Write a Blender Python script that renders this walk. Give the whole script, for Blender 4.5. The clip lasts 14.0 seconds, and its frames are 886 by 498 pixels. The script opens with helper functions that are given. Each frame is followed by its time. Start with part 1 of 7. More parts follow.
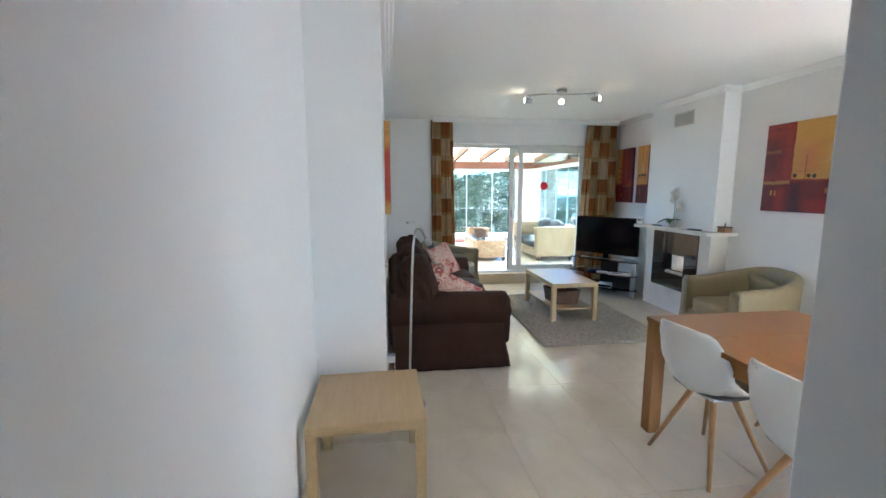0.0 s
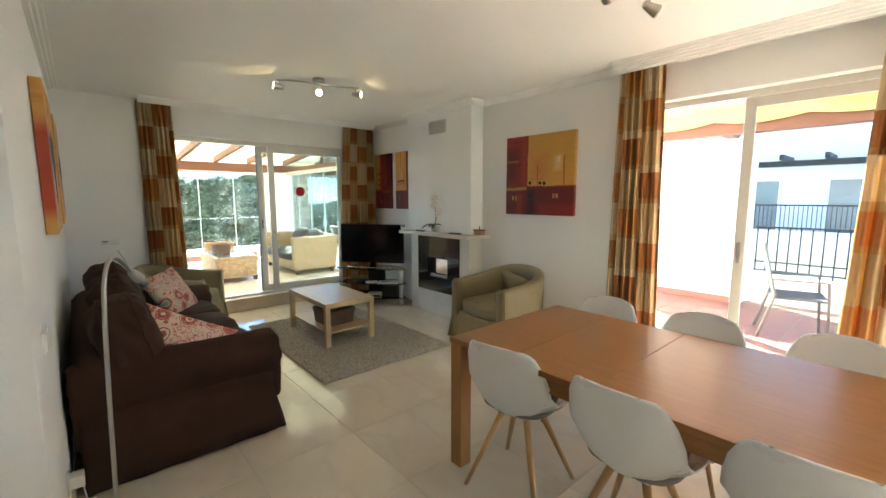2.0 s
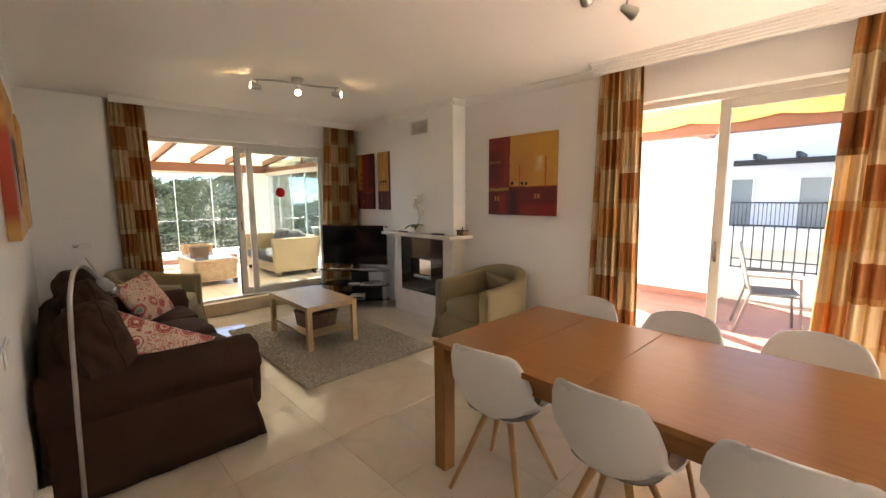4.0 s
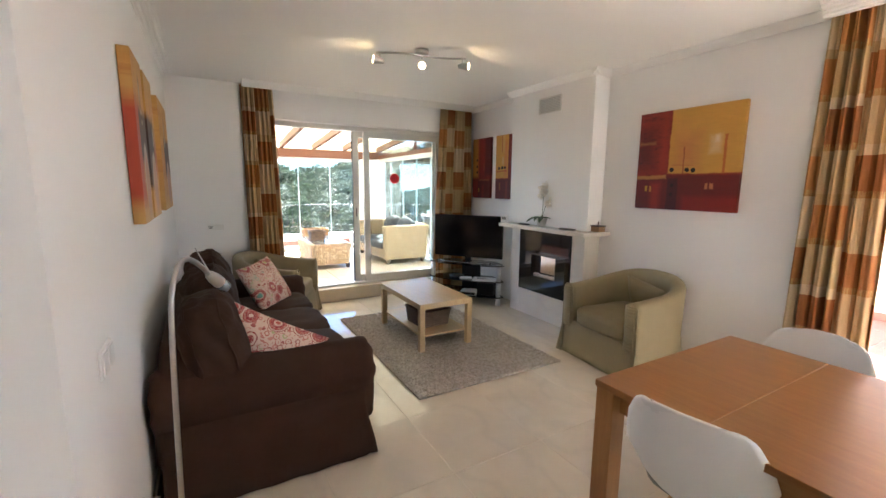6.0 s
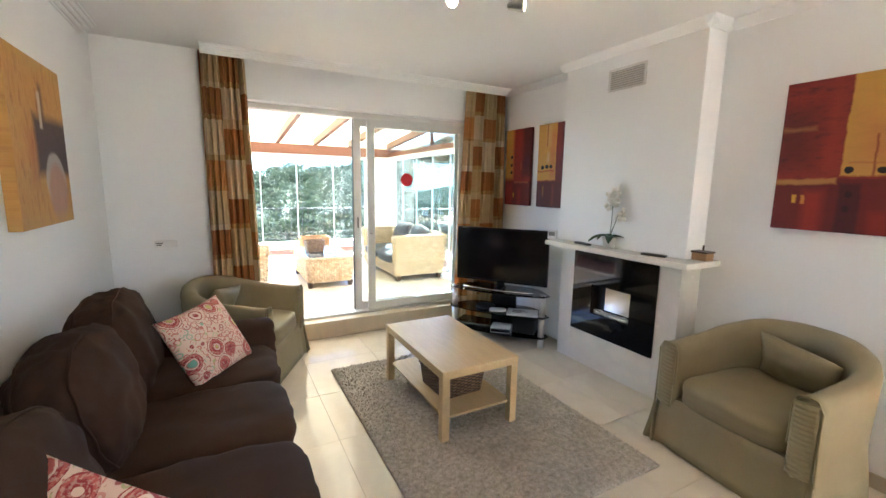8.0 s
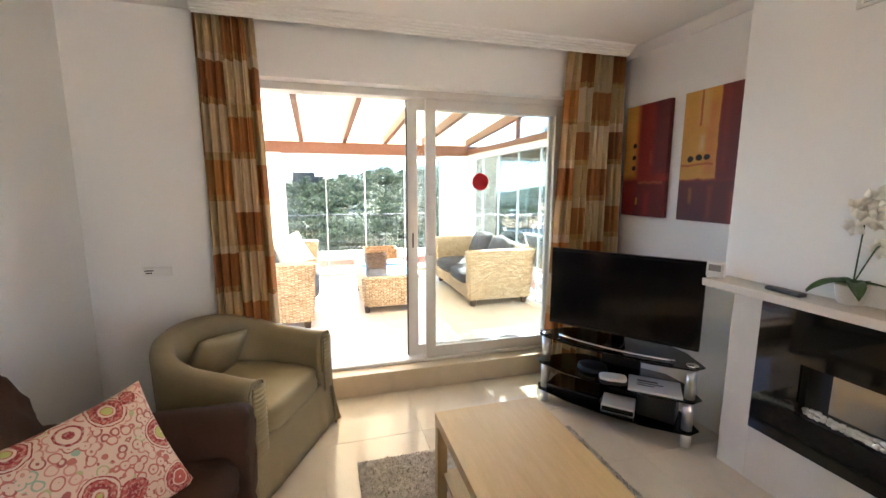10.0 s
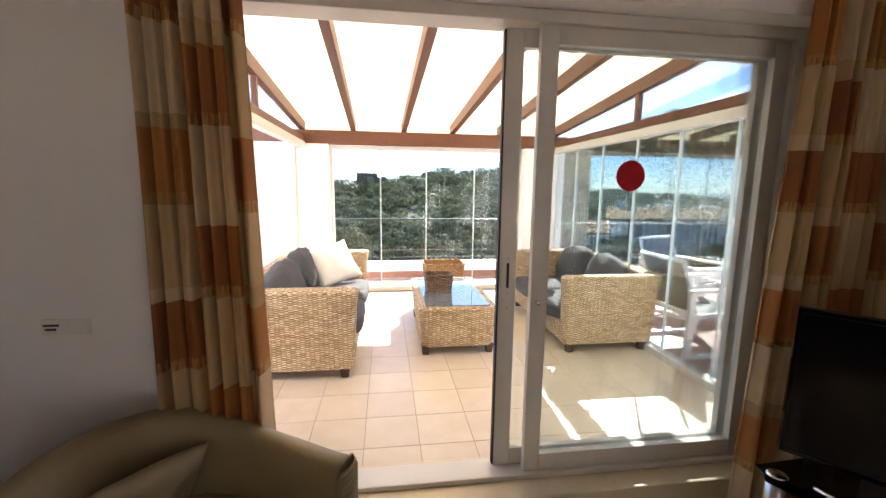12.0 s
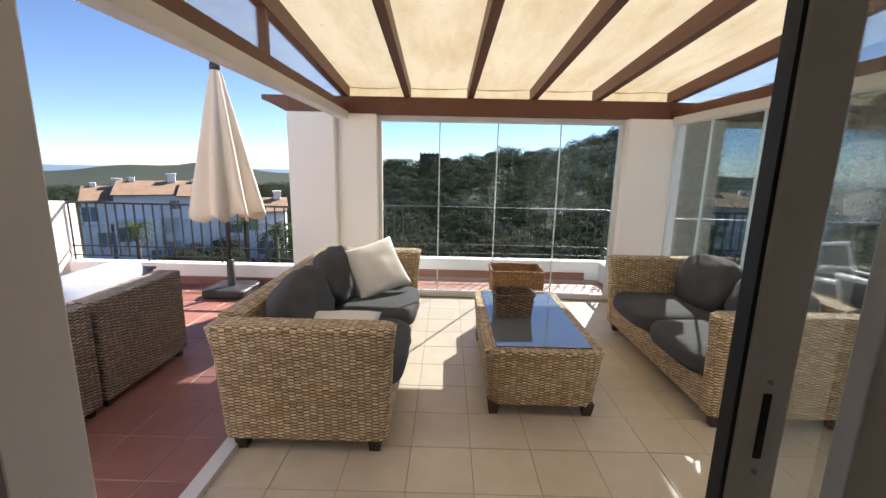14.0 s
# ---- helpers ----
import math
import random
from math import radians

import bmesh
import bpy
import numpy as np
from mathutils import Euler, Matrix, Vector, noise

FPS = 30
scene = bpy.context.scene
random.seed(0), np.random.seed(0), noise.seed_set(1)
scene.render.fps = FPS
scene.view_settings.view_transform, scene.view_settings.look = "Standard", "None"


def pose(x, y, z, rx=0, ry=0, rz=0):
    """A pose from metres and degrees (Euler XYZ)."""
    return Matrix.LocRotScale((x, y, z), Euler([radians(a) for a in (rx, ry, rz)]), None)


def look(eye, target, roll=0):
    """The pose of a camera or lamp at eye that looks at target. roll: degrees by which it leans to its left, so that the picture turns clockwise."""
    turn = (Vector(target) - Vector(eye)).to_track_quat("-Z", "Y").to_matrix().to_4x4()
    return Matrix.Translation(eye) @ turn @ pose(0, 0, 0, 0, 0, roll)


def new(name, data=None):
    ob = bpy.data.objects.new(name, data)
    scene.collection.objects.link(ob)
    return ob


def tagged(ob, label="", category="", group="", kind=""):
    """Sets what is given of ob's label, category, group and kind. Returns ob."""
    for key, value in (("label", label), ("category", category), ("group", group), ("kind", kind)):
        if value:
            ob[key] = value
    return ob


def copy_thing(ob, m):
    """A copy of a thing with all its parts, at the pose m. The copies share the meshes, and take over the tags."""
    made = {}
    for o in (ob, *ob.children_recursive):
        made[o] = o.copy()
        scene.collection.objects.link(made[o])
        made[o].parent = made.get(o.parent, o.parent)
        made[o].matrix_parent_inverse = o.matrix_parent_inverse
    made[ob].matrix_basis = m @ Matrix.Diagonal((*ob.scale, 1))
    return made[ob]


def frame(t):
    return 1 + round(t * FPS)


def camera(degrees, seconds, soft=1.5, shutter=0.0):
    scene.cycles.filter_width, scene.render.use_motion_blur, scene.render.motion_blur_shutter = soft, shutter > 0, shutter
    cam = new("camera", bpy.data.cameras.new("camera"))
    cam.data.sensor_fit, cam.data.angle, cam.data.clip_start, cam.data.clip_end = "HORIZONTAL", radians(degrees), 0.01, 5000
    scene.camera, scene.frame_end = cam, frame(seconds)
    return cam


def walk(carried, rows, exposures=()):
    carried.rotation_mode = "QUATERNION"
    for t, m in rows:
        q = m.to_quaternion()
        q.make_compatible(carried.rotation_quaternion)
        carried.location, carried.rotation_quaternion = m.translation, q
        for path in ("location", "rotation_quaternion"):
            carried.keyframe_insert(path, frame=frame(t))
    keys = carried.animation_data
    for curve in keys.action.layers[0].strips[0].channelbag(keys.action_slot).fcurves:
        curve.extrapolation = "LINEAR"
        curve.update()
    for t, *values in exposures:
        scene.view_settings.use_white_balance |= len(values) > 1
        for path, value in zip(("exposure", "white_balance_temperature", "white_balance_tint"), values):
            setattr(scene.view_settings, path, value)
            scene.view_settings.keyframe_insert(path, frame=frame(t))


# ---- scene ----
cam = camera(94.0, 14.0)
PATH = [
    (0, (0.078, 0.156, 1.515), (0.337, 2.119, 1.237), -0.0),
    (0.5, (0.048, 0.428, 1.505), (0.462, 2.367, 1.238), 0.0),
    (1, (0.08, 0.642, 1.484), (0.756, 2.507, 1.224), 0.1),
    (1.5, (0.161, 0.778, 1.489), (1.173, 2.485, 1.235), -0.0),
    (2, (0.193, 0.837, 1.501), (1.501, 2.331, 1.255), -0.1),
    (2.2, (0.214, 0.853, 1.477), (1.621, 2.257, 1.251), -0.2),
    (4.3, (0.215, 0.838, 1.52), (1.553, 2.301, 1.256), -0.6),
    (4.5, (0.229, 0.835, 1.518), (1.498, 2.357, 1.247), -0.4),
    (5, (0.273, 0.897, 1.497), (1.389, 2.532, 1.21), -0.2),
    (5.5, (0.316, 1.158, 1.504), (1.344, 2.847, 1.204), 0.2),
    (6, (0.353, 1.412, 1.504), (1.332, 3.129, 1.202), 0.5),
    (6.5, (0.496, 1.64, 1.511), (1.452, 3.371, 1.209), 0.7),
    (7, (0.625, 1.906, 1.498), (1.581, 3.638, 1.204), 0.8),
    (7.2, (0.67, 2.051, 1.499), (1.627, 3.783, 1.208), 0.9),
    (9.3, (1.22, 3.281, 1.601), (1.943, 5.119, 1.283), 0.5),
    (9.5, (1.291, 3.386, 1.557), (1.955, 5.25, 1.265), 0.3),
    (10, (1.446, 3.694, 1.561), (1.991, 5.595, 1.261), 0.1),
    (10.5, (1.464, 4.03, 1.549), (1.926, 5.953, 1.252), 0.2),
    (11, (1.469, 4.359, 1.55), (1.857, 6.299, 1.255), 0.4),
    (11.5, (1.537, 4.704, 1.548), (1.866, 6.654, 1.251), 0.4),
    (12, (1.556, 5.054, 1.536), (1.829, 7.013, 1.241), 0.7),
    (12.5, (1.535, 5.362, 1.547), (1.761, 7.324, 1.233), 1.2),
    (13, (1.634, 5.706, 1.556), (1.756, 7.671, 1.206), 1.1),
    (13.5, (1.634, 5.961, 1.537), (1.679, 7.926, 1.17), 1.0),
    (14, (1.587, 6.234, 1.543), (1.571, 8.196, 1.156), 1.2),
]

EXPOSURES = [
    (0.0, 4.46, 5050, 1), (0.5, 4.46, 5250, 4), (1.0, 4.35, 5500, 6), (2.0, 4.1, 6300, -2), (4.5, 3.83, 7800, 17), (5.0, 3.95, 8000, 18),
    (5.5, 4.15, 7800, 17), (6.0, 4.4, 6100, 10), (6.5, 4.65, 5400, 5), (7.0, 4.8, 5450, 4), (9.5, 4.72, 6450, 13), (10.5, 4.45, 6450, 14), (11.0, 4.3, 6800, 21), (11.5, 3.88, 6800, 23),
    (12.0, 3.38, 6800, 20), (12.5, 2.75, 6400, 14), (13.0, 2.05, 6000, 13), (13.5, 1.78, 6300, 14), (14.0, 1.65, 6500, 15)]
walk(cam, [(t, look(eye, target, roll)) for t, eye, target, roll in PATH], EXPOSURES)

# ---- world and sun ----
SUN_DIR = Vector((0.58, 1.09, 1.0)).normalized()
SUN_ELEV = math.asin(SUN_DIR.z)
SUN_AZ = math.atan2(SUN_DIR.x, SUN_DIR.y)
world = bpy.data.worlds.new("sky")
scene.world = world
world.use_nodes = True
wt = world.node_tree
wt.nodes.clear()
sky = wt.nodes.new("ShaderNodeTexSky")
sky.sky_type = "NISHITA"
sky.sun_disc = False
sky.sun_elevation, sky.sun_rotation = SUN_ELEV, SUN_AZ
sky.air_density, sky.dust_density, sky.ozone_density = 0.65, 0.05, 4.0
bg = wt.nodes.new("ShaderNodeBackground")
bg.inputs["Strength"].default_value = 0.06
wo = wt.nodes.new("ShaderNodeOutputWorld")
wt.links.new(sky.outputs[0], bg.inputs["Color"])
wt.links.new(bg.outputs[0], wo.inputs["Surface"])
sun_data = bpy.data.lights.new("sun", "SUN")
sun_data.energy, sun_data.angle, sun_data.color = 5.0, radians(0.53), (1.0, 0.94, 0.85)
sun = new("sun", sun_data)
sun.matrix_basis = look(SUN_DIR * 60, (0, 0, 0))
# added area lamp in the opening's unseen south part, stands in for sky light
fill_data = bpy.data.lights.new("window_fill_lamp", "AREA")
fill_data.shape, fill_data.size, fill_data.size_y = "RECTANGLE", 1.15, 2.05
fill_data.energy, fill_data.color = 0.4, (1.0, 0.98, 0.95)
fill_lamp = new("window_fill_lamp", fill_data)
fill_lamp.matrix_basis = look((3.985, -0.19, 1.15), (0.0, -0.19, 1.15))


# ---- material helpers ----
def sock(nt, where, v):
    if isinstance(v, bpy.types.NodeSocket):
        nt.links.new(v, where)
    elif isinstance(v, (tuple, list)) and len(v) == 3 and where.type == "RGBA":
        where.default_value = (*v, 1)
    else:
        where.default_value = v


def nd(nt, kind, ins=None, operation="", noise_dimensions=""):
    n = nt.nodes.new("ShaderNode" + kind)
    if operation:
        n.operation = operation
    if noise_dimensions:
        n.noise_dimensions = noise_dimensions
    for k, v in (ins or {}).items():
        sock(nt, n.inputs[k], v)
    return n


def mth(nt, op, a, b=0.0, c=0.0):
    n = nd(nt, "Math", {0: a, 1: b, 2: c}, operation=op)
    return n.outputs[0]


def mix(nt, fac, a, b, blend="MIX"):
    n = nt.nodes.new("ShaderNodeMix")
    n.data_type, n.blend_type = "RGBA", blend
    sock(nt, n.inputs[0], fac)
    sock(nt, n.inputs[6], a)
    sock(nt, n.inputs[7], b)
    return n.outputs[2]


def ramp(nt, fac, stops, interp="LINEAR"):
    n = nt.nodes.new("ShaderNodeValToRGB")
    n.color_ramp.interpolation = interp
    els = n.color_ramp.elements
    while len(els) < len(stops):
        els.new(0.5)
    for e, (p, c) in zip(els, stops):
        e.position = p
        e.color = (*c, 1) if len(c) == 3 else c
    sock(nt, n.inputs[0], fac)
    return n.outputs[0]


def coords(nt, out="Object"):
    return nt.nodes.new("ShaderNodeTexCoord").outputs[out]


def noise_tex(nt, vec, scale, detail=4.0, rough=0.55, distort=0.0):
    n = nd(nt, "TexNoise", {"Vector": vec, "Scale": scale, "Detail": detail, "Roughness": rough, "Distortion": distort})
    return n.outputs["Fac"]


def mapping(nt, vec, scale=(1, 1, 1), rot=(0, 0, 0), loc=(0, 0, 0)):
    return nd(nt, "Mapping", {"Vector": vec, "Scale": scale, "Rotation": rot, "Location": loc}).outputs[0]


def rnd(nt):
    return nt.nodes.new("ShaderNodeObjectInfo").outputs["Random"]


def bump(nt, height, strength=0.3, dist=0.01):
    return nd(nt, "Bump", {"Height": height, "Strength": strength, "Distance": dist}).outputs[0]


def base(name, color=(0.8, 0.8, 0.8), rough=0.5, metal=0.0, spec=0.5):
    m = bpy.data.materials.new(name)
    m.use_nodes = True
    nt = m.node_tree
    b = nt.nodes["Principled BSDF"]
    b.inputs["Base Color"].default_value = (*color, 1)
    b.inputs["Roughness"].default_value = rough
    b.inputs["Metallic"].default_value = metal
    b.inputs["Specular IOR Level"].default_value = spec
    return m, nt, b


def varied(name, c1, c2, scale, rough=0.5, metal=0.0, fine=60.0, bstr=0.15, bdist=0.003, stretch=(1, 1, 1), spec=0.5, out="Object", rr=0.08):
    """Two-scale colour variation with fine relief."""
    m, nt, b = base(name, c1, rough, metal, spec)
    v = mapping(nt, coords(nt, out), stretch)
    big = noise_tex(nt, v, scale, 5, 0.6)
    small = noise_tex(nt, v, fine, 3, 0.6)
    f = mth(nt, "ADD", mth(nt, "MULTIPLY", big, 0.7), mth(nt, "MULTIPLY", small, 0.3))
    col = ramp(nt, f, [(0.3, c1), (0.7, c2)])
    sock(nt, b.inputs["Base Color"], col)
    sock(nt, b.inputs["Roughness"], mth(nt, "ADD", mth(nt, "MULTIPLY", big, rr), rough - rr / 2))
    sock(nt, b.inputs["Normal"], bump(nt, small, bstr, bdist))
    return m


PLASTER = varied("white_plaster", (0.865, 0.855, 0.84), (0.89, 0.88, 0.865), 1.2, 0.62, fine=90, bstr=0.12, bdist=0.002)
CEIL = varied("ceiling_paint", (0.86, 0.85, 0.835), (0.885, 0.875, 0.86), 0.8, 0.6, fine=70, bstr=0.08, bdist=0.002)
RENDER = varied("white_render", (0.80, 0.79, 0.76), (0.86, 0.85, 0.83), 0.9, 0.8, fine=120, bstr=0.35, bdist=0.004)
BIRCH = varied("birch_foil", (0.51, 0.355, 0.175), (0.61, 0.445, 0.245), 6, 0.38, fine=30, bstr=0.03, stretch=(6, 0.7, 6))
OAK = varied("oak_veneer", (0.26, 0.108, 0.030), (0.35, 0.158, 0.048), 5, 0.3, fine=40, bstr=0.05, stretch=(9, 0.6, 9))
OAKLEG = varied("oak_leg", (0.32, 0.14, 0.042), (0.42, 0.20, 0.065), 5, 0.4, fine=40, bstr=0.05, stretch=(7, 7, 0.6))
BEECH = varied("beech_leg", (0.46, 0.25, 0.10), (0.58, 0.34, 0.15), 5, 0.4, fine=40, bstr=0.05, stretch=(8, 8, 1))
PLASTIC = varied("white_plastic", (0.80, 0.80, 0.79), (0.84, 0.84, 0.83), 3, 0.28, fine=200, bstr=0.02)
PAD = varied("grey_pad", (0.22, 0.21, 0.20), (0.30, 0.29, 0.27), 8, 0.9, fine=250, bstr=0.4, bdist=0.002)
BROWN = varied("brown_cotton", (0.040, 0.0195, 0.0115), (0.060, 0.031, 0.0195), 5, 0.8, fine=350, bstr=0.35, bdist=0.002, spec=0.15)
OLIVE = varied("olive_slipcover", (0.25, 0.20, 0.105), (0.31, 0.25, 0.14), 4, 0.5, fine=160, bstr=0.25, bdist=0.003, spec=0.4)
BLACKG = varied("black_gloss", (0.004, 0.004, 0.005), (0.007, 0.007, 0.008), 3, 0.05, fine=40, bstr=0.0, rr=0.02)
SCREEN = varied("tv_screen", (0.004, 0.004, 0.005), (0.006, 0.006, 0.007), 3, 0.14, fine=40, bstr=0.0, rr=0.02)
BLACKP = varied("black_plastic", (0.012, 0.012, 0.013), (0.022, 0.022, 0.023), 6, 0.4, fine=150, bstr=0.1)
CHROME = varied("chrome", (0.75, 0.75, 0.76), (0.80, 0.80, 0.81), 6, 0.12, 1.0, fine=60, bstr=0.02)
SATIN = varied("satin_aluminium", (0.72, 0.72, 0.72), (0.80, 0.80, 0.80), 6, 0.34, 1.0, fine=120, bstr=0.04)
STEEL = varied("brushed_nickel", (0.42, 0.41, 0.39), (0.50, 0.49, 0.47), 6, 0.32, 1.0, fine=120, bstr=0.05)
ALU = varied("white_aluminium", (0.66, 0.64, 0.60), (0.72, 0.70, 0.66), 3, 0.35, fine=90, bstr=0.04)
ALUGREY = varied("grey_aluminium", (0.17, 0.165, 0.15), (0.21, 0.20, 0.185), 3, 0.4, fine=90, bstr=0.04)
GASKET = varied("black_gasket", (0.01, 0.01, 0.01), (0.02, 0.02, 0.02), 6, 0.6, fine=100, bstr=0.1)
SWITCH = varied("switch_plastic", (0.78, 0.77, 0.74), (0.82, 0.81, 0.78), 5, 0.35, fine=100, bstr=0.02)
GREYCUSH = varied("charcoal_cushion", (0.050, 0.050, 0.052), (0.075, 0.075, 0.078), 5, 0.9, fine=300, bstr=0.4, bdist=0.002)
WHITECUSH = varied("offwhite_cushion", (0.70, 0.67, 0.60), (0.78, 0.75, 0.69), 5, 0.9, fine=220, bstr=0.4, bdist=0.002)
BLUECUSH = varied("pale_blue_cushion", (0.27, 0.31, 0.42), (0.33, 0.37, 0.48), 5, 0.9, fine=220, bstr=0.4, bdist=0.002)
BEAM = varied("stained_beam", (0.115, 0.042, 0.020), (0.165, 0.062, 0.030), 4, 0.5, fine=50, bstr=0.15, stretch=(5, 0.6, 5))
IRON = varied("black_iron", (0.015, 0.016, 0.017), (0.028, 0.028, 0.028), 6, 0.45, 0.3, fine=120, bstr=0.1)
PARASOL = varied("ecru_parasol", (0.70, 0.62, 0.50), (0.78, 0.70, 0.58), 3, 0.9, fine=250, bstr=0.3, bdist=0.002)
DARKWOOD = varied("dark_wood_foot", (0.05, 0.028, 0.016), (0.08, 0.045, 0.025), 8, 0.45, fine=60, bstr=0.1)
PAPER = varied("paper", (0.70, 0.70, 0.72), (0.78, 0.78, 0.80), 6, 0.6, fine=60, bstr=0.02)
LEAF = varied("orchid_leaf", (0.03, 0.07, 0.02), (0.05, 0.11, 0.03), 8, 0.4, fine=60, bstr=0.1)
PETAL = varied("orchid_petal", (0.80, 0.74, 0.64), (0.86, 0.82, 0.74), 20, 0.6, fine=80, bstr=0.05)
POT = varied("stone_pot", (0.55, 0.52, 0.47), (0.68, 0.65, 0.60), 15, 0.7, fine=120, bstr=0.3)
PEBBLE = varied("white_pebble", (0.60, 0.59, 0.56), (0.78, 0.77, 0.74), 15, 0.6, fine=100, bstr=0.2)
ROOFT = varied("clay_roof", (0.19, 0.12, 0.075), (0.30, 0.20, 0.13), 1.2, 0.85, fine=8, bstr=0.4, bdist=0.05)
HOUSEW = varied("house_render", (0.80, 0.79, 0.78), (0.87, 0.86, 0.85), 0.4, 0.85, fine=6, bstr=0.1, bdist=0.02)
HOUSEG = varied("house_glass", (0.16, 0.20, 0.21), (0.26, 0.30, 0.31), 1, 0.15, fine=6, bstr=0.0)
TRUNK = varied("bark", (0.07, 0.05, 0.035), (0.12, 0.09, 0.06), 2, 0.9, fine=20, bstr=0.5, bdist=0.02)
MGROUT = varied("marble_joint", (0.64, 0.57, 0.46), (0.69, 0.62, 0.51), 5, 0.5, fine=90, bstr=0.1)
GROUT = varied("tile_grout", (0.30, 0.26, 0.21), (0.36, 0.31, 0.25), 5, 0.9, fine=90, bstr=0.3)
REDGROUT = varied("red_grout", (0.34, 0.26, 0.21), (0.42, 0.33, 0.27), 5, 0.9, fine=90, bstr=0.3)
SLING = varied("grey_sling", (0.065, 0.072, 0.080), (0.10, 0.108, 0.115), 8, 0.8, fine=300, bstr=0.4, bdist=0.002)
WHITEMETAL = varied("white_powder_coat", (0.74, 0.75, 0.75), (0.80, 0.81, 0.81), 6, 0.4, fine=120, bstr=0.05)
DARKSTONE = varied("parasol_base", (0.02, 0.02, 0.022), (0.04, 0.04, 0.042), 8, 0.5, fine=60, bstr=0.1)
BASKETB = varied("brown_basket_wood", (0.30, 0.16, 0.07), (0.40, 0.23, 0.11), 9, 0.7, fine=70, bstr=0.3)


def marble(name, c1, c2, c3, rough, per_tile=True):
    m, nt, b = base(name, c1, rough)
    v = coords(nt)
    if per_tile:
        r = rnd(nt)
        off = nd(nt, "CombineXYZ", {0: mth(nt, "MULTIPLY", r, 37.0), 1: mth(nt, "MULTIPLY", r, 91.0), 2: 0.0}).outputs[0]
        v = nd(nt, "VectorMath", {0: v, 1: off}, operation="ADD").outputs[0]
    big = noise_tex(nt, v, 1.8, 6, 0.62, 0.6)
    fine = noise_tex(nt, v, 14, 5, 0.65, 0.3)
    vein = nd(nt, "TexWave", {"Vector": v, "Scale": 0.9, "Distortion": 9.0, "Detail": 5.0, "Detail Scale": 1.6}).outputs["Fac"]
    col = ramp(nt, big, [(0.28, c1), (0.52, c2), (0.75, c3)])
    col = mix(nt, mth(nt, "MULTIPLY", mth(nt, "POWER", vein, 8.0), 0.25), col, tuple(x * 0.72 for x in c3))
    col = mix(nt, mth(nt, "MULTIPLY", fine, 0.12), col, tuple(x * 0.85 for x in c1))
    if per_tile:
        col = mix(nt, mth(nt, "MULTIPLY", rnd(nt), 0.18), col, tuple(x * 0.86 for x in c1))
    sock(nt, b.inputs["Base Color"], col)
    sock(nt, b.inputs["Roughness"], mth(nt, "ADD", mth(nt, "MULTIPLY", fine, 0.08), rough))
    return m


MARBLE = marble("cream_marble", (0.67, 0.58, 0.45), (0.73, 0.645, 0.52), (0.77, 0.70, 0.58), 0.08)
MARBLE2 = marble("cream_marble_slab", (0.72, 0.66, 0.57), (0.76, 0.71, 0.63), (0.79, 0.75, 0.69), 0.22, False)
STEPM = marble("marble_step", (0.58, 0.47, 0.32), (0.64, 0.53, 0.38), (0.68, 0.58, 0.44), 0.25, False)


def tilemat(name, c1, c2, rough):
    m, nt, b = base(name, c1, rough)
    v = coords(nt)
    r = rnd(nt)
    off = nd(nt, "CombineXYZ", {0: mth(nt, "MULTIPLY", r, 53.0), 1: mth(nt, "MULTIPLY", r, 17.0), 2: 0.0}).outputs[0]
    v = nd(nt, "VectorMath", {0: v, 1: off}, operation="ADD").outputs[0]
    big = noise_tex(nt, v, 5, 5, 0.6)
    fine = noise_tex(nt, v, 60, 4, 0.6)
    col = ramp(nt, big, [(0.3, c1), (0.7, c2)])
    col = mix(nt, mth(nt, "MULTIPLY", r, 0.3), col, tuple(x * 0.8 for x in c1))
    col = mix(nt, mth(nt, "MULTIPLY", fine, 0.15), col, tuple(x * 0.7 for x in c1))
    sock(nt, b.inputs["Base Color"], col)
    sock(nt, b.inputs["Roughness"], mth(nt, "ADD", mth(nt, "MULTIPLY", big, 0.15), rough - 0.05))
    sock(nt, b.inputs["Normal"], bump(nt, fine, 0.15, 0.002))
    return m


BEIGE = tilemat("beige_tile", (0.60, 0.50, 0.38), (0.70, 0.60, 0.475), 0.35)
TERRA = tilemat("terracotta_tile", (0.27, 0.110, 0.080), (0.34, 0.150, 0.112), 0.42)


def glassmat(name, tint, rough=0.0, gloss=1.0, ior=1.45):
    m = bpy.data.materials.new(name)
    m.use_nodes = True
    nt = m.node_tree
    nt.nodes.clear()
    tr = nd(nt, "BsdfTransparent", {"Color": tint})
    gl = nd(nt, "BsdfGlossy", {"Color": (1.0, 1.0, 1.0), "Roughness": rough})
    fr = nd(nt, "Fresnel", {"IOR": ior}).outputs[0]
    mx = nd(nt, "MixShader", {0: mth(nt, "MULTIPLY", fr, gloss), 1: tr.outputs[0], 2: gl.outputs[0]})
    out = nt.nodes.new("ShaderNodeOutputMaterial")
    nt.links.new(mx.outputs[0], out.inputs[0])
    return m


PANE = glassmat("clear_pane", (0.90, 0.925, 0.925), 0.0, 0.4)
PANEB = glassmat("terrace_pane", (0.89, 0.945, 0.96), 0.0, 0.5)
SMOKE = glassmat("smoked_glass", (0.34, 0.37, 0.38), 0.02, 1.0)
TABLEG, _nt, _b = base("table_glass", (0.14, 0.16, 0.18), 0.02)
_b.inputs["IOR"].default_value = 3.0
EDGE = varied("glass_edge", (0.55, 0.66, 0.66), (0.65, 0.75, 0.75), 4, 0.2, fine=60, bstr=0.0)


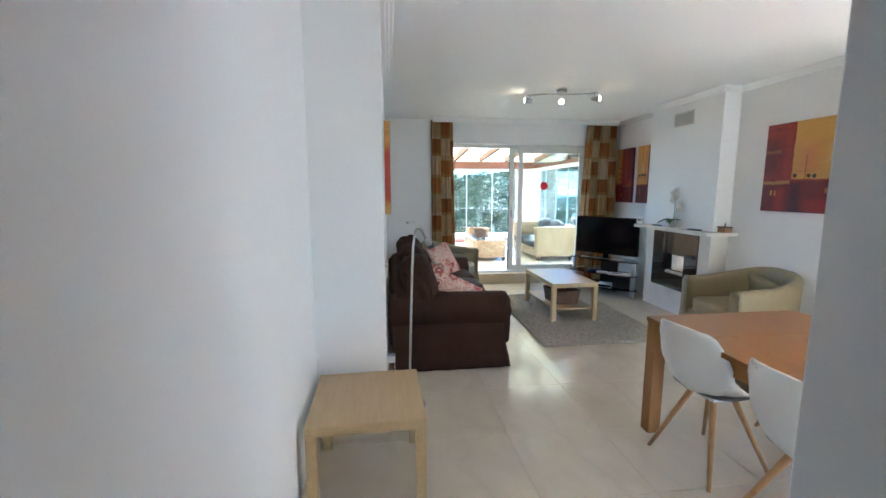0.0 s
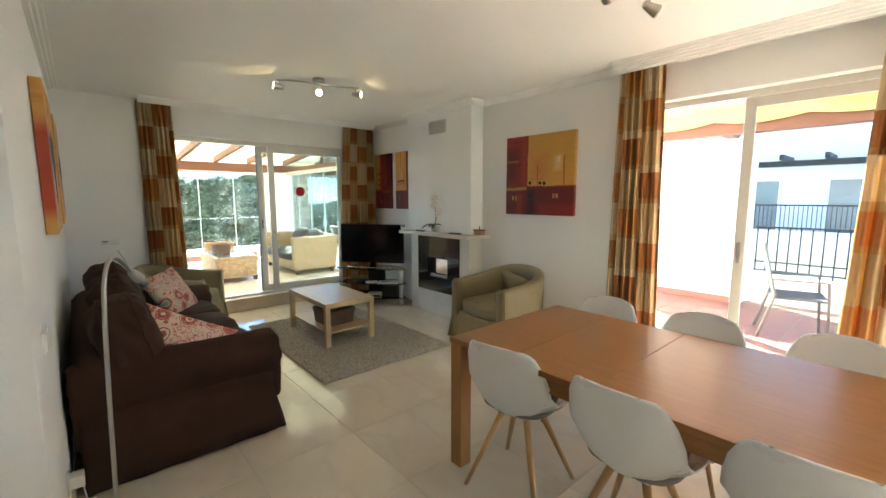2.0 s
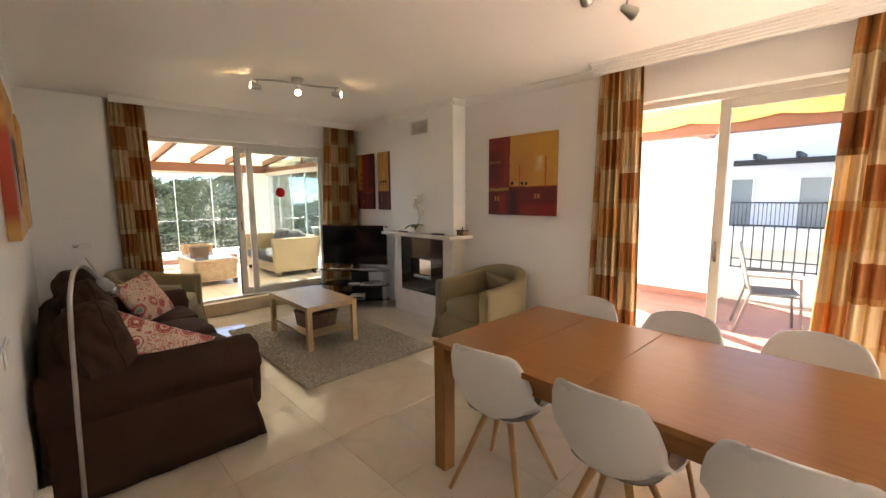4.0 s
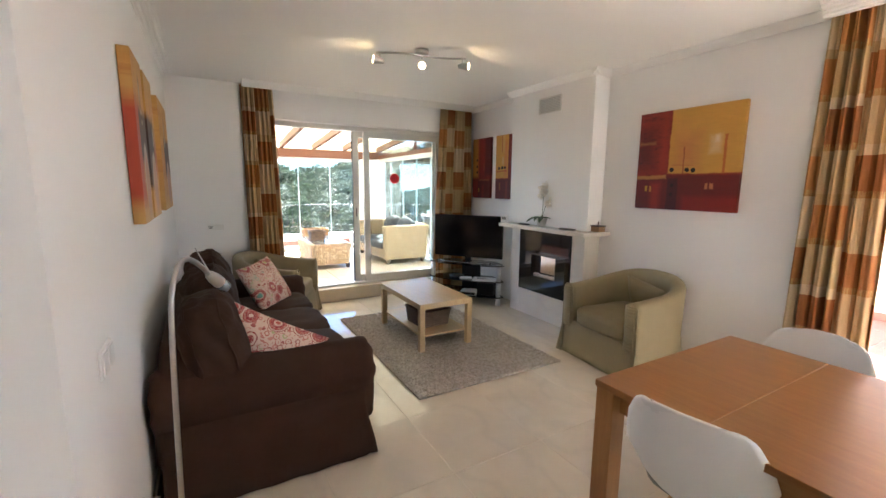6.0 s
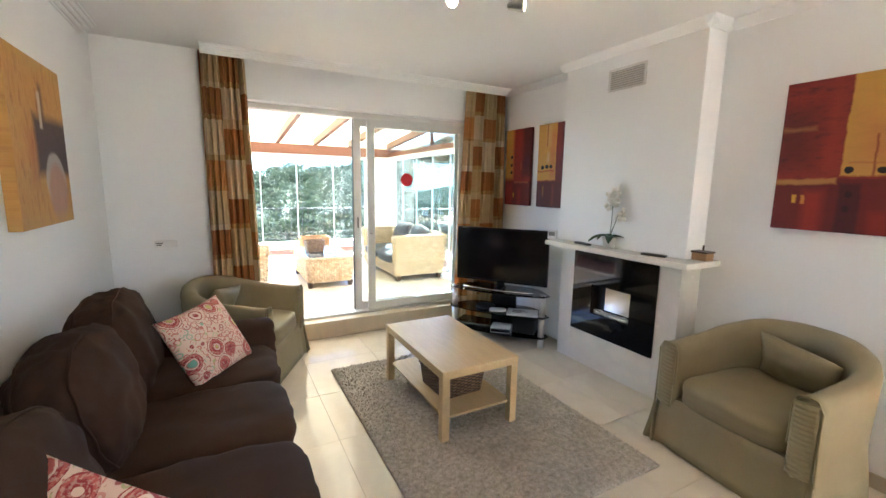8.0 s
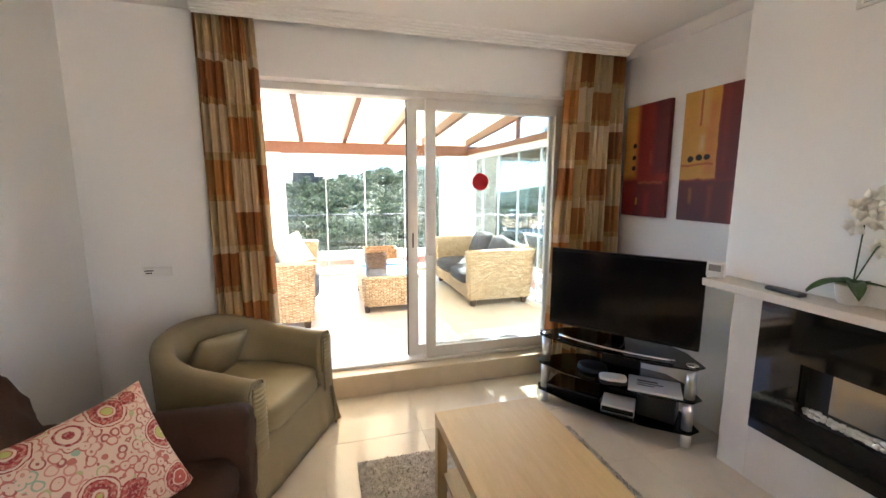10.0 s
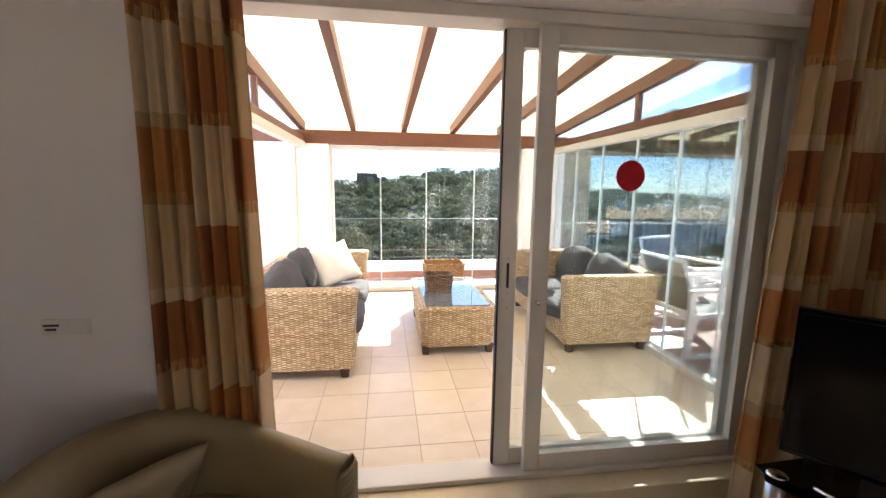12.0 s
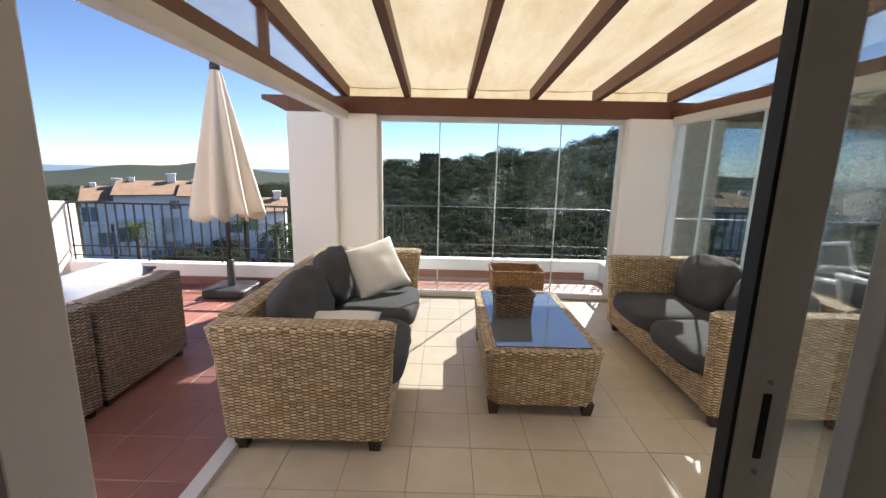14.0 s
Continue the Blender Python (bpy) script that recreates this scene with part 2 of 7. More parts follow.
def canopymat(name, through_light, tones):
    m = bpy.data.materials.new(name)
    m.use_nodes = True
    nt = m.node_tree
    nt.nodes.clear()
    v = coords(nt)
    big = noise_tex(nt, mapping(nt, v, (1.2, 0.35, 1)), 2.5, 6, 0.65)
    spots = noise_tex(nt, v, 28, 3, 0.6)
    col = ramp(nt, big, [(0.25, tones[0]), (0.55, tones[1]), (0.8, tones[2])])
    col = mix(nt, ramp(nt, spots, [(0.66, (0, 0, 0)), (0.74, (0.5, 0.5, 0.5))]), col, (0.30, 0.22, 0.12))
    di = nd(nt, "BsdfDiffuse", {"Color": col})
    tl = nd(nt, "BsdfTranslucent", {"Color": col})
    mx = nd(nt, "MixShader", {0: through_light, 1: di.outputs[0], 2: tl.outputs[0]})
    out = nt.nodes.new("ShaderNodeOutputMaterial")
    nt.links.new(mx.outputs[0], out.inputs[0])
    return m


CANOPY = canopymat("canopy_fabric", 0.27, ((0.62, 0.50, 0.30), (0.78, 0.70, 0.50), (0.82, 0.76, 0.58)))


def stickermat():
    """Red film on glass, part of the light coming through it."""
    m, nt, b = base("red_sticker", (0.56, 0.010, 0.024), 0.45)
    col = ramp(nt, noise_tex(nt, coords(nt), 9, 4), [(0.35, (0.52, 0.006, 0.018)), (0.65, (0.62, 0.014, 0.030))])
    sock(nt, b.inputs["Base Color"], col)
    nt.nodes.remove(nt.nodes["Material Output"])
    tl = nd(nt, "BsdfTranslucent", {"Color": col})
    mx = nd(nt, "MixShader", {0: 0.45, 1: b.outputs[0], 2: tl.outputs[0]})
    out = nt.nodes.new("ShaderNodeOutputMaterial")
    nt.links.new(mx.outputs[0], out.inputs[0])
    return m


REDDOT = stickermat()


def wickermat(name, dark, mid, light, p=0.0135, q=0.032):
    """Woven rattan: strands of height p over stakes q apart, from the mesh's uv in metres."""
    m, nt, b = base(name, mid, 0.62)
    uv = nd(nt, "SeparateXYZ", {0: coords(nt, "UV")})
    u, v = uv.outputs[0], uv.outputs[1]
    wob = noise_tex(nt, coords(nt), 11, 4, 0.7)
    v2 = mth(nt, "ADD", v, mth(nt, "MULTIPLY", wob, 0.030))
    wob2 = noise_tex(nt, coords(nt), 14, 2, 0.5)
    uu = mth(nt, "DIVIDE", mth(nt, "ADD", u, mth(nt, "MULTIPLY", wob2, 0.016)), q)
    stake = mth(nt, "FLOOR", uu)
    vv = mth(nt, "ADD", mth(nt, "DIVIDE", v2, p), mth(nt, "MULTIPLY", mth(nt, "FLOORED_MODULO", stake, 2.0), 0.5))
    row = mth(nt, "FLOOR", vv)
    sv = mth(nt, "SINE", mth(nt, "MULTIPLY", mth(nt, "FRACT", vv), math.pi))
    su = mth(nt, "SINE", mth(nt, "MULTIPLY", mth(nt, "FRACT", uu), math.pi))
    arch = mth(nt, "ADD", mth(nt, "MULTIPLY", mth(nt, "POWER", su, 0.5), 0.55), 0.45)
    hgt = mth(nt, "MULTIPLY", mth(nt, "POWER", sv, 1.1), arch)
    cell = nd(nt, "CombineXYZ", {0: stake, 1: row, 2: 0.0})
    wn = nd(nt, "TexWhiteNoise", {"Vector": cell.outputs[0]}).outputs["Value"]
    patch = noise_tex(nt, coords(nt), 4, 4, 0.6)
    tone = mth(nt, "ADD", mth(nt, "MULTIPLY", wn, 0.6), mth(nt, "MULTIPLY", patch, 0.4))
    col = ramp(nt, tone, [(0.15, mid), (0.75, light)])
    # crease shade put into the colour: dark wherever the weave dips between strands
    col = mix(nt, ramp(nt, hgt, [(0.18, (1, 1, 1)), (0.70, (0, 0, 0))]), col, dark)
    sock(nt, b.inputs["Base Color"], col)
    sock(nt, b.inputs["Normal"], bump(nt, hgt, 1.0, 0.008))
    return m


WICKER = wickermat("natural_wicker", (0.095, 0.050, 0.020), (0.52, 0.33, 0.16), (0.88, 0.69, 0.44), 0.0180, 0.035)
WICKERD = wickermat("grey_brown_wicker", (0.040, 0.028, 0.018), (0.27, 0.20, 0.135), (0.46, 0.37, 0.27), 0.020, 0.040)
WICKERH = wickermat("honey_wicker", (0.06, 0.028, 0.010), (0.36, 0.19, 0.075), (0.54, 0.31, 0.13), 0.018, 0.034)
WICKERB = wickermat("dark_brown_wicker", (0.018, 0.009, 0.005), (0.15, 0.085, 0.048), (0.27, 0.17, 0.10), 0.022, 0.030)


def curtainmat():
    m, nt, b = base("patchwork_curtain", (0.5, 0.3, 0.15), 0.85)
    uv = nd(nt, "SeparateXYZ", {0: coords(nt, "UV")})
    u, v = uv.outputs[0], uv.outputs[1]
    wob = noise_tex(nt, coords(nt, "UV"), 30, 3, 0.6)
    v2 = mth(nt, "ADD", v, mth(nt, "MULTIPLY", wob, 0.012))
    col_i = mth(nt, "FLOOR", mth(nt, "DIVIDE", u, 0.33))
    wn1 = nd(nt, "TexWhiteNoise", {"W": col_i}, noise_dimensions="1D").outputs["Value"]
    half = mth(nt, "MULTIPLY", mth(nt, "FLOORED_MODULO", col_i, 2.0), 0.5)
    t = mth(nt, "FRACT", mth(nt, "ADD", mth(nt, "DIVIDE", v2, 0.58), mth(nt, "ADD", half, mth(nt, "MULTIPLY", wn1, 0.07))))
    cell = nd(nt, "CombineXYZ", {0: col_i, 1: mth(nt, "FLOOR", mth(nt, "DIVIDE", v2, 0.29)), 2: 3.0})
    wn = nd(nt, "TexWhiteNoise", {"Vector": cell.outputs[0]}).outputs["Value"]
    cream = ramp(nt, wn, [(0.0, (0.66, 0.48, 0.26)), (0.45, (0.76, 0.60, 0.38)), (0.8, (0.58, 0.40, 0.20))], "CONSTANT")
    rust = ramp(nt, wn, [(0.0, (0.46, 0.18, 0.055)), (0.4, (0.38, 0.135, 0.042)), (0.75, (0.56, 0.24, 0.07))], "CONSTANT")
    gold = mix(nt, ramp(nt, noise_tex(nt, mapping(nt, coords(nt, "UV"), (160, 9, 1)), 1.0, 2, 0.6), [(0.45, (0, 0, 0)), (0.55, (1, 1, 1))]), rust, (0.56, 0.38, 0.14))
    col = mix(nt, mth(nt, "GREATER_THAN", t, 0.43), rust, cream)
    col = mix(nt, mth(nt, "LESS_THAN", t, 0.07), col, gold)
    slub = noise_tex(nt, mapping(nt, coords(nt, "UV"), (260, 14, 1)), 1.0, 3, 0.7)
    col = mix(nt, mth(nt, "MULTIPLY", slub, 0.30), col, (0.40, 0.20, 0.06))
    sock(nt, b.inputs["Base Color"], col)
    sock(nt, b.inputs["Normal"], bump(nt, slub, 0.25, 0.002))
    nt.nodes.remove(nt.nodes["Material Output"])
    tl = nd(nt, "BsdfTranslucent", {"Color": col})
    mx = nd(nt, "MixShader", {0: 0.28, 1: b.outputs[0], 2: tl.outputs[0]})
    out = nt.nodes.new("ShaderNodeOutputMaterial")
    nt.links.new(mx.outputs[0], out.inputs[0])
    return m


CURTAIN = curtainmat()


def paisleymat():
    """Printed cotton: rose medallions with green hearts on a pale ground full of small scrolls."""
    m, nt, b = base("paisley_cotton", (0.6, 0.4, 0.35), 0.85)
    uv = coords(nt, "UV")
    wob = nd(nt, "TexNoise", {"Vector": uv, "Scale": 16.0, "Detail": 2.0}).outputs["Color"]
    v = nd(nt, "VectorMath", {0: mapping(nt, wob, (0.022, 0.022, 0.0)), 1: uv}, operation="ADD").outputs[0]
    ground, rose, deep, blush = (0.74, 0.56, 0.44), (0.50, 0.11, 0.085), (0.34, 0.035, 0.038), (0.60, 0.24, 0.19)
    scroll = nd(nt, "TexVoronoi", {"Vector": v, "Scale": 24.0, "Randomness": 0.9})
    sd = mth(nt, "SINE", mth(nt, "MULTIPLY", scroll.outputs["Distance"], 15.0))
    tint = ramp(nt, nd(nt, "SeparateXYZ", {0: scroll.outputs["Color"]}).outputs[1], [(0.0, rose), (0.45, blush), (0.7, deep), (0.86, (0.42, 0.46, 0.20)), (0.94, (0.25, 0.42, 0.30))], "CONSTANT")
    col = mix(nt, ramp(nt, sd, [(0.40, (0, 0, 0)), (0.6, (0.85, 0.85, 0.85))]), ground, tint)
    vo = nd(nt, "TexVoronoi", {"Vector": v, "Scale": 6.0, "Randomness": 0.6})
    d, hue = mth(nt, "MULTIPLY", vo.outputs["Distance"], 0.72), nd(nt, "SeparateXYZ", {0: vo.outputs["Color"]}).outputs[0]
    heart = ramp(nt, hue, [(0.0, (0.18, 0.38, 0.30)), (0.35, rose), (0.6, (0.50, 0.50, 0.16)), (0.8, blush)], "CONSTANT")
    rings = ramp(nt, d, [(0.0, ground), (0.05, rose), (0.15, ground), (0.18, deep), (0.245, rose), (0.29, deep), (0.315, ground), (0.35, deep), (0.375, ground)], "CONSTANT")
    petals = mix(nt, mth(nt, "MULTIPLY", ramp(nt, noise_tex(nt, v, 75, 2, 0.6), [(0.50, (0, 0, 0)), (0.58, (1, 1, 1))]), 0.45), rings, ground)
    petals = mix(nt, mth(nt, "LESS_THAN", mth(nt, "ABSOLUTE", mth(nt, "SUBTRACT", d, 0.085)), 0.055), petals, heart)
    col = mix(nt, mth(nt, "LESS_THAN", d, mth(nt, "ADD", 0.30, mth(nt, "MULTIPLY", hue, 0.13))), col, petals)
    sock(nt, b.inputs["Base Color"], col)
    sock(nt, b.inputs["Normal"], bump(nt, noise_tex(nt, uv, 300, 2), 0.3, 0.001))
    return m


PAISLEY = paisleymat()
RUG = varied("shag_rug", (0.27, 0.24, 0.195), (0.66, 0.60, 0.52), 40, 0.95, fine=160, bstr=0.5, bdist=0.004)


def paintmat(name, ground, layers, stroke=(3, 9, 1)):
    """An abstract painting on uv 0..1: soft-edged rectangles and ellipses (kind, x0, y0, x1, y1, softness, colour, opacity)."""
    m, nt, b = base(name, ground[0], 0.55)
    uvv = coords(nt, "UV")
    wob = nd(nt, "TexNoise", {"Vector": uvv, "Scale": 5.0, "Detail": 6.0, "Roughness": 0.7}).outputs["Color"]
    uvw = nd(nt, "VectorMath", {0: mapping(nt, wob, (0.05, 0.05, 0.0), loc=(-0.025, -0.025, 0)), 1: uvv}, operation="ADD").outputs[0]
    s = nd(nt, "SeparateXYZ", {0: uvw})
    u, v = s.outputs[0], s.outputs[1]
    streak = noise_tex(nt, mapping(nt, uvv, stroke), 2.2, 7, 0.7)
    col = ramp(nt, streak, [(0.3, ground[0]), (0.5, ground[1]), (0.7, ground[2])])
    for kind, x0, y0, x1, y1, soft, colour, op in layers:
        du = mth(nt, "ABSOLUTE", mth(nt, "SUBTRACT", u, (x0 + x1) / 2))
        dv = mth(nt, "ABSOLUTE", mth(nt, "SUBTRACT", v, (y0 + y1) / 2))
        hw, hh = (x1 - x0) / 2, (y1 - y0) / 2
        if kind == "r":
            a = mth(nt, "DIVIDE", mth(nt, "SUBTRACT", hw, du), soft)
            c = mth(nt, "DIVIDE", mth(nt, "SUBTRACT", hh, dv), soft)
            f = mth(nt, "MINIMUM", a, c)
        else:
            e = mth(nt, "SQRT", mth(nt, "ADD", mth(nt, "POWER", mth(nt, "DIVIDE", du, hw), 2.0), mth(nt, "POWER", mth(nt, "DIVIDE", dv, hh), 2.0)))
            f = mth(nt, "DIVIDE", mth(nt, "SUBTRACT", 1.0, e), soft * 4)
        cl = nd(nt, "Clamp", {0: f}).outputs[0]
        tone = mix(nt, mth(nt, "MULTIPLY", streak, 0.5), colour, tuple(x * 0.45 for x in colour))
        col = mix(nt, mth(nt, "MULTIPLY", cl, op), col, tone)
    sock(nt, b.inputs["Base Color"], col)
    sock(nt, b.inputs["Normal"], bump(nt, noise_tex(nt, uvv, 60, 5, 0.7), 0.25, 0.003))
    return m


def foliagemat(name, c1, c2, c3):
    m, nt, b = base(name, c1, 0.85, spec=0.05)
    v = coords(nt)
    big = noise_tex(nt, v, 0.09, 4, 0.6)
    small = noise_tex(nt, v, 1.4, 4, 0.7)
    f = mth(nt, "ADD", mth(nt, "MULTIPLY", big, 0.55), mth(nt, "MULTIPLY", small, 0.45))
    col = ramp(nt, f, [(0.32, c1), (0.5, c2), (0.68, c3)])
    sock(nt, b.inputs["Base Color"], col)
    nt.nodes.remove(nt.nodes["Material Output"])
    tl = nd(nt, "BsdfTranslucent", {"Color": col})
    mx = nd(nt, "MixShader", {0: 0.45, 1: b.outputs[0], 2: tl.outputs[0]})
    out = nt.nodes.new("ShaderNodeOutputMaterial")
    nt.links.new(mx.outputs[0], out.inputs[0])
    return m


FOLIAGE = foliagemat("woodland_leaves", (0.024, 0.034, 0.022), (0.036, 0.048, 0.030), (0.054, 0.066, 0.040))
PALMG = foliagemat("palm_fronds", (0.035, 0.065, 0.02), (0.06, 0.10, 0.03), (0.10, 0.14, 0.045))


def groundmat():
    m, nt, b = base("hillside", (0.05, 0.06, 0.03), 0.95, spec=0.1)
    v = coords(nt)
    big = noise_tex(nt, v, 0.012, 6, 0.65)
    small = noise_tex(nt, v, 0.25, 6, 0.7)
    f = mth(nt, "ADD", mth(nt, "MULTIPLY", big, 0.5), mth(nt, "MULTIPLY", small, 0.5))
    sock(nt, b.inputs["Base Color"], ramp(nt, f, [(0.35, (0.024, 0.033, 0.026)), (0.55, (0.036, 0.046, 0.036)), (0.75, (0.058, 0.064, 0.050))]))
    sock(nt, b.inputs["Normal"], bump(nt, small, 0.3, 0.5))
    return m


GROUNDM = groundmat()
SEA = varied("sea", (0.10, 0.15, 0.20), (0.13, 0.18, 0.23), 0.002, 0.35, fine=0.05, bstr=0.05, bdist=0.5)


def emitmat(name, colour, strength):
    m, nt, b = base(name, colour, 0.4)
    b.inputs["Emission Color"].default_value = (*colour, 1)
    b.inputs["Emission Strength"].default_value = strength
    return m


BULB = emitmat("lamp_bulb", (1.0, 0.72, 0.36), 2.5)


# ---- mesh helpers ----
def box(bm, x0, x1, y0, y1, z0, z1):
    vs = [bm.verts.new(p) for p in ((x0, y0, z0), (x1, y0, z0), (x1, y1, z0), (x0, y1, z0), (x0, y0, z1), (x1, y0, z1), (x1, y1, z1), (x0, y1, z1))]
    for f in ((3, 2, 1, 0), (4, 5, 6, 7), (0, 1, 5, 4), (1, 2, 6, 5), (2, 3, 7, 6), (3, 0, 4, 7)):
        bm.faces.new([vs[i] for i in f])
    return vs


def box_uv(bm):
    lay = bm.loops.layers.uv.verify()
    bm.normal_update()
    for f in bm.faces:
        n = f.normal
        ax = max(range(3), key=lambda i: abs(n[i]))
        for l in f.loops:
            c = l.vert.co
            l[lay].uv = (c.y, c.z) if ax == 0 else (c.x, c.z) if ax == 1 else (c.x, c.y)


def unit_uv(bm, axis):
    """uv 0..1 over the mesh's extent, seen along axis 0 (x) or 1 (y)."""
    lay = bm.loops.layers.uv.verify()
    i = 1 - axis
    lo = [min(v.co[k] for v in bm.verts) for k in range(3)]
    hi = [max(v.co[k] for v in bm.verts) for k in range(3)]
    for f in bm.faces:
        for l in f.loops:
            c = l.vert.co
            l[lay].uv = ((c[i] - lo[i]) / (hi[i] - lo[i]), (c.z - lo[2]) / (hi[2] - lo[2]))


def part(name, bm, mat, parent=None, smooth=False, bevel=0.0, seg=2, solid=0.0, label=""):
    me = bpy.data.meshes.new(name)
    bm.normal_update()
    bm.to_mesh(me)
    bm.free()
    if smooth:
        me.polygons.foreach_set("use_smooth", [True] * len(me.polygons))
    me.materials.append(mat)
    ob = new(name, me)
    if parent:
        ob.parent = parent
    if solid:
        md = ob.modifiers.new("thick", "SOLIDIFY")
        md.thickness, md.offset = solid, 0.0
    if bevel:
        md = ob.modifiers.new("edge", "BEVEL")
        md.width, md.segments, md.limit_method = bevel, seg, "ANGLE"
    if label:
        tagged(ob, label)
    return ob


def boxes(name, dims, mat, parent=None, bevel=0.0, uv=False, label=""):
    bm = bmesh.new()
    for d in dims:
        box(bm, *d)
    if uv:
        box_uv(bm)
    return part(name, bm, mat, parent, False, bevel, label=label)


def thing(name, label, category, group=""):
    ob = new(name)
    ob.empty_display_size = 0.1
    return tagged(ob, label, category, group)


def setting(ob, label="", category=""):
    return tagged(ob, label, category, kind="structure")


def ringloft(bm, rings, close=True, cap=True):
    rows = [[bm.verts.new(p) for p in r] for r in rings]
    n = len(rows[0])
    for a, b in zip(rows, rows[1:]):
        for i in range(n if close else n - 1):
            j = (i + 1) % n
            bm.faces.new((a[i], a[j], b[j], b[i]))
    if cap and close:
        bm.faces.new(rows[0][::-1])
        bm.faces.new(rows[-1])
    return rows


def tube(bm, pts, r, n=8):
    pts = [Vector(p) for p in pts]
    rings = []
    side = None
    for i, p in enumerate(pts):
        d = (pts[min(i + 1, len(pts) - 1)] - pts[max(i - 1, 0)]).normalized()
        if side is None:
            side = d.cross(Vector((0.3, 0.8, 0.5))).normalized()
        side = (side - d * side.dot(d)).normalized()
        up = d.cross(side)
        rad = r[i] if isinstance(r, (list, tuple)) else r
        rings.append([p + (side * math.cos(a) + up * math.sin(a)) * rad for a in (2 * math.pi * k / n for k in range(n))])
    ringloft(bm, rings)


def lathe(bm, prof, cx=0.0, cy=0.0, n=24):
    ringloft(bm, [[(cx + r * math.cos(2 * math.pi * k / n), cy + r * math.sin(2 * math.pi * k / n), z) for k in range(n)] for r, z in prof])


def prism(bm, poly, axis, a, b):
    """A polygon in the plane across the axis, extruded from a to b."""
    def at(p, c):
        return {"x": (c, p[0], p[1]), "y": (p[0], c, p[1]), "z": (p[0], p[1], c)}[axis]
    ringloft(bm, [[at(p, a) for p in poly], [at(p, b) for p in poly]])
    bmesh.ops.recalc_face_normals(bm, faces=bm.faces)


def sheet(bm, f, nu, nv, uvf=None):
    lay = bm.loops.layers.uv.verify()
    g = [[bm.verts.new(f(i / nu, j / nv)) for i in range(nu + 1)] for j in range(nv + 1)]
    for j in range(nv):
        for i in range(nu):
            fc = bm.faces.new((g[j][i], g[j][i + 1], g[j + 1][i + 1], g[j + 1][i]))
            for l, (a, b) in zip(fc.loops, ((i, j), (i + 1, j), (i + 1, j + 1), (i, j + 1))):
                l[lay].uv = uvf(a / nu, b / nv) if uvf else (a / nu, b / nv)


def cushion(bm, c, size, n=4.0, cuts=7, wrinkle=0.006, rot=None, seed=0.0):
    """A stuffed, rounded block about c."""
    t = bmesh.new()
    bmesh.ops.create_cube(t, size=2.0)
    bmesh.ops.subdivide_edges(t, edges=t.edges[:], cuts=cuts, use_grid_fill=True)
    for v in t.verts:
        p = v.co
        k = (abs(p.x) ** n + abs(p.y) ** n + abs(p.z) ** n) ** (1 / n)
        q = p / k
        w = noise.noise(q * 3.1 + Vector((seed, seed * 2, 0))) * wrinkle
        if cuts > 20:
            w += noise.noise(Vector((q.x * 2.5 + seed, q.y * 15, q.z * 9))) * 0.010 * max(0.0, 1 - abs(q.x) ** 2)
        v.co = Vector((q.x * (size[0] / 2 + w), q.y * (size[1] / 2 + w), q.z * (size[2] / 2 + w)))
        if rot:
            v.co = rot @ v.co
        v.co += Vector(c)
    me = bpy.data.meshes.new("tmp")
    t.to_mesh(me)
    t.free()
    bm.from_mesh(me)
    bpy.data.meshes.remove(me)


def pillow(bm, w, h, d, m, seed=0.0):
    """A throw pillow with drawn corners, in the frame m (local x width, z height, y thickness)."""
    lay = bm.loops.layers.uv.verify()
    nn = 18
    for side in (1, -1):
        g = []
        for j in range(nn + 1):
            row = []
            for i in range(nn + 1):
                u, v = 2 * i / nn - 1, 2 * j / nn - 1
                th = d / 2 * (max(0, 1 - u * u) * max(0, 1 - v * v)) ** 0.42
                pin = 1 - 0.07 * ((1 - v * v) * abs(u) ** 3 + 0)
                pin2 = 1 - 0.07 * (1 - u * u) * abs(v) ** 3
                th += noise.noise(Vector((u * 2.2 + seed, v * 2.2, side))) * 0.012 * (1 - u ** 4) * (1 - v ** 4)
                row.append(bm.verts.new(m @ Vector((u * w / 2 * pin, side * th, v * h / 2 * pin2))))
            g.append(row)
        for j in range(nn):
            for i in range(nn):
                q = (g[j][i], g[j][i + 1], g[j + 1][i + 1], g[j + 1][i])
                ij = ((i, j), (i + 1, j), (i + 1, j + 1), (i, j + 1))
                if side > 0:
                    q, ij = q[::-1], ij[::-1]
                f = bm.faces.new(q)
                for l, (a, b) in zip(f.loops, ij):
                    l[lay].uv = (a / nn * w * 1.45 + seed, b / nn * h * 1.45)
    bmesh.ops.remove_doubles(bm, verts=bm.verts, dist=0.0005)


# ---- the house's shell ----
H = 2.6          # ceiling
XL, XR = 0.05, 3.80
YN = 6.65        # inner face of the wall to the terrace
TZ = 0.05        # terrace floor

setting(boxes("wall_west", [(-0.56, XL, 2.56, YN, 0, H)], PLASTER), "white plastered wall behind the brown sofa", "wall")
setting(boxes("wall_hall_west", [(-0.56, -0.36, -2.2, 2.56, 0, H)], PLASTER), "white plastered hall wall", "wall")
setting(boxes("wall_hall_east", [(0.68, 0.80, -2.2, 0.66, 0, H)], PLASTER, bevel=0.004), "white plastered wall end at the hall", "wall")
setting(boxes("wall_south", [(-0.56, 4.05, -2.4, -2.2, 0, H), (0.80, XR, -1.25, -1.05, 0, H)], PLASTER), "white plastered back wall", "wall")
WY0, WY1, WZ1 = -0.85, 2.42, 2.27     # side opening; its unseen stretch south of y 0.5 is added to admit light
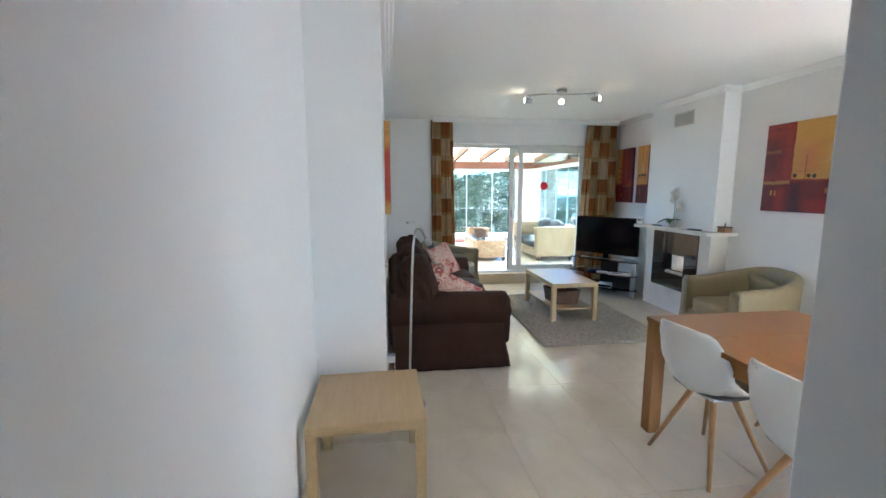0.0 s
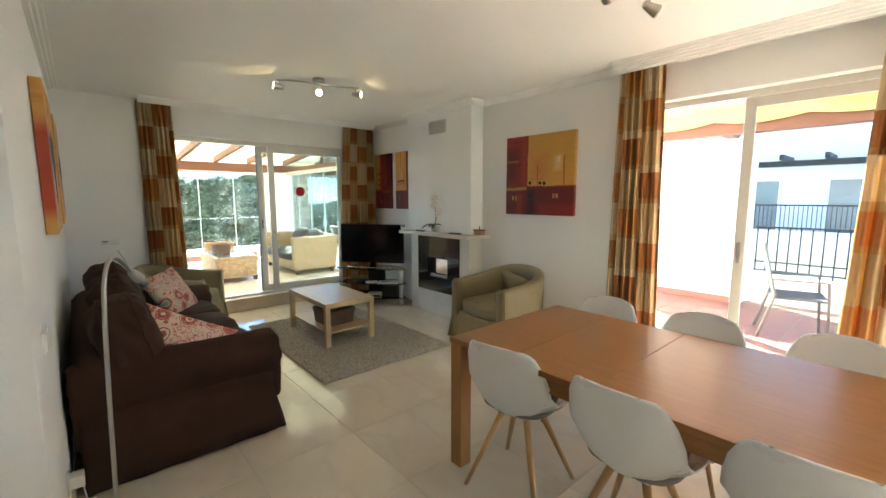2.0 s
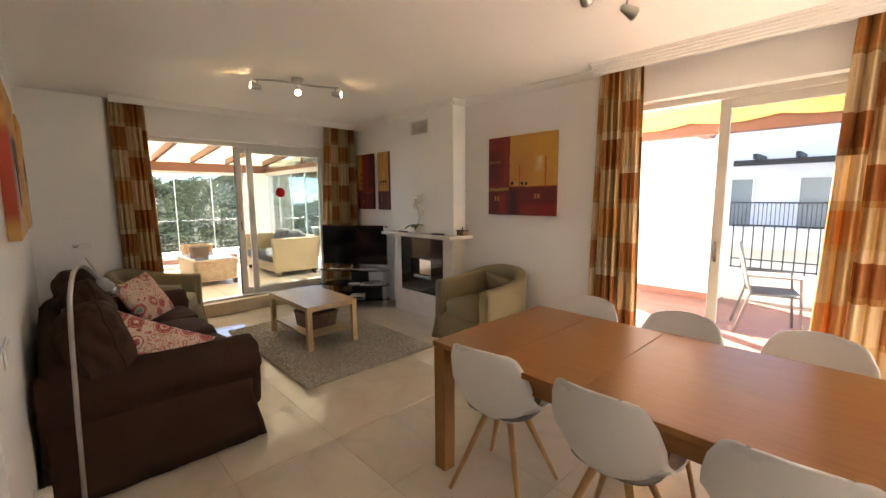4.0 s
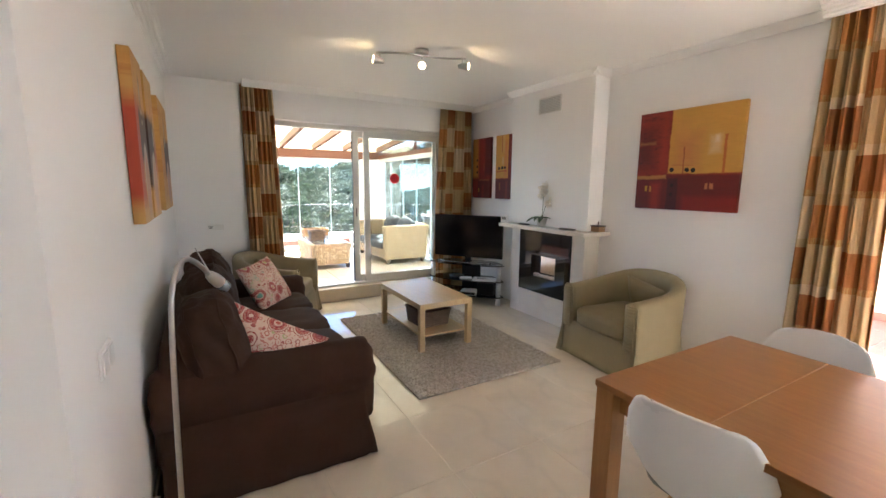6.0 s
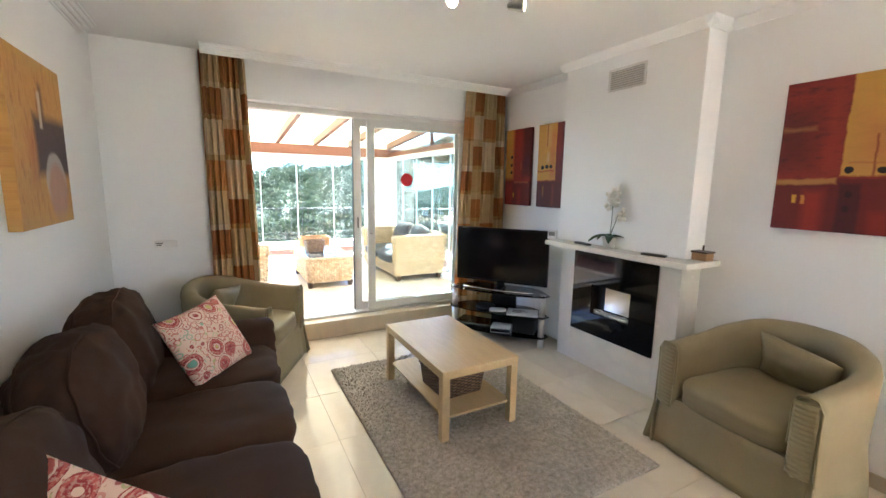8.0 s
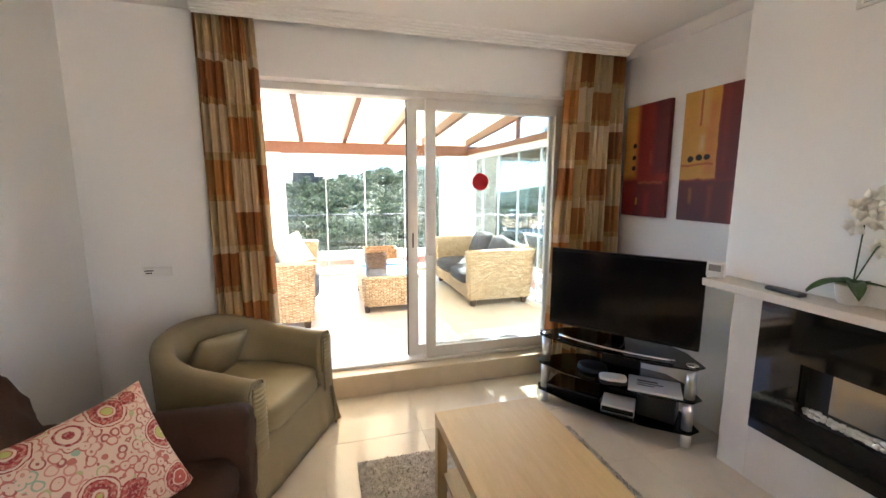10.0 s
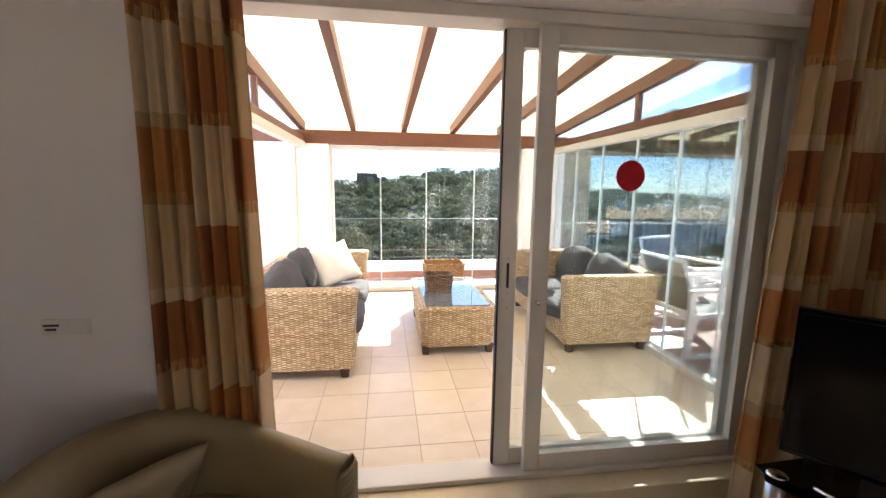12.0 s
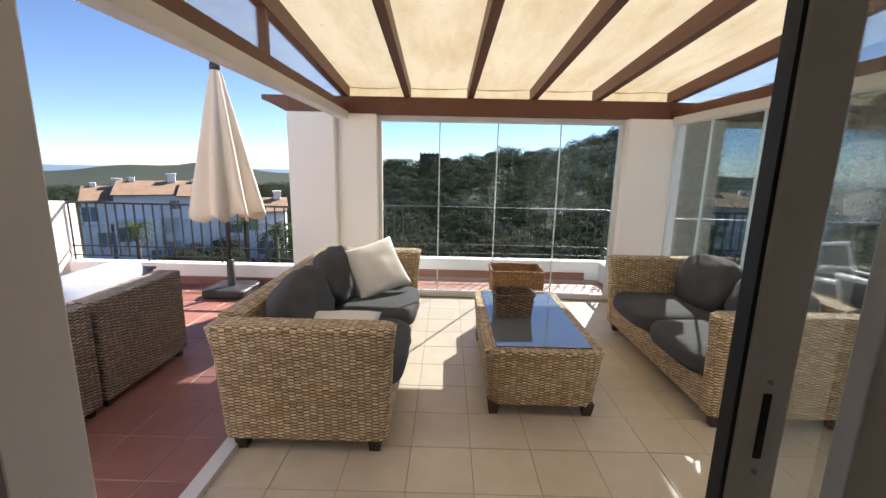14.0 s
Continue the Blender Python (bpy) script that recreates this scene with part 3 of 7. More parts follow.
setting(boxes("wall_east", [(XR, 4.05, -2.2, WY0, 0, H), (XR, 4.05, WY1, YN, 0, H), (XR, 4.05, WY0, WY1, WZ1, H)], PLASTER), "white plastered wall with a wide terrace opening", "wall")
DX0, DX1, DZ1 = 0.89, 3.42, 2.25     # terrace door opening
setting(boxes("wall_north", [(-0.56, DX0, YN, 6.95, 0, H), (DX1, 4.05, YN, 6.95, 0, H), (DX0, DX1, YN, 6.95, DZ1, H)], PLASTER), "white plastered wall round the terrace door", "wall")
setting(boxes("facade_upper", [(-4.6, 4.05, 6.75, 6.95, H + 0.15, 3.4), (-4.6, -0.56, 6.75, 6.95, -9, 3.4), (3.85, 4.05, -2.4, 6.75, H + 0.15, 3.4)], RENDER), "white rendered outer wall of the house", "wall")
setting(boxes("ceiling", [(-0.56, 4.05, -2.4, 6.95, H, H + 0.15)], CEIL), "smooth white painted ceiling", "ceiling")
setting(boxes("roof_slab", [(-4.8, 4.3, -2.6, 7.0, 3.4, 3.55)], RENDER), "flat white roof slab", "roof")
setting(boxes("door_step", [(DX0, DX1, YN - 0.003, 6.95, 0.0, 0.17)], STEPM, bevel=0.006), "cream marble step under the sliding terrace door", "step")
setting(boxes("baseboard", [(XR - 0.012, XR, WY1 + 0.02, 4.24, 0, 0.08), (XL, XL + 0.012, 2.56, YN, 0, 0.08), (XL, DX0, YN - 0.012, YN, 0, 0.08),
                            (-0.36, XL, 2.548, 2.56, 0, 0.08), (-0.36, -0.348, -2.2, 2.54, 0, 0.08), (DX1, XR, YN - 0.012, YN, 0, 0.08)], STEPM, bevel=0.003), "cream marble baseboard", "baseboard")


def stepped(bm, a, b, wall, out, z0, steps, axis, sgn):
    """A stepped plaster cornice along an axis: it leaves the wall line towards sgn."""
    poly = [(wall, z0)]
    for i in range(steps):
        f0, f1 = i / steps, (i + 1) / steps
        poly += [(wall + sgn * out * (f0 + 0.35 / steps), z0 + (H - z0) * f0), (wall + sgn * out * (f0 + 0.35 / steps), z0 + (H - z0) * (f0 + 0.55 / steps)),
                 (wall + sgn * out * f1, z0 + (H - z0) * (f0 + 0.55 / steps))]
    poly += [(wall + sgn * out, H + 0.01), (wall, H + 0.01)]
    prism(bm, poly, axis, a, b)


bm = bmesh.new()
stepped(bm, 2.56, 6.42, XL, 0.10, 2.53, 4, "y", 1)
stepped(bm, 0.76, 3.72, 6.52, 0.10, 2.54, 5, "x", -1)
stepped(bm, -1.05, 2.60, 3.67, 0.11, 2.515, 5, "y", -1)
setting(part("cornice", bm, CEIL), "stepped white plaster cornice", "cornice")
bm = bmesh.new()
for a, b, wl in ((2.60, 4.20, XR), (5.47, YN, XR), (4.19, 5.50, 3.60)):
    prism(bm, [(wl, 2.545), (wl - 0.012, 2.545), (wl - 0.03, 2.56), (wl - 0.06, 2.59), (wl - 0.065, H + 0.01), (wl, H + 0.01)], "y", a, b)
prism(bm, [(4.24, 2.545), (4.228, 2.545), (4.21, 2.56), (4.18, 2.59), (4.175, H + 0.01), (4.24, H + 0.01)], "x", 3.54, XR)
setting(part("trim_cornice", bm, CEIL), "plain white plaster cove", "cornice")

# ---- fireplace ----
setting(boxes("chimney_breast", [(3.60, XR, 4.24, 5.45, 1.07, H)], PLASTER, bevel=0.004), "white plastered chimney breast", "chimney")
bm = bmesh.new()
box(bm, 3.585, XR, 4.245, 4.41, 0, 1.03)
box(bm, 3.585, XR, 5.21, 5.37, 0, 1.03)
box(bm, 3.585, XR, 4.41, 5.21, 0, 0.30)
box(bm, 3.585, XR, 4.41, 5.21, 1.02, 1.03)
box(bm, 3.66, XR, 4.41, 5.21, 0.30, 1.02)
fp = thing("fireplace", "cream marble fireplace with a black glass electric fire", "fireplace")
part("surround", bm, MARBLE2, fp, bevel=0.004)
boxes("mantel_shelf", [(3.42, XR, 4.12, 5.43, 1.03, 1.07)], MARBLE2, fp, bevel=0.004)
bm = bmesh.new()
box(bm, 3.575, 3.592, 4.412, 4.62, 0.302, 1.018)
box(bm, 3.575, 3.592, 5.0, 5.208, 0.302, 1.018)
box(bm, 3.575, 3.592, 4.62, 5.0, 0.302, 0.485)
box(bm, 3.575, 3.592, 4.62, 5.0, 0.735, 1.018)
part("glass_front", bm, BLACKG, fp, label="black glossy glass front")
boxes("fire_recess", [(3.64, 3.652, 4.62, 5.0, 0.485, 0.735), (3.592, 3.64, 4.612, 4.62, 0.485, 0.735), (3.592, 3.64, 5.0, 5.008, 0.485, 0.735), (3.592, 3.652, 4.62, 5.0, 0.475, 0.485)], BLACKP, fp)
boxes("mirror_back", [(3.632, 3.640, 4.64, 4.90, 0.53, 0.72)], CHROME, fp, label="polished mirror plate")
rng = random.Random(4)
for k in range(30):
    bm = bmesh.new()
    q = rng.uniform(0.75, 1.15)
    cushion(bm, (3.602 + (k % 2) * 0.022 + rng.random() * 0.008, 4.632 + k * 0.0122, 0.495 + (k % 2) * 0.008 + rng.random() * 0.008), (0.024 * q, 0.026 * q, 0.022 * q), 2.4, 3, 0.005, seed=k * 1.7)
    part("pebble", bm, PEBBLE, fp, True)

vent = thing("air_vent", "grey slatted air vent set high in the chimney breast", "vent")
boxes("vent_frame", [(3.588, 3.60, 4.66, 4.99, 2.435, 2.45), (3.588, 3.60, 4.66, 4.99, 2.285, 2.30), (3.588, 3.60, 4.66, 4.68, 2.30, 2.435), (3.588, 3.60, 4.97, 4.99, 2.30, 2.435)], ALU, vent, 0.002)
for k in range(8):
    z = 2.305 + k * 0.016
    bm = bmesh.new()
    prism(bm, [(3.590, z), (3.599, z + 0.012), (3.599, z + 0.014), (3.590, z + 0.002)], "y", 4.68, 4.97)
    part("slat", bm, ALU, vent)
boxes("vent_back", [(3.598, 3.6, 4.68, 4.97, 2.30, 2.435)], STEEL, vent)

# ---- sliding terrace door ----
door = setting(boxes("door_1", [(DX0, DX0 + 0.05, 6.76, 6.90, 0.17, DZ1), (DX1 - 0.06, DX1, 6.76, 6.90, 0.17, DZ1), (DX0 + 0.05, DX1 - 0.06, 6.76, 6.90, DZ1 - 0.05, DZ1),
                               (DX0 + 0.05, DX1 - 0.06, 6.76, 6.90, 0.17, 0.195)], ALU, bevel=0.004), "white aluminium sliding door frame, one side open", "door")


def leaf(parent, x0, x1, y, z0, z1, stile, mat, pane, name="door_leaf"):
    h = 0.018
    lf = boxes(name, [(x0, x0 + stile, y - h, y + h, z0, z1), (x1 - stile, x1, y - h, y + h, z0, z1), (x0 + stile, x1 - stile, y - h, y + h, z0, z0 + 0.085),
                      (x0 + stile, x1 - stile, y - h, y + h, z1 - 0.075, z1)], mat, parent, 0.003)
    boxes("pane", [(x0 + stile, x1 - stile, y - 0.004, y + 0.004, z0 + 0.085, z1 - 0.075)], pane, lf)
    return lf


lf1 = leaf(door, 2.195, 3.36, 6.80, 0.195, 2.20, 0.078, ALU, PANE)
lf2 = leaf(door, 2.065, 3.34, 6.86, 0.195, 2.20, 0.078, ALU, PANE)
boxes("gasket", [(2.057, 2.0645, 6.845, 6.875, 0.20, 2.195)], GASKET, lf2)
boxes("latch", [(2.098, 2.110, 6.838, 6.8425, 1.085, 1.20)], GASKET, lf2, 0.001)
bm = bmesh.new()
for z in (1.06, 1.22, 0.99):
    lathe(bm, [(0.004, -0.003), (0.004, 0.003)], 0, 0, 8)
    for v in bm.verts[-16:]:
        v.co = Vector((2.104 + v.co.x, 6.8405 + v.co.z, z + v.co.y))
part("screw", bm, STEEL, lf2)
bm = bmesh.new()
tube(bm, [(2.225, 6.782, 1.03), (2.225, 6.755, 1.03)], 0.009)
part("knob", bm, CHROME, lf1, True)
bm = bmesh.new()
lathe(bm, [(0.068, -0.0008), (0.068, 0.0008)], 0, 0, 40)
for v in bm.verts:
    v.co = Vector((2.64 + v.co.x, 6.7945 + v.co.z, 1.597 + v.co.y))
part("sticker", bm, REDDOT, lf1, label="round red warning sticker")

win = setting(boxes("window_1", [(3.90, 4.0, WY0, WY0 + 0.05, 0.05, WZ1), (3.90, 4.0, WY1 - 0.05, WY1, 0.05, WZ1), (3.90, 4.0, WY0 + 0.05, WY1 - 0.05, WZ1 - 0.05, WZ1),
                                 (3.90, 4.0, WY0 + 0.05, WY1 - 0.05, 0.0, 0.07)], ALU, bevel=0.004), "white aluminium sliding window door by the table", "window")
wl = boxes("window_leaf", [(3.935, 3.965, 1.665, 1.735, 0.07, 2.22), (3.935, 3.965, 0.47, 0.53, 0.07, 2.22), (3.935, 3.965, 0.53, 1.665, 0.07, 0.15), (3.935, 3.965, 0.53, 1.665, 2.15, 2.22)], ALU, win, 0.003)
boxes("pane", [(3.946, 3.954, 0.53, 1.665, 0.15, 2.15)], PANE, wl)
boxes("latch", [(3.928, 3.9345, 1.69, 1.71, 1.0, 1.16)], CHROME, wl, 0.002)


# ---- furniture ----
def lack(name, label, w, d, h, top, leg, shelf_z=0.0):
    """A plain square-legged table, centred on the origin."""
    t = thing(name, label, "table")
    boxes("top", [(-w / 2, w / 2, -d / 2, d / 2, h - top, h)], BIRCH, t, 0.002)
    for sx in (-1, 1):
        for sy in (-1, 1):
            x, y = sx * (w / 2 - leg / 2 - 0.001), sy * (d / 2 - leg / 2 - 0.001)
            boxes("leg", [(x - leg / 2, x + leg / 2, y - leg / 2, y + leg / 2, 0, h - top)], BIRCH, t, 0.002)
    if shelf_z:
        boxes("shelf", [(-w / 2 + 0.03, w / 2 - 0.03, -d / 2 + 0.03, d / 2 - 0.03, shelf_z - 0.016, shelf_z)], BIRCH, t, 0.001)
    return t


ct = lack("coffee_table", "pale birch coffee table with a lower shelf, on the grey rug", 0.55, 0.95, 0.447, 0.05, 0.05, 0.145)
ct.matrix_basis = pose(2.205, 5.05, 0.014)
st = lack("side_table", "small square pale birch side table against the wall", 0.56, 0.56, 0.45, 0.05, 0.05)
st.matrix_basis = pose(-0.045, 2.245, 0.0, 0, 0, 1)

dt = thing("dining_table", "long extended oak veneer dining table with square legs", "table")
DY0, DY1 = -0.15, 2.47
for a, b in ((DY0, 0.25), (0.252, 0.69), (0.692, 1.628), (1.63, 2.068), (2.07, DY1)):
    boxes("table_top_panel", [(1.67, 2.70, a, b, 0.712, 0.74)], OAK, dt, 0.0025)
boxes("apron", [(1.72, 1.745, DY0 + 0.06, DY1 - 0.06, 0.62, 0.712), (2.625, 2.65, DY0 + 0.06, DY1 - 0.06, 0.62, 0.712), (1.745, 2.625, DY1 - 0.045, DY1 - 0.02, 0.62, 0.712), (1.745, 2.625, DY0 + 0.02, DY0 + 0.045, 0.62, 0.712)], OAK, dt, 0.002)
for x in (1.675, 2.615):
    for y in (DY0 + 0.005, DY1 - 0.085):
        boxes("leg", [(x, x + 0.08, y, y + 0.08, 0, 0.712)], OAKLEG, dt, 0.003)


def dining_chair():
    c = thing("dining_chair", "white plastic shell chair with grey pad and splayed beech legs", "chair", "chairs round the dining table")
    prof = [(0.225, 0.425, 0.205), (0.215, 0.448, 0.215), (0.16, 0.452, 0.222), (0.05, 0.440, 0.228), (-0.07, 0.432, 0.232), (-0.15, 0.445, 0.235),
            (-0.195, 0.485, 0.236), (-0.220, 0.55, 0.235), (-0.240, 0.64, 0.228), (-0.258, 0.72, 0.210), (-0.270, 0.78, 0.180), (-0.276, 0.815, 0.150), (-0.278, 0.826, 0.13)]

    def f(u, v):
        k = v * (len(prof) - 1)
        i = min(int(k), len(prof) - 2)
        w = k - i
        x, z, hw = (prof[i][j] * (1 - w) + prof[i + 1][j] * w for j in range(3))
        s = 2 * u - 1
        back = max(0.0, min(1.0, (v - 0.40) / 0.25))
        lift = 0.055 * abs(s) ** 2.4 * (1 - back) * min(1, v * 5)
        wrap = (0.085 * abs(s) ** 2.2) * back * (1 - 0.5 * max(0, v - 0.7) / 0.3)
        mid = math.exp(-((v - 0.45) / 0.14) ** 2)
        drop = 0.022 * abs(s) ** 3 * max(0, v - 0.86) / 0.14
        return (x + wrap + 0.05 * mid * abs(s) ** 2, s * hw * (1 - 0.05 * mid), z + lift + 0.06 * mid * abs(s) ** 2 - drop)
    bm = bmesh.new()
    sheet(bm, f, 20, 36)
    part("seat_shell", bm, PLASTIC, c, True, solid=0.010)
    bm = bmesh.new()
    cushion(bm, (0.02, 0, 0.462), (0.37, 0.37, 0.038), 3.2, 6, 0.003)
    part("seat_pad", bm, PAD, c, True)
    for sx in (-1, 1):
        for sy in (-1, 1):
            bm = bmesh.new()
            tube(bm, [(sx * 0.06, sy * 0.06, 0.43), (sx * 0.205, sy * 0.205, 0.0)], [0.018, 0.011], 10)
            part("leg", bm, BEECH, c, True)
    boxes("bracket", [(-0.09, 0.09, -0.09, 0.09, 0.405, 0.428)], PLASTIC, c, 0.004)
    return c


ch = dining_chair()
ch.matrix_basis = pose(1.84, 2.10, 0, 0, 0, 8)
for x, y, r in ((1.835, 1.50, -2), (1.83, 0.95, 3), (2.62, 2.16, 178), (2.64, 1.58, 182), (2.70, 1.00, 179)):
    copy_thing(ch, pose(x, y, 0, 0, 0, r))


def sofa():
    s = thing("sofa", "dark brown slipcovered three-seat sofa with rolled arms", "sofa")
    y0, y1 = 3.47, 5.62
    # skirted base
    bm = bmesh.new()

    def skirt(pts_z):
        rings = []
        for z, grow in pts_z:
            ring = []
            x0, x1, a, b = 0.10, 1.05 + grow, y0 + 0.03 - grow, y1 - 0.03 + grow
            n = 46
            corners = [(x0, a), (x1, a), (x1, b), (x0, b)]
            for e in range(4):
                p, q = corners[e], corners[(e + 1) % 4]
                for i in range(n):
                    t = i / n
                    x, y = p[0] + (q[0] - p[0]) * t, p[1] + (q[1] - p[1]) * t
                    near = min(t, 1 - t)
                    w = (0.012 * math.sin(t * 90) * math.exp(-near * 14) + 0.004 * math.sin(t * 31 + e)) * (grow / 0.05)
                    nx, ny = (q[1] - p[1]), -(q[0] - p[0])
                    ln = math.hypot(nx, ny)
                    ring.append((x + nx / ln * w, y + ny / ln * w, z))
            rings.append(ring)
        ringloft(bm, rings)
    skirt([(0.012, 0.05), (0.10, 0.038), (0.20, 0.018), (0.28, 0.004), (0.30, 0.0), (0.40, 0.0)])
    part("skirted_base", bm, BROWN, s, True)
    for a, sg in ((y0, 1), (y1, -1)):
        prof = []
        yc = a + sg * 0.135
        for k in range(19):
            an = math.radians(-35 + k * 250 / 18)
            prof.append((yc - sg * 0.14 * math.cos(an), 0.515 + 0.14 * math.sin(an)))
        prof = [(a + sg * 0.045, 0.22), (a + sg * 0.04, 0.38)] + prof + [(a + sg * 0.215, 0.36), (a + sg * 0.215, 0.22)]
        bm = bmesh.new()
        cx, cz = yc, 0.45
        rings = []
        for x, k in ((0.075, 0.93), (0.095, 1.0), (0.5, 1.0), (0.85, 1.01), (1.06, 1.02), (1.09, 0.99), (1.105, 0.90), (1.108, 0.7)):
            rings.append([(x + 0.006 * math.sin(i * 1.7), cx + (p - cx) * k, cz + (q - cz) * k - 0.03 * max(0, x - 0.6)) for i, (p, q) in enumerate(prof)])
        ringloft(bm, rings)
        bmesh.ops.recalc_face_normals(bm, faces=bm.faces)
        part("rolled_arm", bm, BROWN, s, True)
    bm = bmesh.new()
    cushion(bm, (0.205, 4.545, 0.43), (0.25, 2.08, 0.66), 5, 11, 0.012)
    part("backrest", bm, BROWN, s, True)
    w = 0.575
    for i in range(3):
        yc = y0 + 0.225 + w / 2 + i * (w - 0.005)
        bm = bmesh.new()
        cushion(bm, (0.70, yc, 0.445), (0.78, w - 0.004, 0.17), 5, 12, 0.014, seed=i * 3.7)
        part("seat_cushion", bm, BROWN, s, True)
    for i in range(3):
        yc = y0 + 0.235 + w / 2 + i * (w - 0.01)
        bm = bmesh.new()
        yc, hz, ww, hh = ((yc - 0.16, 0.675, w + 0.07, 0.54), (yc - 0.04, 0.71, w + 0.02, 0.50), (yc, 0.72, w + 0.02, 0.50))[i]
        cushion(bm, (0.345, yc, hz), (0.31, ww, hh), 3.0, 26, 0.016, Matrix.Rotation(radians(-14), 3, "Y") @ Matrix.Rotation(radians((-5, 3, 4)[i]), 3, "X"), seed=i * 9.1 + 2)
        part("back_cushion", bm, BROWN, s, True)
        rot = Matrix.Rotation(radians(-14), 3, "Y") @ Matrix.Rotation(radians((-5, 3, 4)[i]), 3, "X")
        for px in (-0.45, 0.5):
            k = (1 - abs(px) ** 3) ** (1 / 3) * 1.012
            pts = []
            for q in range(41):
                an = 2 * math.pi * q / 40
                e = (abs(math.cos(an)) ** 3 + abs(math.sin(an)) ** 3) ** (-1 / 3)
                pts.append(rot @ Vector((px * 0.155 + 0.004 * math.sin(q * 1.9), math.cos(an) * e * k * (ww + 0.012) / 2, math.sin(an) * e * k * (hh / 2 + 0.004))) + Vector((0.345, yc, hz)))
            bm = bmesh.new()
            tube(bm, pts, 0.0045, 6)
            part("piping", bm, BROWN, s, True)
    return s


sofa()


def throw_pillow(label, m, w, h, d, mat, seed, group=""):
    bm = bmesh.new()
    pillow(bm, w, h, d, m, seed)
    return tagged(part("throw_pillow", bm, mat, None, True), label, "cushion", group)


def lean(c, along, up):
    """A pillow's frame about c from its width and height directions."""
    x = Vector(along).normalized()
    y = Vector(up).cross(x).normalized()
    z = x.cross(y)
    return Matrix.Translation(Vector(c)) @ Matrix((x, y, z)).transposed().to_4x4()


throw_pillow("pink and cream paisley throw pillow leaning on the brown sofa", lean((0.60, 3.69, 0.665), (0.85, -0.34, -0.42), (0.45, 0.35, 0.80)), 0.54, 0.27, 0.12, PAISLEY, 0.0, "pillows on the sofa")
throw_pillow("pink and cream paisley throw pillow leaning on the brown sofa", pose(0.74, 5.10, 0.675, 0, 0, 48) @ pose(0, 0, 0, -30, 0, 0) @ pose(0, 0, 0, 0, -6, 0), 0.44, 0.42, 0.15, PAISLEY, 1.3, "pillows on the sofa")


def tub_chair():
    """Faces +x, centred on its footprint."""
    c = thing("tub_armchair", "olive slipcovered tub armchair with a curved back", "armchair", "pair of tub armchairs")
    W, D = 0.40, 0.37

    def path(t, r):
        """t 0..1 from the front of one arm round the back to the other; r is an inward offset."""
        hw, dd = W - r, D - r
        L = 0.26
        arc = math.pi
        tot = 2 * L + arc * 0.5
        s = t * tot
        if s < L:
            return (D - (s / L) * (D - 0.02), -hw)
        if s > tot - L:
            return (D - ((tot - s) / L) * (D - 0.02), hw)
        a = (s - L) / (tot - 2 * L) * math.pi
        return (0.02 - (dd + 0.02) * abs(math.sin(a)) ** 0.85, -hw * math.copysign(abs(math.cos(a)) ** 0.85, math.cos(a)))

    def top(t):
        b = math.sin(math.pi * t)
        return 0.645 + 0.135 * b ** 1.6
    n = 64
    bm = bmesh.new()
    rings = []
    for i in range(n + 1):
        t = i / n
        h = top(t)
        ring = []
        edge = min(t, 1 - t) * n
        ww = 0.010 * math.sin(t * 60) * math.exp(-edge * 0.22)
        for r, z in ((-0.030 + ww * 1.5, 0.012), (-0.012 + ww, 0.18), (0.004, 0.30), (0.0, 0.5), (-0.004, h - 0.05), (0.004, h - 0.02), (0.025, h - 0.004), (0.055, h), (0.082, h - 0.008), (0.10, h - 0.035), (0.105, h - 0.10), (0.108, 0.36), (0.11, 0.30)):
            x, y = path(t, r)
            ring.append((x, y, z + 0.003 * noise.noise(Vector((t * 22, z * 6, 1)))))
        rings.append(ring)
    ringloft(bm, rings)
    bmesh.ops.recalc_face_normals(bm, faces=bm.faces)
    part("shell", bm, OLIVE, c, True)
    # piping at the arm ends
    for t in (0.0, 1.0):
        bm = bmesh.new()
        pts = []
        for r, z in ((-0.010, 0.25), (-0.004, 0.5), (-0.006, 0.595), (0.02, 0.642), (0.055, 0.648), (0.09, 0.638), (0.108, 0.60), (0.11, 0.40)):
            x, y = path(t, r)
            pts.append((x + 0.004, y, z))
        tube(bm, pts, 0.006, 6)
        part("piping", bm, OLIVE, c, True)
    # front skirt
    bm = bmesh.new()
    sheet(bm, lambda u, v: (D - 0.012 + 0.03 * (1 - v) + 0.010 * math.sin(u * 40) * math.exp(-min(u, 1 - u) * 9) * (1 - v), (2 * u - 1) * (W - 0.02 + 0.02 * (1 - v)), 0.012 + v * 0.30), 40, 6)
    part("front_skirt", bm, OLIVE, c, True, solid=0.012)
    for sg in (-1, 1):
        bm = bmesh.new()

        def pleat(u, v, sg=sg):
            a = (-0.25 + 1.0 * u) * math.pi
            r = 0.006 + (0.034 + 0.018 * math.cos(u * 4 * math.pi)) * (1 - v) ** 1.3
            return (D + 0.004 + r * math.cos(a) * 0.9, sg * (W + 0.004 + r * math.sin(a) * 0.9), 0.008 + 0.27 * v)
        sheet(bm, pleat, 28, 8)
        part("corner_pleat", bm, OLIVE, c, True, solid=0.006)
        # gathered front panel of the arm
        bm = bmesh.new()
        sheet(bm, lambda u, v, sg=sg: (D + 0.010 + 0.010 * math.sin(math.pi * u) + 0.0022 * math.sin(v * 95 + 2 * u), sg * (W - 0.006 - 0.096 * u), 0.27 + 0.355 * v), 8, 90)
        part("arm_front", bm, OLIVE, c, True, solid=0.006)
    bm = bmesh.new()
    cushion(bm, (0.03, 0, 0.37), (0.70, 0.59, 0.17), 6.0, 11, 0.007)
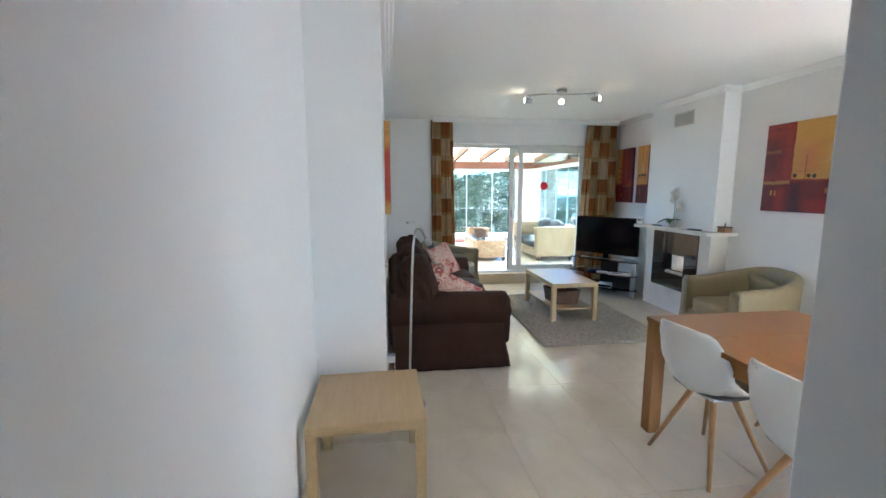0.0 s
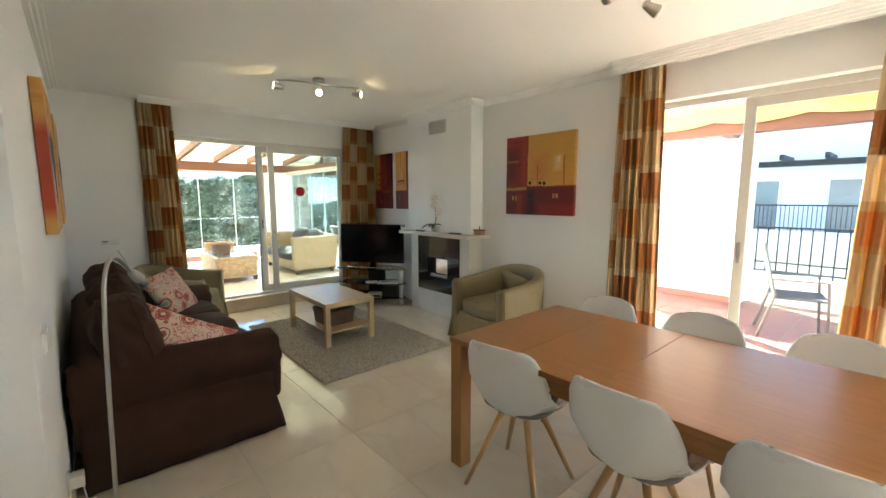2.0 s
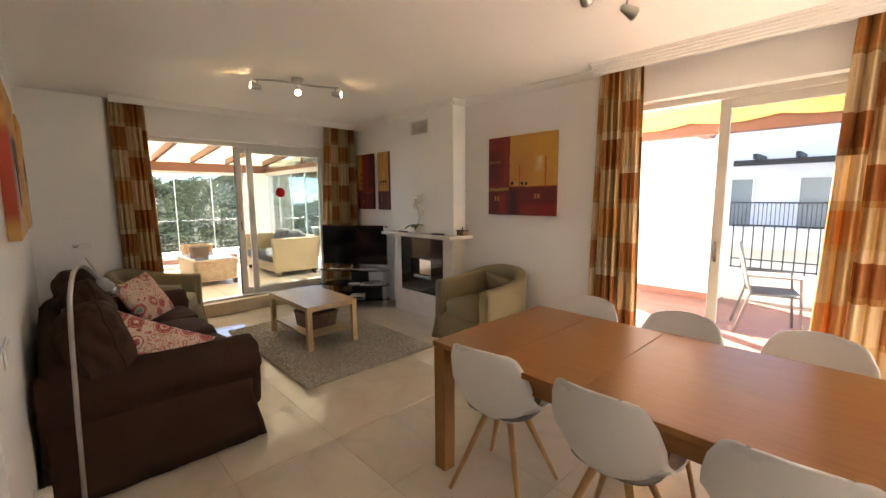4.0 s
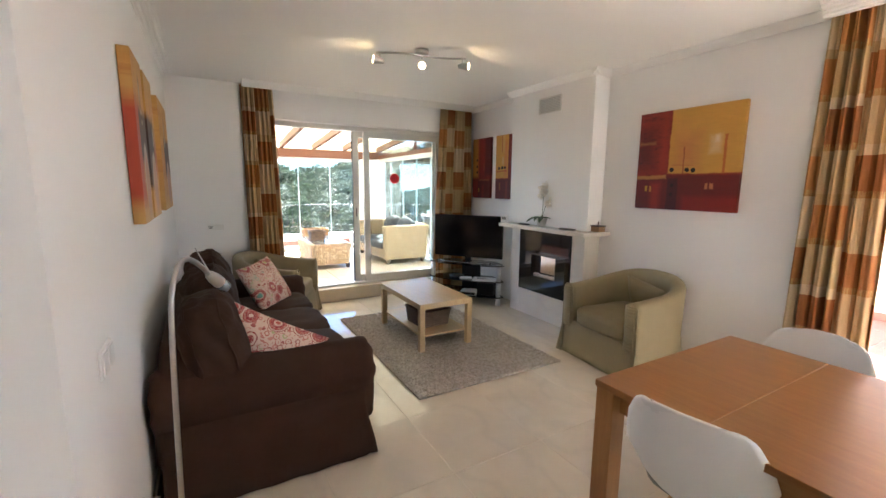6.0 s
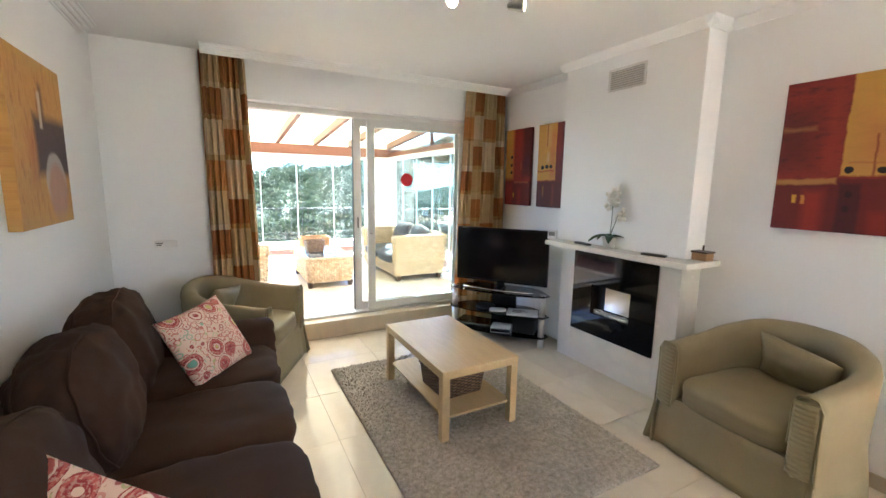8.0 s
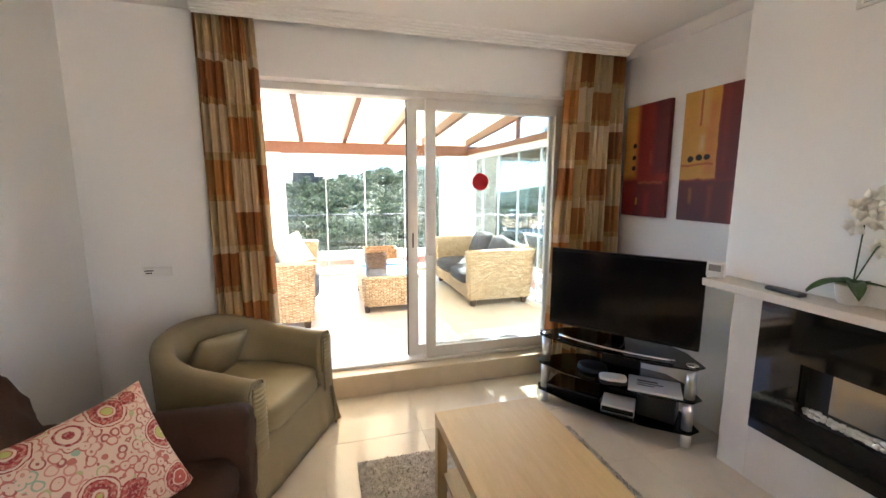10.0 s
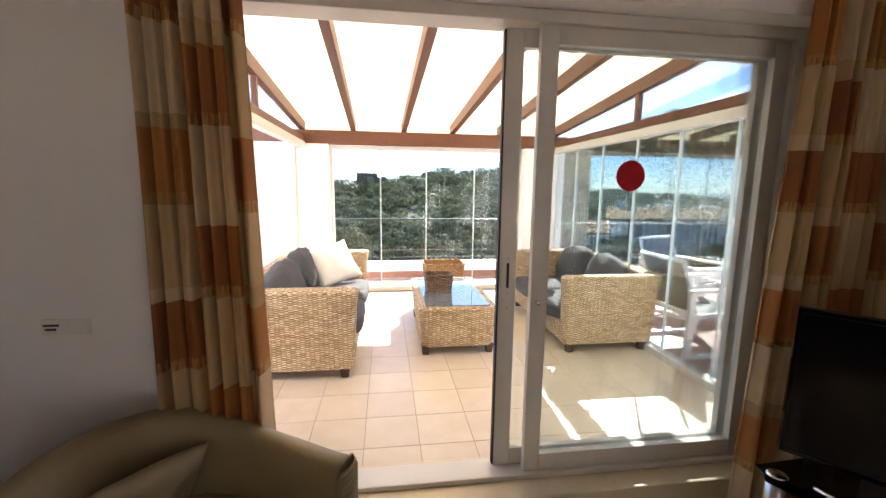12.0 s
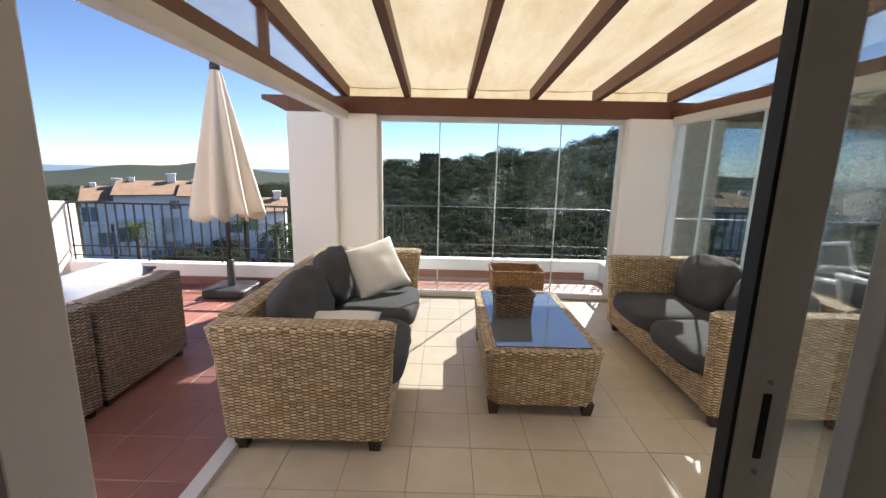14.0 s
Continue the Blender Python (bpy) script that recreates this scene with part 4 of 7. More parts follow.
    part("seat_cushion", bm, OLIVE, c, True)
    boxes("base", [(-0.25, 0.34, -0.29, 0.29, 0.02, 0.31)], OLIVE, c)
    bm = bmesh.new()
    pillow(bm, 0.40, 0.30, 0.12, pose(-0.16, 0.03, 0.56, 0, 0, 90) @ pose(0, 0, 0, 22, 9, 0))
    part("lumbar_cushion", bm, OLIVE, c, True)
    return c


ac = tub_chair()
ac.matrix_basis = pose(3.48, 3.62, 0, 0, 0, 174)
copy_thing(ac, pose(0.93, 6.19, 0, 0, 0, -27))

# ---- rug ----
bm = bmesh.new()
RX0, RX1, RY0, RY1 = 1.57, 2.93, 3.86, 5.87
sheet(bm, lambda u, v: (RX0 + (RX1 - RX0) * u, RY0 + (RY1 - RY0) * v, 0.009 + 0.004 * noise.noise(Vector((u * 60, v * 80, 0)))), 60, 90)
rug = tagged(part("rug", bm, RUG, None, True, solid=0.012), "grey beige shaggy rug on the marble floor", "rug")
r = np.random.default_rng(5)
N = 26000
px, py = r.uniform(RX0, RX1, N), r.uniform(RY0, RY1, N)
an, hh, ww = r.uniform(0, 6.283, N), r.uniform(0.010, 0.022, N), r.uniform(0.0025, 0.005, N)
lx, ly = r.normal(0, 0.009, N), r.normal(0, 0.009, N)
vs = np.empty((N, 3, 3))
vs[:, 0] = np.c_[px - np.cos(an) * ww, py - np.sin(an) * ww, np.full(N, 0.012)]
vs[:, 1] = np.c_[px + np.cos(an) * ww, py + np.sin(an) * ww, np.full(N, 0.012)]
vs[:, 2] = np.c_[px + lx, py + ly, 0.010 + hh]
me = bpy.data.meshes.new("pile")
me.from_pydata(vs.reshape(-1, 3).tolist(), [], np.arange(3 * N).reshape(-1, 3).tolist())
me.materials.append(RUG)
pile = new("pile", me)
pile.parent = rug
tagged(pile, kind="stuff")


# ---- television and stand ----
def tv_frame(m):
    tv = thing("television", "flat black television on a silver arc foot", "television")
    boxes("screen", [(-0.455, 0.455, -0.0185, -0.017, 0.085, 0.595)], SCREEN, tv)
    boxes("casing", [(-0.47, 0.47, -0.0168, 0.02, 0.065, 0.612), (-0.28, 0.28, 0.02, 0.05, 0.12, 0.45)], BLACKP, tv, 0.004)
    boxes("bezel", [(-0.47, -0.456, -0.021, -0.0168, 0.065, 0.612), (0.456, 0.47, -0.021, -0.0168, 0.065, 0.612), (-0.456, 0.456, -0.021, -0.0168, 0.598, 0.612), (-0.456, 0.456, -0.021, -0.0168, 0.065, 0.082)], BLACKG, tv, 0.001)
    bm = bmesh.new()
    pts = [(-0.36 + 0.72 * k / 16, -0.13 + 0.12 * (2 * k / 16 - 1) ** 2 * 0.4 - 0.02, 0.010) for k in range(17)]
    tube(bm, pts, 0.009, 8)
    part("foot_arc", bm, CHROME, tv, True, label="polished silver arc foot")
    boxes("neck", [(-0.05, 0.05, -0.15, 0.03, 0.003, 0.018), (-0.04, 0.04, 0.0, 0.03, 0.018, 0.10)], BLACKG, tv, 0.003)
    tv.matrix_basis = m
    return tv


TVA = math.degrees(math.atan2(5.55 - 6.29, 3.566 - 3.017))
tv_frame(pose(3.30, 5.92, 0.518, 0, 0, TVA))
stand = thing("tv_stand", "black glass tv stand with three shelves and chrome posts", "tv stand")


def shelf_poly(s):
    return [(-0.52 * s, -0.02), (-0.48 * s, -0.10), (-0.25 * s, -0.155), (0, -0.17), (0.25 * s, -0.155), (0.48 * s, -0.10), (0.52 * s, -0.02), (0.40 * s, 0.16), (0.28 * s, 0.24), (-0.28 * s, 0.24), (-0.40 * s, 0.16)]


for z in (0.10, 0.30, 0.505):
    bm = bmesh.new()
    prism(bm, shelf_poly(1.0), "z", z, z + 0.008)
    part("shelf", bm, SMOKE, stand, bevel=0.0015)
for sx in (-1, 1):
    bm = bmesh.new()
    lathe(bm, [(0.030, 0.0), (0.030, 0.098)], sx * 0.455, -0.045, 20)
    lathe(bm, [(0.030, 0.110), (0.030, 0.299)], sx * 0.455, -0.045, 20)
    lathe(bm, [(0.030, 0.310), (0.030, 0.504)], sx * 0.455, -0.045, 20)
    part("post", bm, SATIN, stand, True)
    bm = bmesh.new()
    lathe(bm, [(0.032, 0.513), (0.034, 0.514), (0.034, 0.519), (0.030, 0.522)], sx * 0.455, -0.045, 20)
    part("post_cap", bm, CHROME, stand, True)
boxes("rear_post", [(-0.13, 0.13, 0.19, 0.22, 0.0, 0.504)], BLACKP, stand, 0.004)
SM = pose(3.265, 5.90, 0, 0, 0, TVA)
stand.matrix_basis = SM


def on_stand(ob, x, y, z, rz=0):
    ob.matrix_basis = SM @ pose(x, y, z, 0, 0, rz)


bm = bmesh.new()
lathe(bm, [(0.085, 0), (0.088, 0.006), (0.085, 0.026), (0.070, 0.032)], 0, 0, 20)
for v in bm.verts:
    v.co.x *= 1.15
ob = tagged(part("media_box", bm, BLACKP, None, True), "round black set-top speaker box on the shelf", "speaker")
on_stand(ob, -0.14, 0.02, 0.3085)
ob = tagged(boxes("set_top_box", [(-0.19, 0.19, -0.11, 0.11, 0.0, 0.045)], BLACKG, None, 0.006), "flat black set-top box on the glass shelf", "set-top box")
on_stand(ob, -0.24, 0.03, 0.1085)
bm = bmesh.new()
cushion(bm, (0, 0, 0.012), (0.17, 0.11, 0.024), 4, 5, 0)
ob = tagged(part("router", bm, SWITCH, None, True), "small white rounded media box on a glass shelf", "media box")
on_stand(ob, 0.02, -0.06, 0.3085, 20)
ob = tagged(boxes("information_folder", [(-0.15, 0.15, -0.11, 0.11, 0.0, 0.012)], PAPER, None, 0.002), "white printed folder lying on the glass shelf", "folder")
boxes("print", [(-0.10, 0.02, 0.03, 0.05, 0.0121, 0.0128), (-0.10, 0.05, 0.0, 0.012, 0.0121, 0.0128), (-0.10, 0.0, -0.03, -0.018, 0.0121, 0.0128)], BLACKP, ob)
on_stand(ob, 0.26, -0.02, 0.3085, 12)
ob = tagged(boxes("video_player", [(-0.10, 0.10, -0.09, 0.09, 0.0, 0.05)], SWITCH, None, 0.006), "white compact player box on the low shelf", "player")
boxes("player_front", [(-0.095, 0.095, -0.0925, -0.0905, 0.008, 0.04)], BLACKG, ob)
on_stand(ob, 0.06, -0.04, 0.1085, 10)
ob = tagged(boxes("subwoofer", [(-0.11, 0.11, -0.07, 0.10, 0.0, 0.16)], BLACKP, None, 0.01), "black box speaker under the glass shelf", "speaker")
on_stand(ob, 0.28, 0.02, 0.1085)

# ---- mantel things ----
MT = 1.0705
orch = thing("orchid", "white orchid in a small stone pot", "plant")
bm = bmesh.new()
lathe(bm, [(0.038, 0), (0.045, 0.01), (0.055, 0.075), (0.057, 0.085), (0.050, 0.085), (0.046, 0.07)], 0, 0, 18)
part("pot", bm, POT, orch, True)
for k, (a, L) in enumerate(((0.2, 0.17), (1.5, 0.13), (2.7, 0.17), (3.8, 0.15), (5.2, 0.16), (5.9, 0.12))):
    bm = bmesh.new()
    sheet(bm, lambda u, v: (math.cos(a) * L * v - math.sin(a) * (2 * u - 1) * 0.030 * math.sin(math.pi * min(1, v * 0.9 + 0.08)) ** 0.7,
                            math.sin(a) * L * v + math.cos(a) * (2 * u - 1) * 0.030 * math.sin(math.pi * min(1, v * 0.9 + 0.08)) ** 0.7,
                            0.085 + 0.06 * v - 0.10 * v * v + 0.012 * abs(2 * u - 1)), 6, 10)
    part("leaf", bm, LEAF, orch, True, solid=0.003)
stems = ([(0, 0, 0.07), (0.01, 0.0, 0.22), (0.0, -0.01, 0.36), (-0.01, -0.03, 0.45), (0, -0.055, 0.475)], [(0, 0.005, 0.07), (0.0, -0.03, 0.17), (0.0, -0.06, 0.25), (0.0, -0.10, 0.29)])
for p in stems:
    bm = bmesh.new()
    tube(bm, p, 0.003, 6)
    part("stem", bm, LEAF, orch, True)
rng = random.Random(8)
for k, (x, y, z) in enumerate(((-0.02, -0.055, 0.47), (-0.02, -0.03, 0.44), (-0.03, 0.01, 0.405), (-0.02, -0.035, 0.365), (-0.03, -0.06, 0.41), (-0.02, 0.01, 0.33), (-0.03, -0.06, 0.36), (0, -0.10, 0.285), (0.01, -0.07, 0.245), (-0.01, -0.11, 0.25))):
    bm = bmesh.new()
    for i in range(5):
        a = i * 2 * math.pi / 5 + rng.random()
        c, s = math.cos(a), math.sin(a)
        mm = pose(x, y, z, 0, -80 + rng.uniform(-25, 25), rng.uniform(-50, 50) + 10)
        pts = [mm @ Vector(p) for p in ((0, 0, 0), (c * 0.022 - s * 0.020, s * 0.022 + c * 0.020, 0.004), (c * 0.046, s * 0.046, -0.003), (c * 0.022 + s * 0.020, s * 0.022 - c * 0.020, 0.004))]
        bm.faces.new([bm.verts.new(p) for p in pts])
    part("flower", bm, PETAL, orch, True, solid=0.0015)
orch.matrix_basis = pose(3.57, 4.85, MT)


def remote(m):
    ob = tagged(boxes("remote_control", [(-0.022, 0.022, -0.085, 0.085, 0, 0.018)], BLACKP, None, 0.006), "black remote control lying on the mantel shelf", "remote control", "remotes on the mantel")
    bm = bmesh.new()
    for j in range(7):
        for i in range(3):
            box(bm, -0.014 + i * 0.011, -0.007 + i * 0.011, -0.06 + j * 0.017, -0.05 + j * 0.017, 0.018, 0.020)
    part("buttons", bm, PAD, ob)
    ob.matrix_basis = m


remote(pose(3.52, 4.42, MT, 0, 0, 12))
remote(pose(3.50, 5.06, MT, 0, 0, -6))
th = thing("thermometer", "small white digital thermometer on the mantel shelf", "thermometer")
boxes("case", [(-0.018, 0.012, -0.045, 0.045, 0.0, 0.085)], SWITCH, th, 0.008)
boxes("display", [(-0.0195, -0.0183, -0.03, 0.03, 0.035, 0.07)], PAD, th)
th.matrix_basis = pose(3.50, 5.42, MT, 0, 0, 20)
bx = thing("candle_box", "small brown wooden candle box on the mantel", "box")
boxes("box_body", [(-0.045, 0.045, -0.05, 0.05, 0, 0.05)], BASKETB, bx, 0.006)
boxes("box_band", [(-0.05, 0.05, -0.055, 0.055, 0.05, 0.062)], DARKWOOD, bx, 0.003)
bm = bmesh.new()
tube(bm, [(0, 0, 0.06), (0.002, 0, 0.10)], 0.006)
part("knob", bm, DARKWOOD, bx, True)
bx.matrix_basis = pose(3.69, 4.183, MT)


# ---- baskets ----
def basket(name, label, w, d, h, mat, wall=0.012):
    b = thing(name, label, "basket")
    bm = bmesh.new()

    def rr(w, d, z, n=6):
        out = []
        rad = 0.035
        for cx, cy, a0 in ((w / 2 - rad, d / 2 - rad, 0), (-w / 2 + rad, d / 2 - rad, 90), (-w / 2 + rad, -d / 2 + rad, 180), (w / 2 - rad, -d / 2 + rad, 270)):
            for k in range(n):
                a = math.radians(a0 + 90 * k / (n - 1))
                out.append((cx + rad * math.cos(a), cy + rad * math.sin(a), z))
        return out
    ringloft(bm, [rr(w * 0.9, d * 0.9, 0), rr(w, d, h), rr(w - wall * 2, d - wall * 2, h), rr(w * 0.9 - wall * 2, d * 0.9 - wall * 2, 0.012)])
    box_uv(bm)
    part("woven_body", bm, mat, b)
    bm = bmesh.new()
    ring = rr(w, d, h)
    tube(bm, ring + [ring[0]], 0.009, 6)
    box_uv(bm)
    part("rim", bm, mat, b, True)
    return b


bk = basket("storage_basket", "dark brown woven basket on the table's shelf", 0.34, 0.36, 0.15, WICKERB)
bk.matrix_basis = pose(2.20, 4.95, 0.160, 0, 0, 3)

# ---- floor lamp ----
lamp = thing("floor_lamp", "slim silver arc reading lamp beside the sofa", "floor lamp")
bm = bmesh.new()
lathe(bm, [(0.11, 0), (0.115, 0.006), (0.11, 0.02), (0.02, 0.028)], 0.205, 2.92, 28)
part("foot", bm, STEEL, lamp, True)
bm = bmesh.new()
pole = [(0.205, 2.92, 0.02), (0.21, 2.915, 0.3), (0.22, 2.905, 0.7), (0.23, 2.895, 1.0), (0.234, 2.893, 1.08), (0.238, 2.896, 1.15), (0.247, 2.912, 1.205), (0.258, 2.94, 1.243), (0.272, 2.972, 1.258), (0.288, 3.005, 1.257), (0.306, 3.043, 1.238), (0.326, 3.085, 1.208), (0.345, 3.125, 1.173)]
tube(bm, pole, 0.0085, 12)
part("arc_pole", bm, STEEL, lamp, True)
bm = bmesh.new()
d = Vector((0.45, 0.72, -0.62)).normalized()
p0 = Vector((0.345, 3.125, 1.173))
tube(bm, [p0 - d * 0.012, p0, p0 + d * 0.006, p0 + d * 0.022, p0 + d * 0.026, p0 + d * 0.068, p0 + d * 0.072], [0.010, 0.017, 0.0185, 0.0185, 0.022, 0.023, 0.019], 20)
part("lamp_head", bm, STEEL, lamp, True)
bm = bmesh.new()
tube(bm, [p0 + d * 0.070, p0 + d * 0.112], [0.021, 0.024], 20)
part("glass_shade", bm, TABLEG, lamp, True, label="clear glass collar")
bm = bmesh.new()
tube(bm, [p0 + Vector((0, 0, 0.01)), p0 + Vector((-0.04, 0.02, 0.10))], 0.0022, 6)
part("handle", bm, STEEL, lamp, True)

# ---- switches, sockets and cables ----


def plate(name, label, m, w, h, keys):
    s = thing(name, label, "switch")
    boxes("plate", [(0, 0.009, -w / 2, w / 2, -h / 2, h / 2)], SWITCH, s, 0.004)
    boxes("key", keys, SWITCH, s, 0.002)
    s.matrix_basis = m
    return s


plate("light_switch", "white double light switch on the wall", pose(XL, 2.955, 0.975), 0.16, 0.085, [(0.009, 0.014, -0.07, -0.005, -0.032, 0.032), (0.009, 0.014, 0.005, 0.07, -0.032, 0.032)])
sw = plate("wall_control", "white wall control plate with dark slots", pose(0.42, YN, 1.025, 0, 0, -90), 0.16, 0.06, [(0.009, 0.012, 0.005, 0.075, -0.02, 0.02)])
boxes("slot", [(0.009, 0.0125, -0.07, -0.02, 0.005, 0.012), (0.009, 0.0125, -0.065, -0.03, -0.010, -0.003)], BLACKP, sw)
sk = plate("socket", "white wall socket with a plug adaptor", pose(XL, 3.25, 0.22), 0.085, 0.085, [(0.009, 0.06, -0.03, 0.03, -0.02, 0.035)])
bm = bmesh.new()
tube(bm, [(XL + 0.05, 3.25, 0.20), (XL + 0.06, 3.25, 0.12), (XL + 0.05, 3.255, 0.04), (XL + 0.07, 3.2, 0.010), (0.14, 3.08, 0.006), (0.20, 2.99, 0.012)], 0.0035, 6)
tagged(part("lamp_cable", bm, SWITCH, None, True), "white lamp cable hanging from the socket", "cable")
plate("socket", "white wall socket low on the wall", pose(XR, 2.86, 0.24, 0, 0, 180), 0.16, 0.085, [(0.009, 0.011, -0.068, -0.008, -0.03, 0.03), (0.009, 0.011, 0.008, 0.068, -0.03, 0.03)])


# ---- ceiling spot bars ----
def spotbar(m, heads, label):
    s = thing("ceiling_spotlight", label, "ceiling lamp", "ceiling spot bars")
    bm = bmesh.new()
    lathe(bm, [(0.055, 0.0), (0.055, -0.03), (0.045, -0.036)], 0, 0, 24)
    part("rose", bm, STEEL, s, True)
    bm = bmesh.new()
    tube(bm, [(-0.37 + 0.74 * k / 24, 0.03 * math.sin((k / 24 - 0.5) * 2 * math.pi), -0.045) for k in range(25)], 0.008, 8)
    part("wavy_bar", bm, STEEL, s, True)
    for x, d in heads:
        d = Vector(d).normalized()
        y = 0.03 * math.sin(x / 0.74 * 2 * math.pi)
        h = Vector((x, y, -0.105))
        bm = bmesh.new()
        tube(bm, [(x, y, -0.05), (x, y, -0.10)], 0.005, 8)
        tube(bm, [h - d * 0.035, h - d * 0.025, h, h + d * 0.045, h + d * 0.055], [0.012, 0.020, 0.024, 0.034, 0.034], 16)
        part("spot_head", bm, STEEL, s, True)
        bm = bmesh.new()
        tube(bm, [h + d * 0.0555, h + d * 0.058], 0.027, 16)
        part("bulb", bm, BULB, s, label="glowing warm bulb")
    s.matrix_basis = m
    return s


SB = pose(1.965, 4.615, H, 0, 0, -19)
spotbar(SB, ((-0.34, (-0.8, -0.1, 0.12)), (0.0, (-0.1, -0.9, -0.55)), (0.34, (0.75, -0.35, -0.05))), "nickel ceiling bar with three lit spotlights")
SB2 = pose(2.20, 1.93, H, 0, 0, -13)
spotbar(SB2, ((-0.34, (-0.8, 0.3, -0.3)), (0.0, (0.8, 0.3, -0.3)), (0.34, (0.8, -0.3, -0.35))), "nickel ceiling bar with lit spotlights over the table")
for mtx, x, d in ((SB, -0.34, (-0.95, 0.1, 0.10)), (SB, 0.34, (0.95, 0.1, 0.13)), (SB, 0.0, (-0.1, -0.9, -0.55)), (SB2, 0.34, (0.95, -0.3, 0.15)), (SB2, -0.34, (-0.8, 0.3, -0.3)), (SB2, 0.0, (0.8, 0.3, -0.3))):
    ld = bpy.data.lights.new("spot_glow", "SPOT")
    ld.energy, ld.color, ld.spot_size, ld.spot_blend, ld.shadow_soft_size = 0.11, (1.0, 0.68, 0.38), radians(80), 0.9, 0.02
    lo = new("spot_glow", ld)
    p = mtx @ (Vector((x, 0, -0.105)) + Vector(d).normalized() * 0.075)
    lo.matrix_basis = look(p, p + (mtx.to_3x3() @ Vector(d)))


# ---- curtains ----
def curtain(label, axis, fixed, a0, a1, b0, b1, ztop, zbot, folds, amp, seed):
    """A gathered curtain: a0..a1 its span at the top, b0..b1 at the hem."""
    cloth = (a1 - a0) * 2.5

    def f(u, v):
        top = a0 + (a1 - a0) * u
        hem = b0 + (b1 - b0) * u
        w = v ** 0.8
        s = top + (hem - top) * w
        ph = u * folds * 2 * math.pi + 0.8 * math.sin(u * 5 + seed)
        k = amp * (0.55 + 0.45 * v) * (1 + 0.25 * math.sin(u * 9 + seed * 3))
        off = k * math.copysign(abs(math.sin(ph)) ** 0.7, math.sin(ph)) + 0.3 * k * math.sin(2.3 * ph + seed) + 0.010 * noise.noise(Vector((u * 6, v * 3, seed)))
        s += 0.012 * math.cos(ph) * v
        z = ztop + (zbot - ztop) * v
        return (s, fixed + off, z) if axis == "x" else (fixed + off, s, z)
    bm = bmesh.new()
    sheet(bm, f, 220, 40, lambda u, v: (u * cloth + seed, (1 - v) * (ztop - zbot)))
    ob = part("curtain", bm, CURTAIN, None, True, solid=0.003)
    bm = bmesh.new()
    return tagged(ob, label, "curtain", "patchwork curtains")


curtain("rust and cream patchwork curtain, drawn aside at the door", "x", 6.575, 0.745, 1.075, 0.745, 1.135, 2.585, 0.03, 7.3, 0.048, 0.3)
curtain("rust and cream patchwork curtain, drawn aside at the door", "x", 6.575, 3.25, 3.75, 3.13, 3.76, 2.585, 0.03, 9.2, 0.046, 1.7)
curtain("rust and cream patchwork curtain, drawn aside at the window", "y", 3.725, 2.23, 2.59, 2.18, 2.63, 2.585, 0.03, 6, 0.044, 2.9)
curtain("rust and cream patchwork curtain, drawn aside at the window", "y", 3.725, 0.55, 1.02, 0.52, 1.10, 2.585, 0.03, 7, 0.042, 4.4)


# ---- paintings ----
def canvas(label, x0, x1, y0, y1, z0, z1, mat, group=""):
    bm = bmesh.new()
    box(bm, x0, x1, y0, y1, z0, z1)
    unit_uv(bm, 0)
    ob = part("canvas_painting", bm, mat, None, False, 0.003)
    return tagged(ob, label, "painting", group)


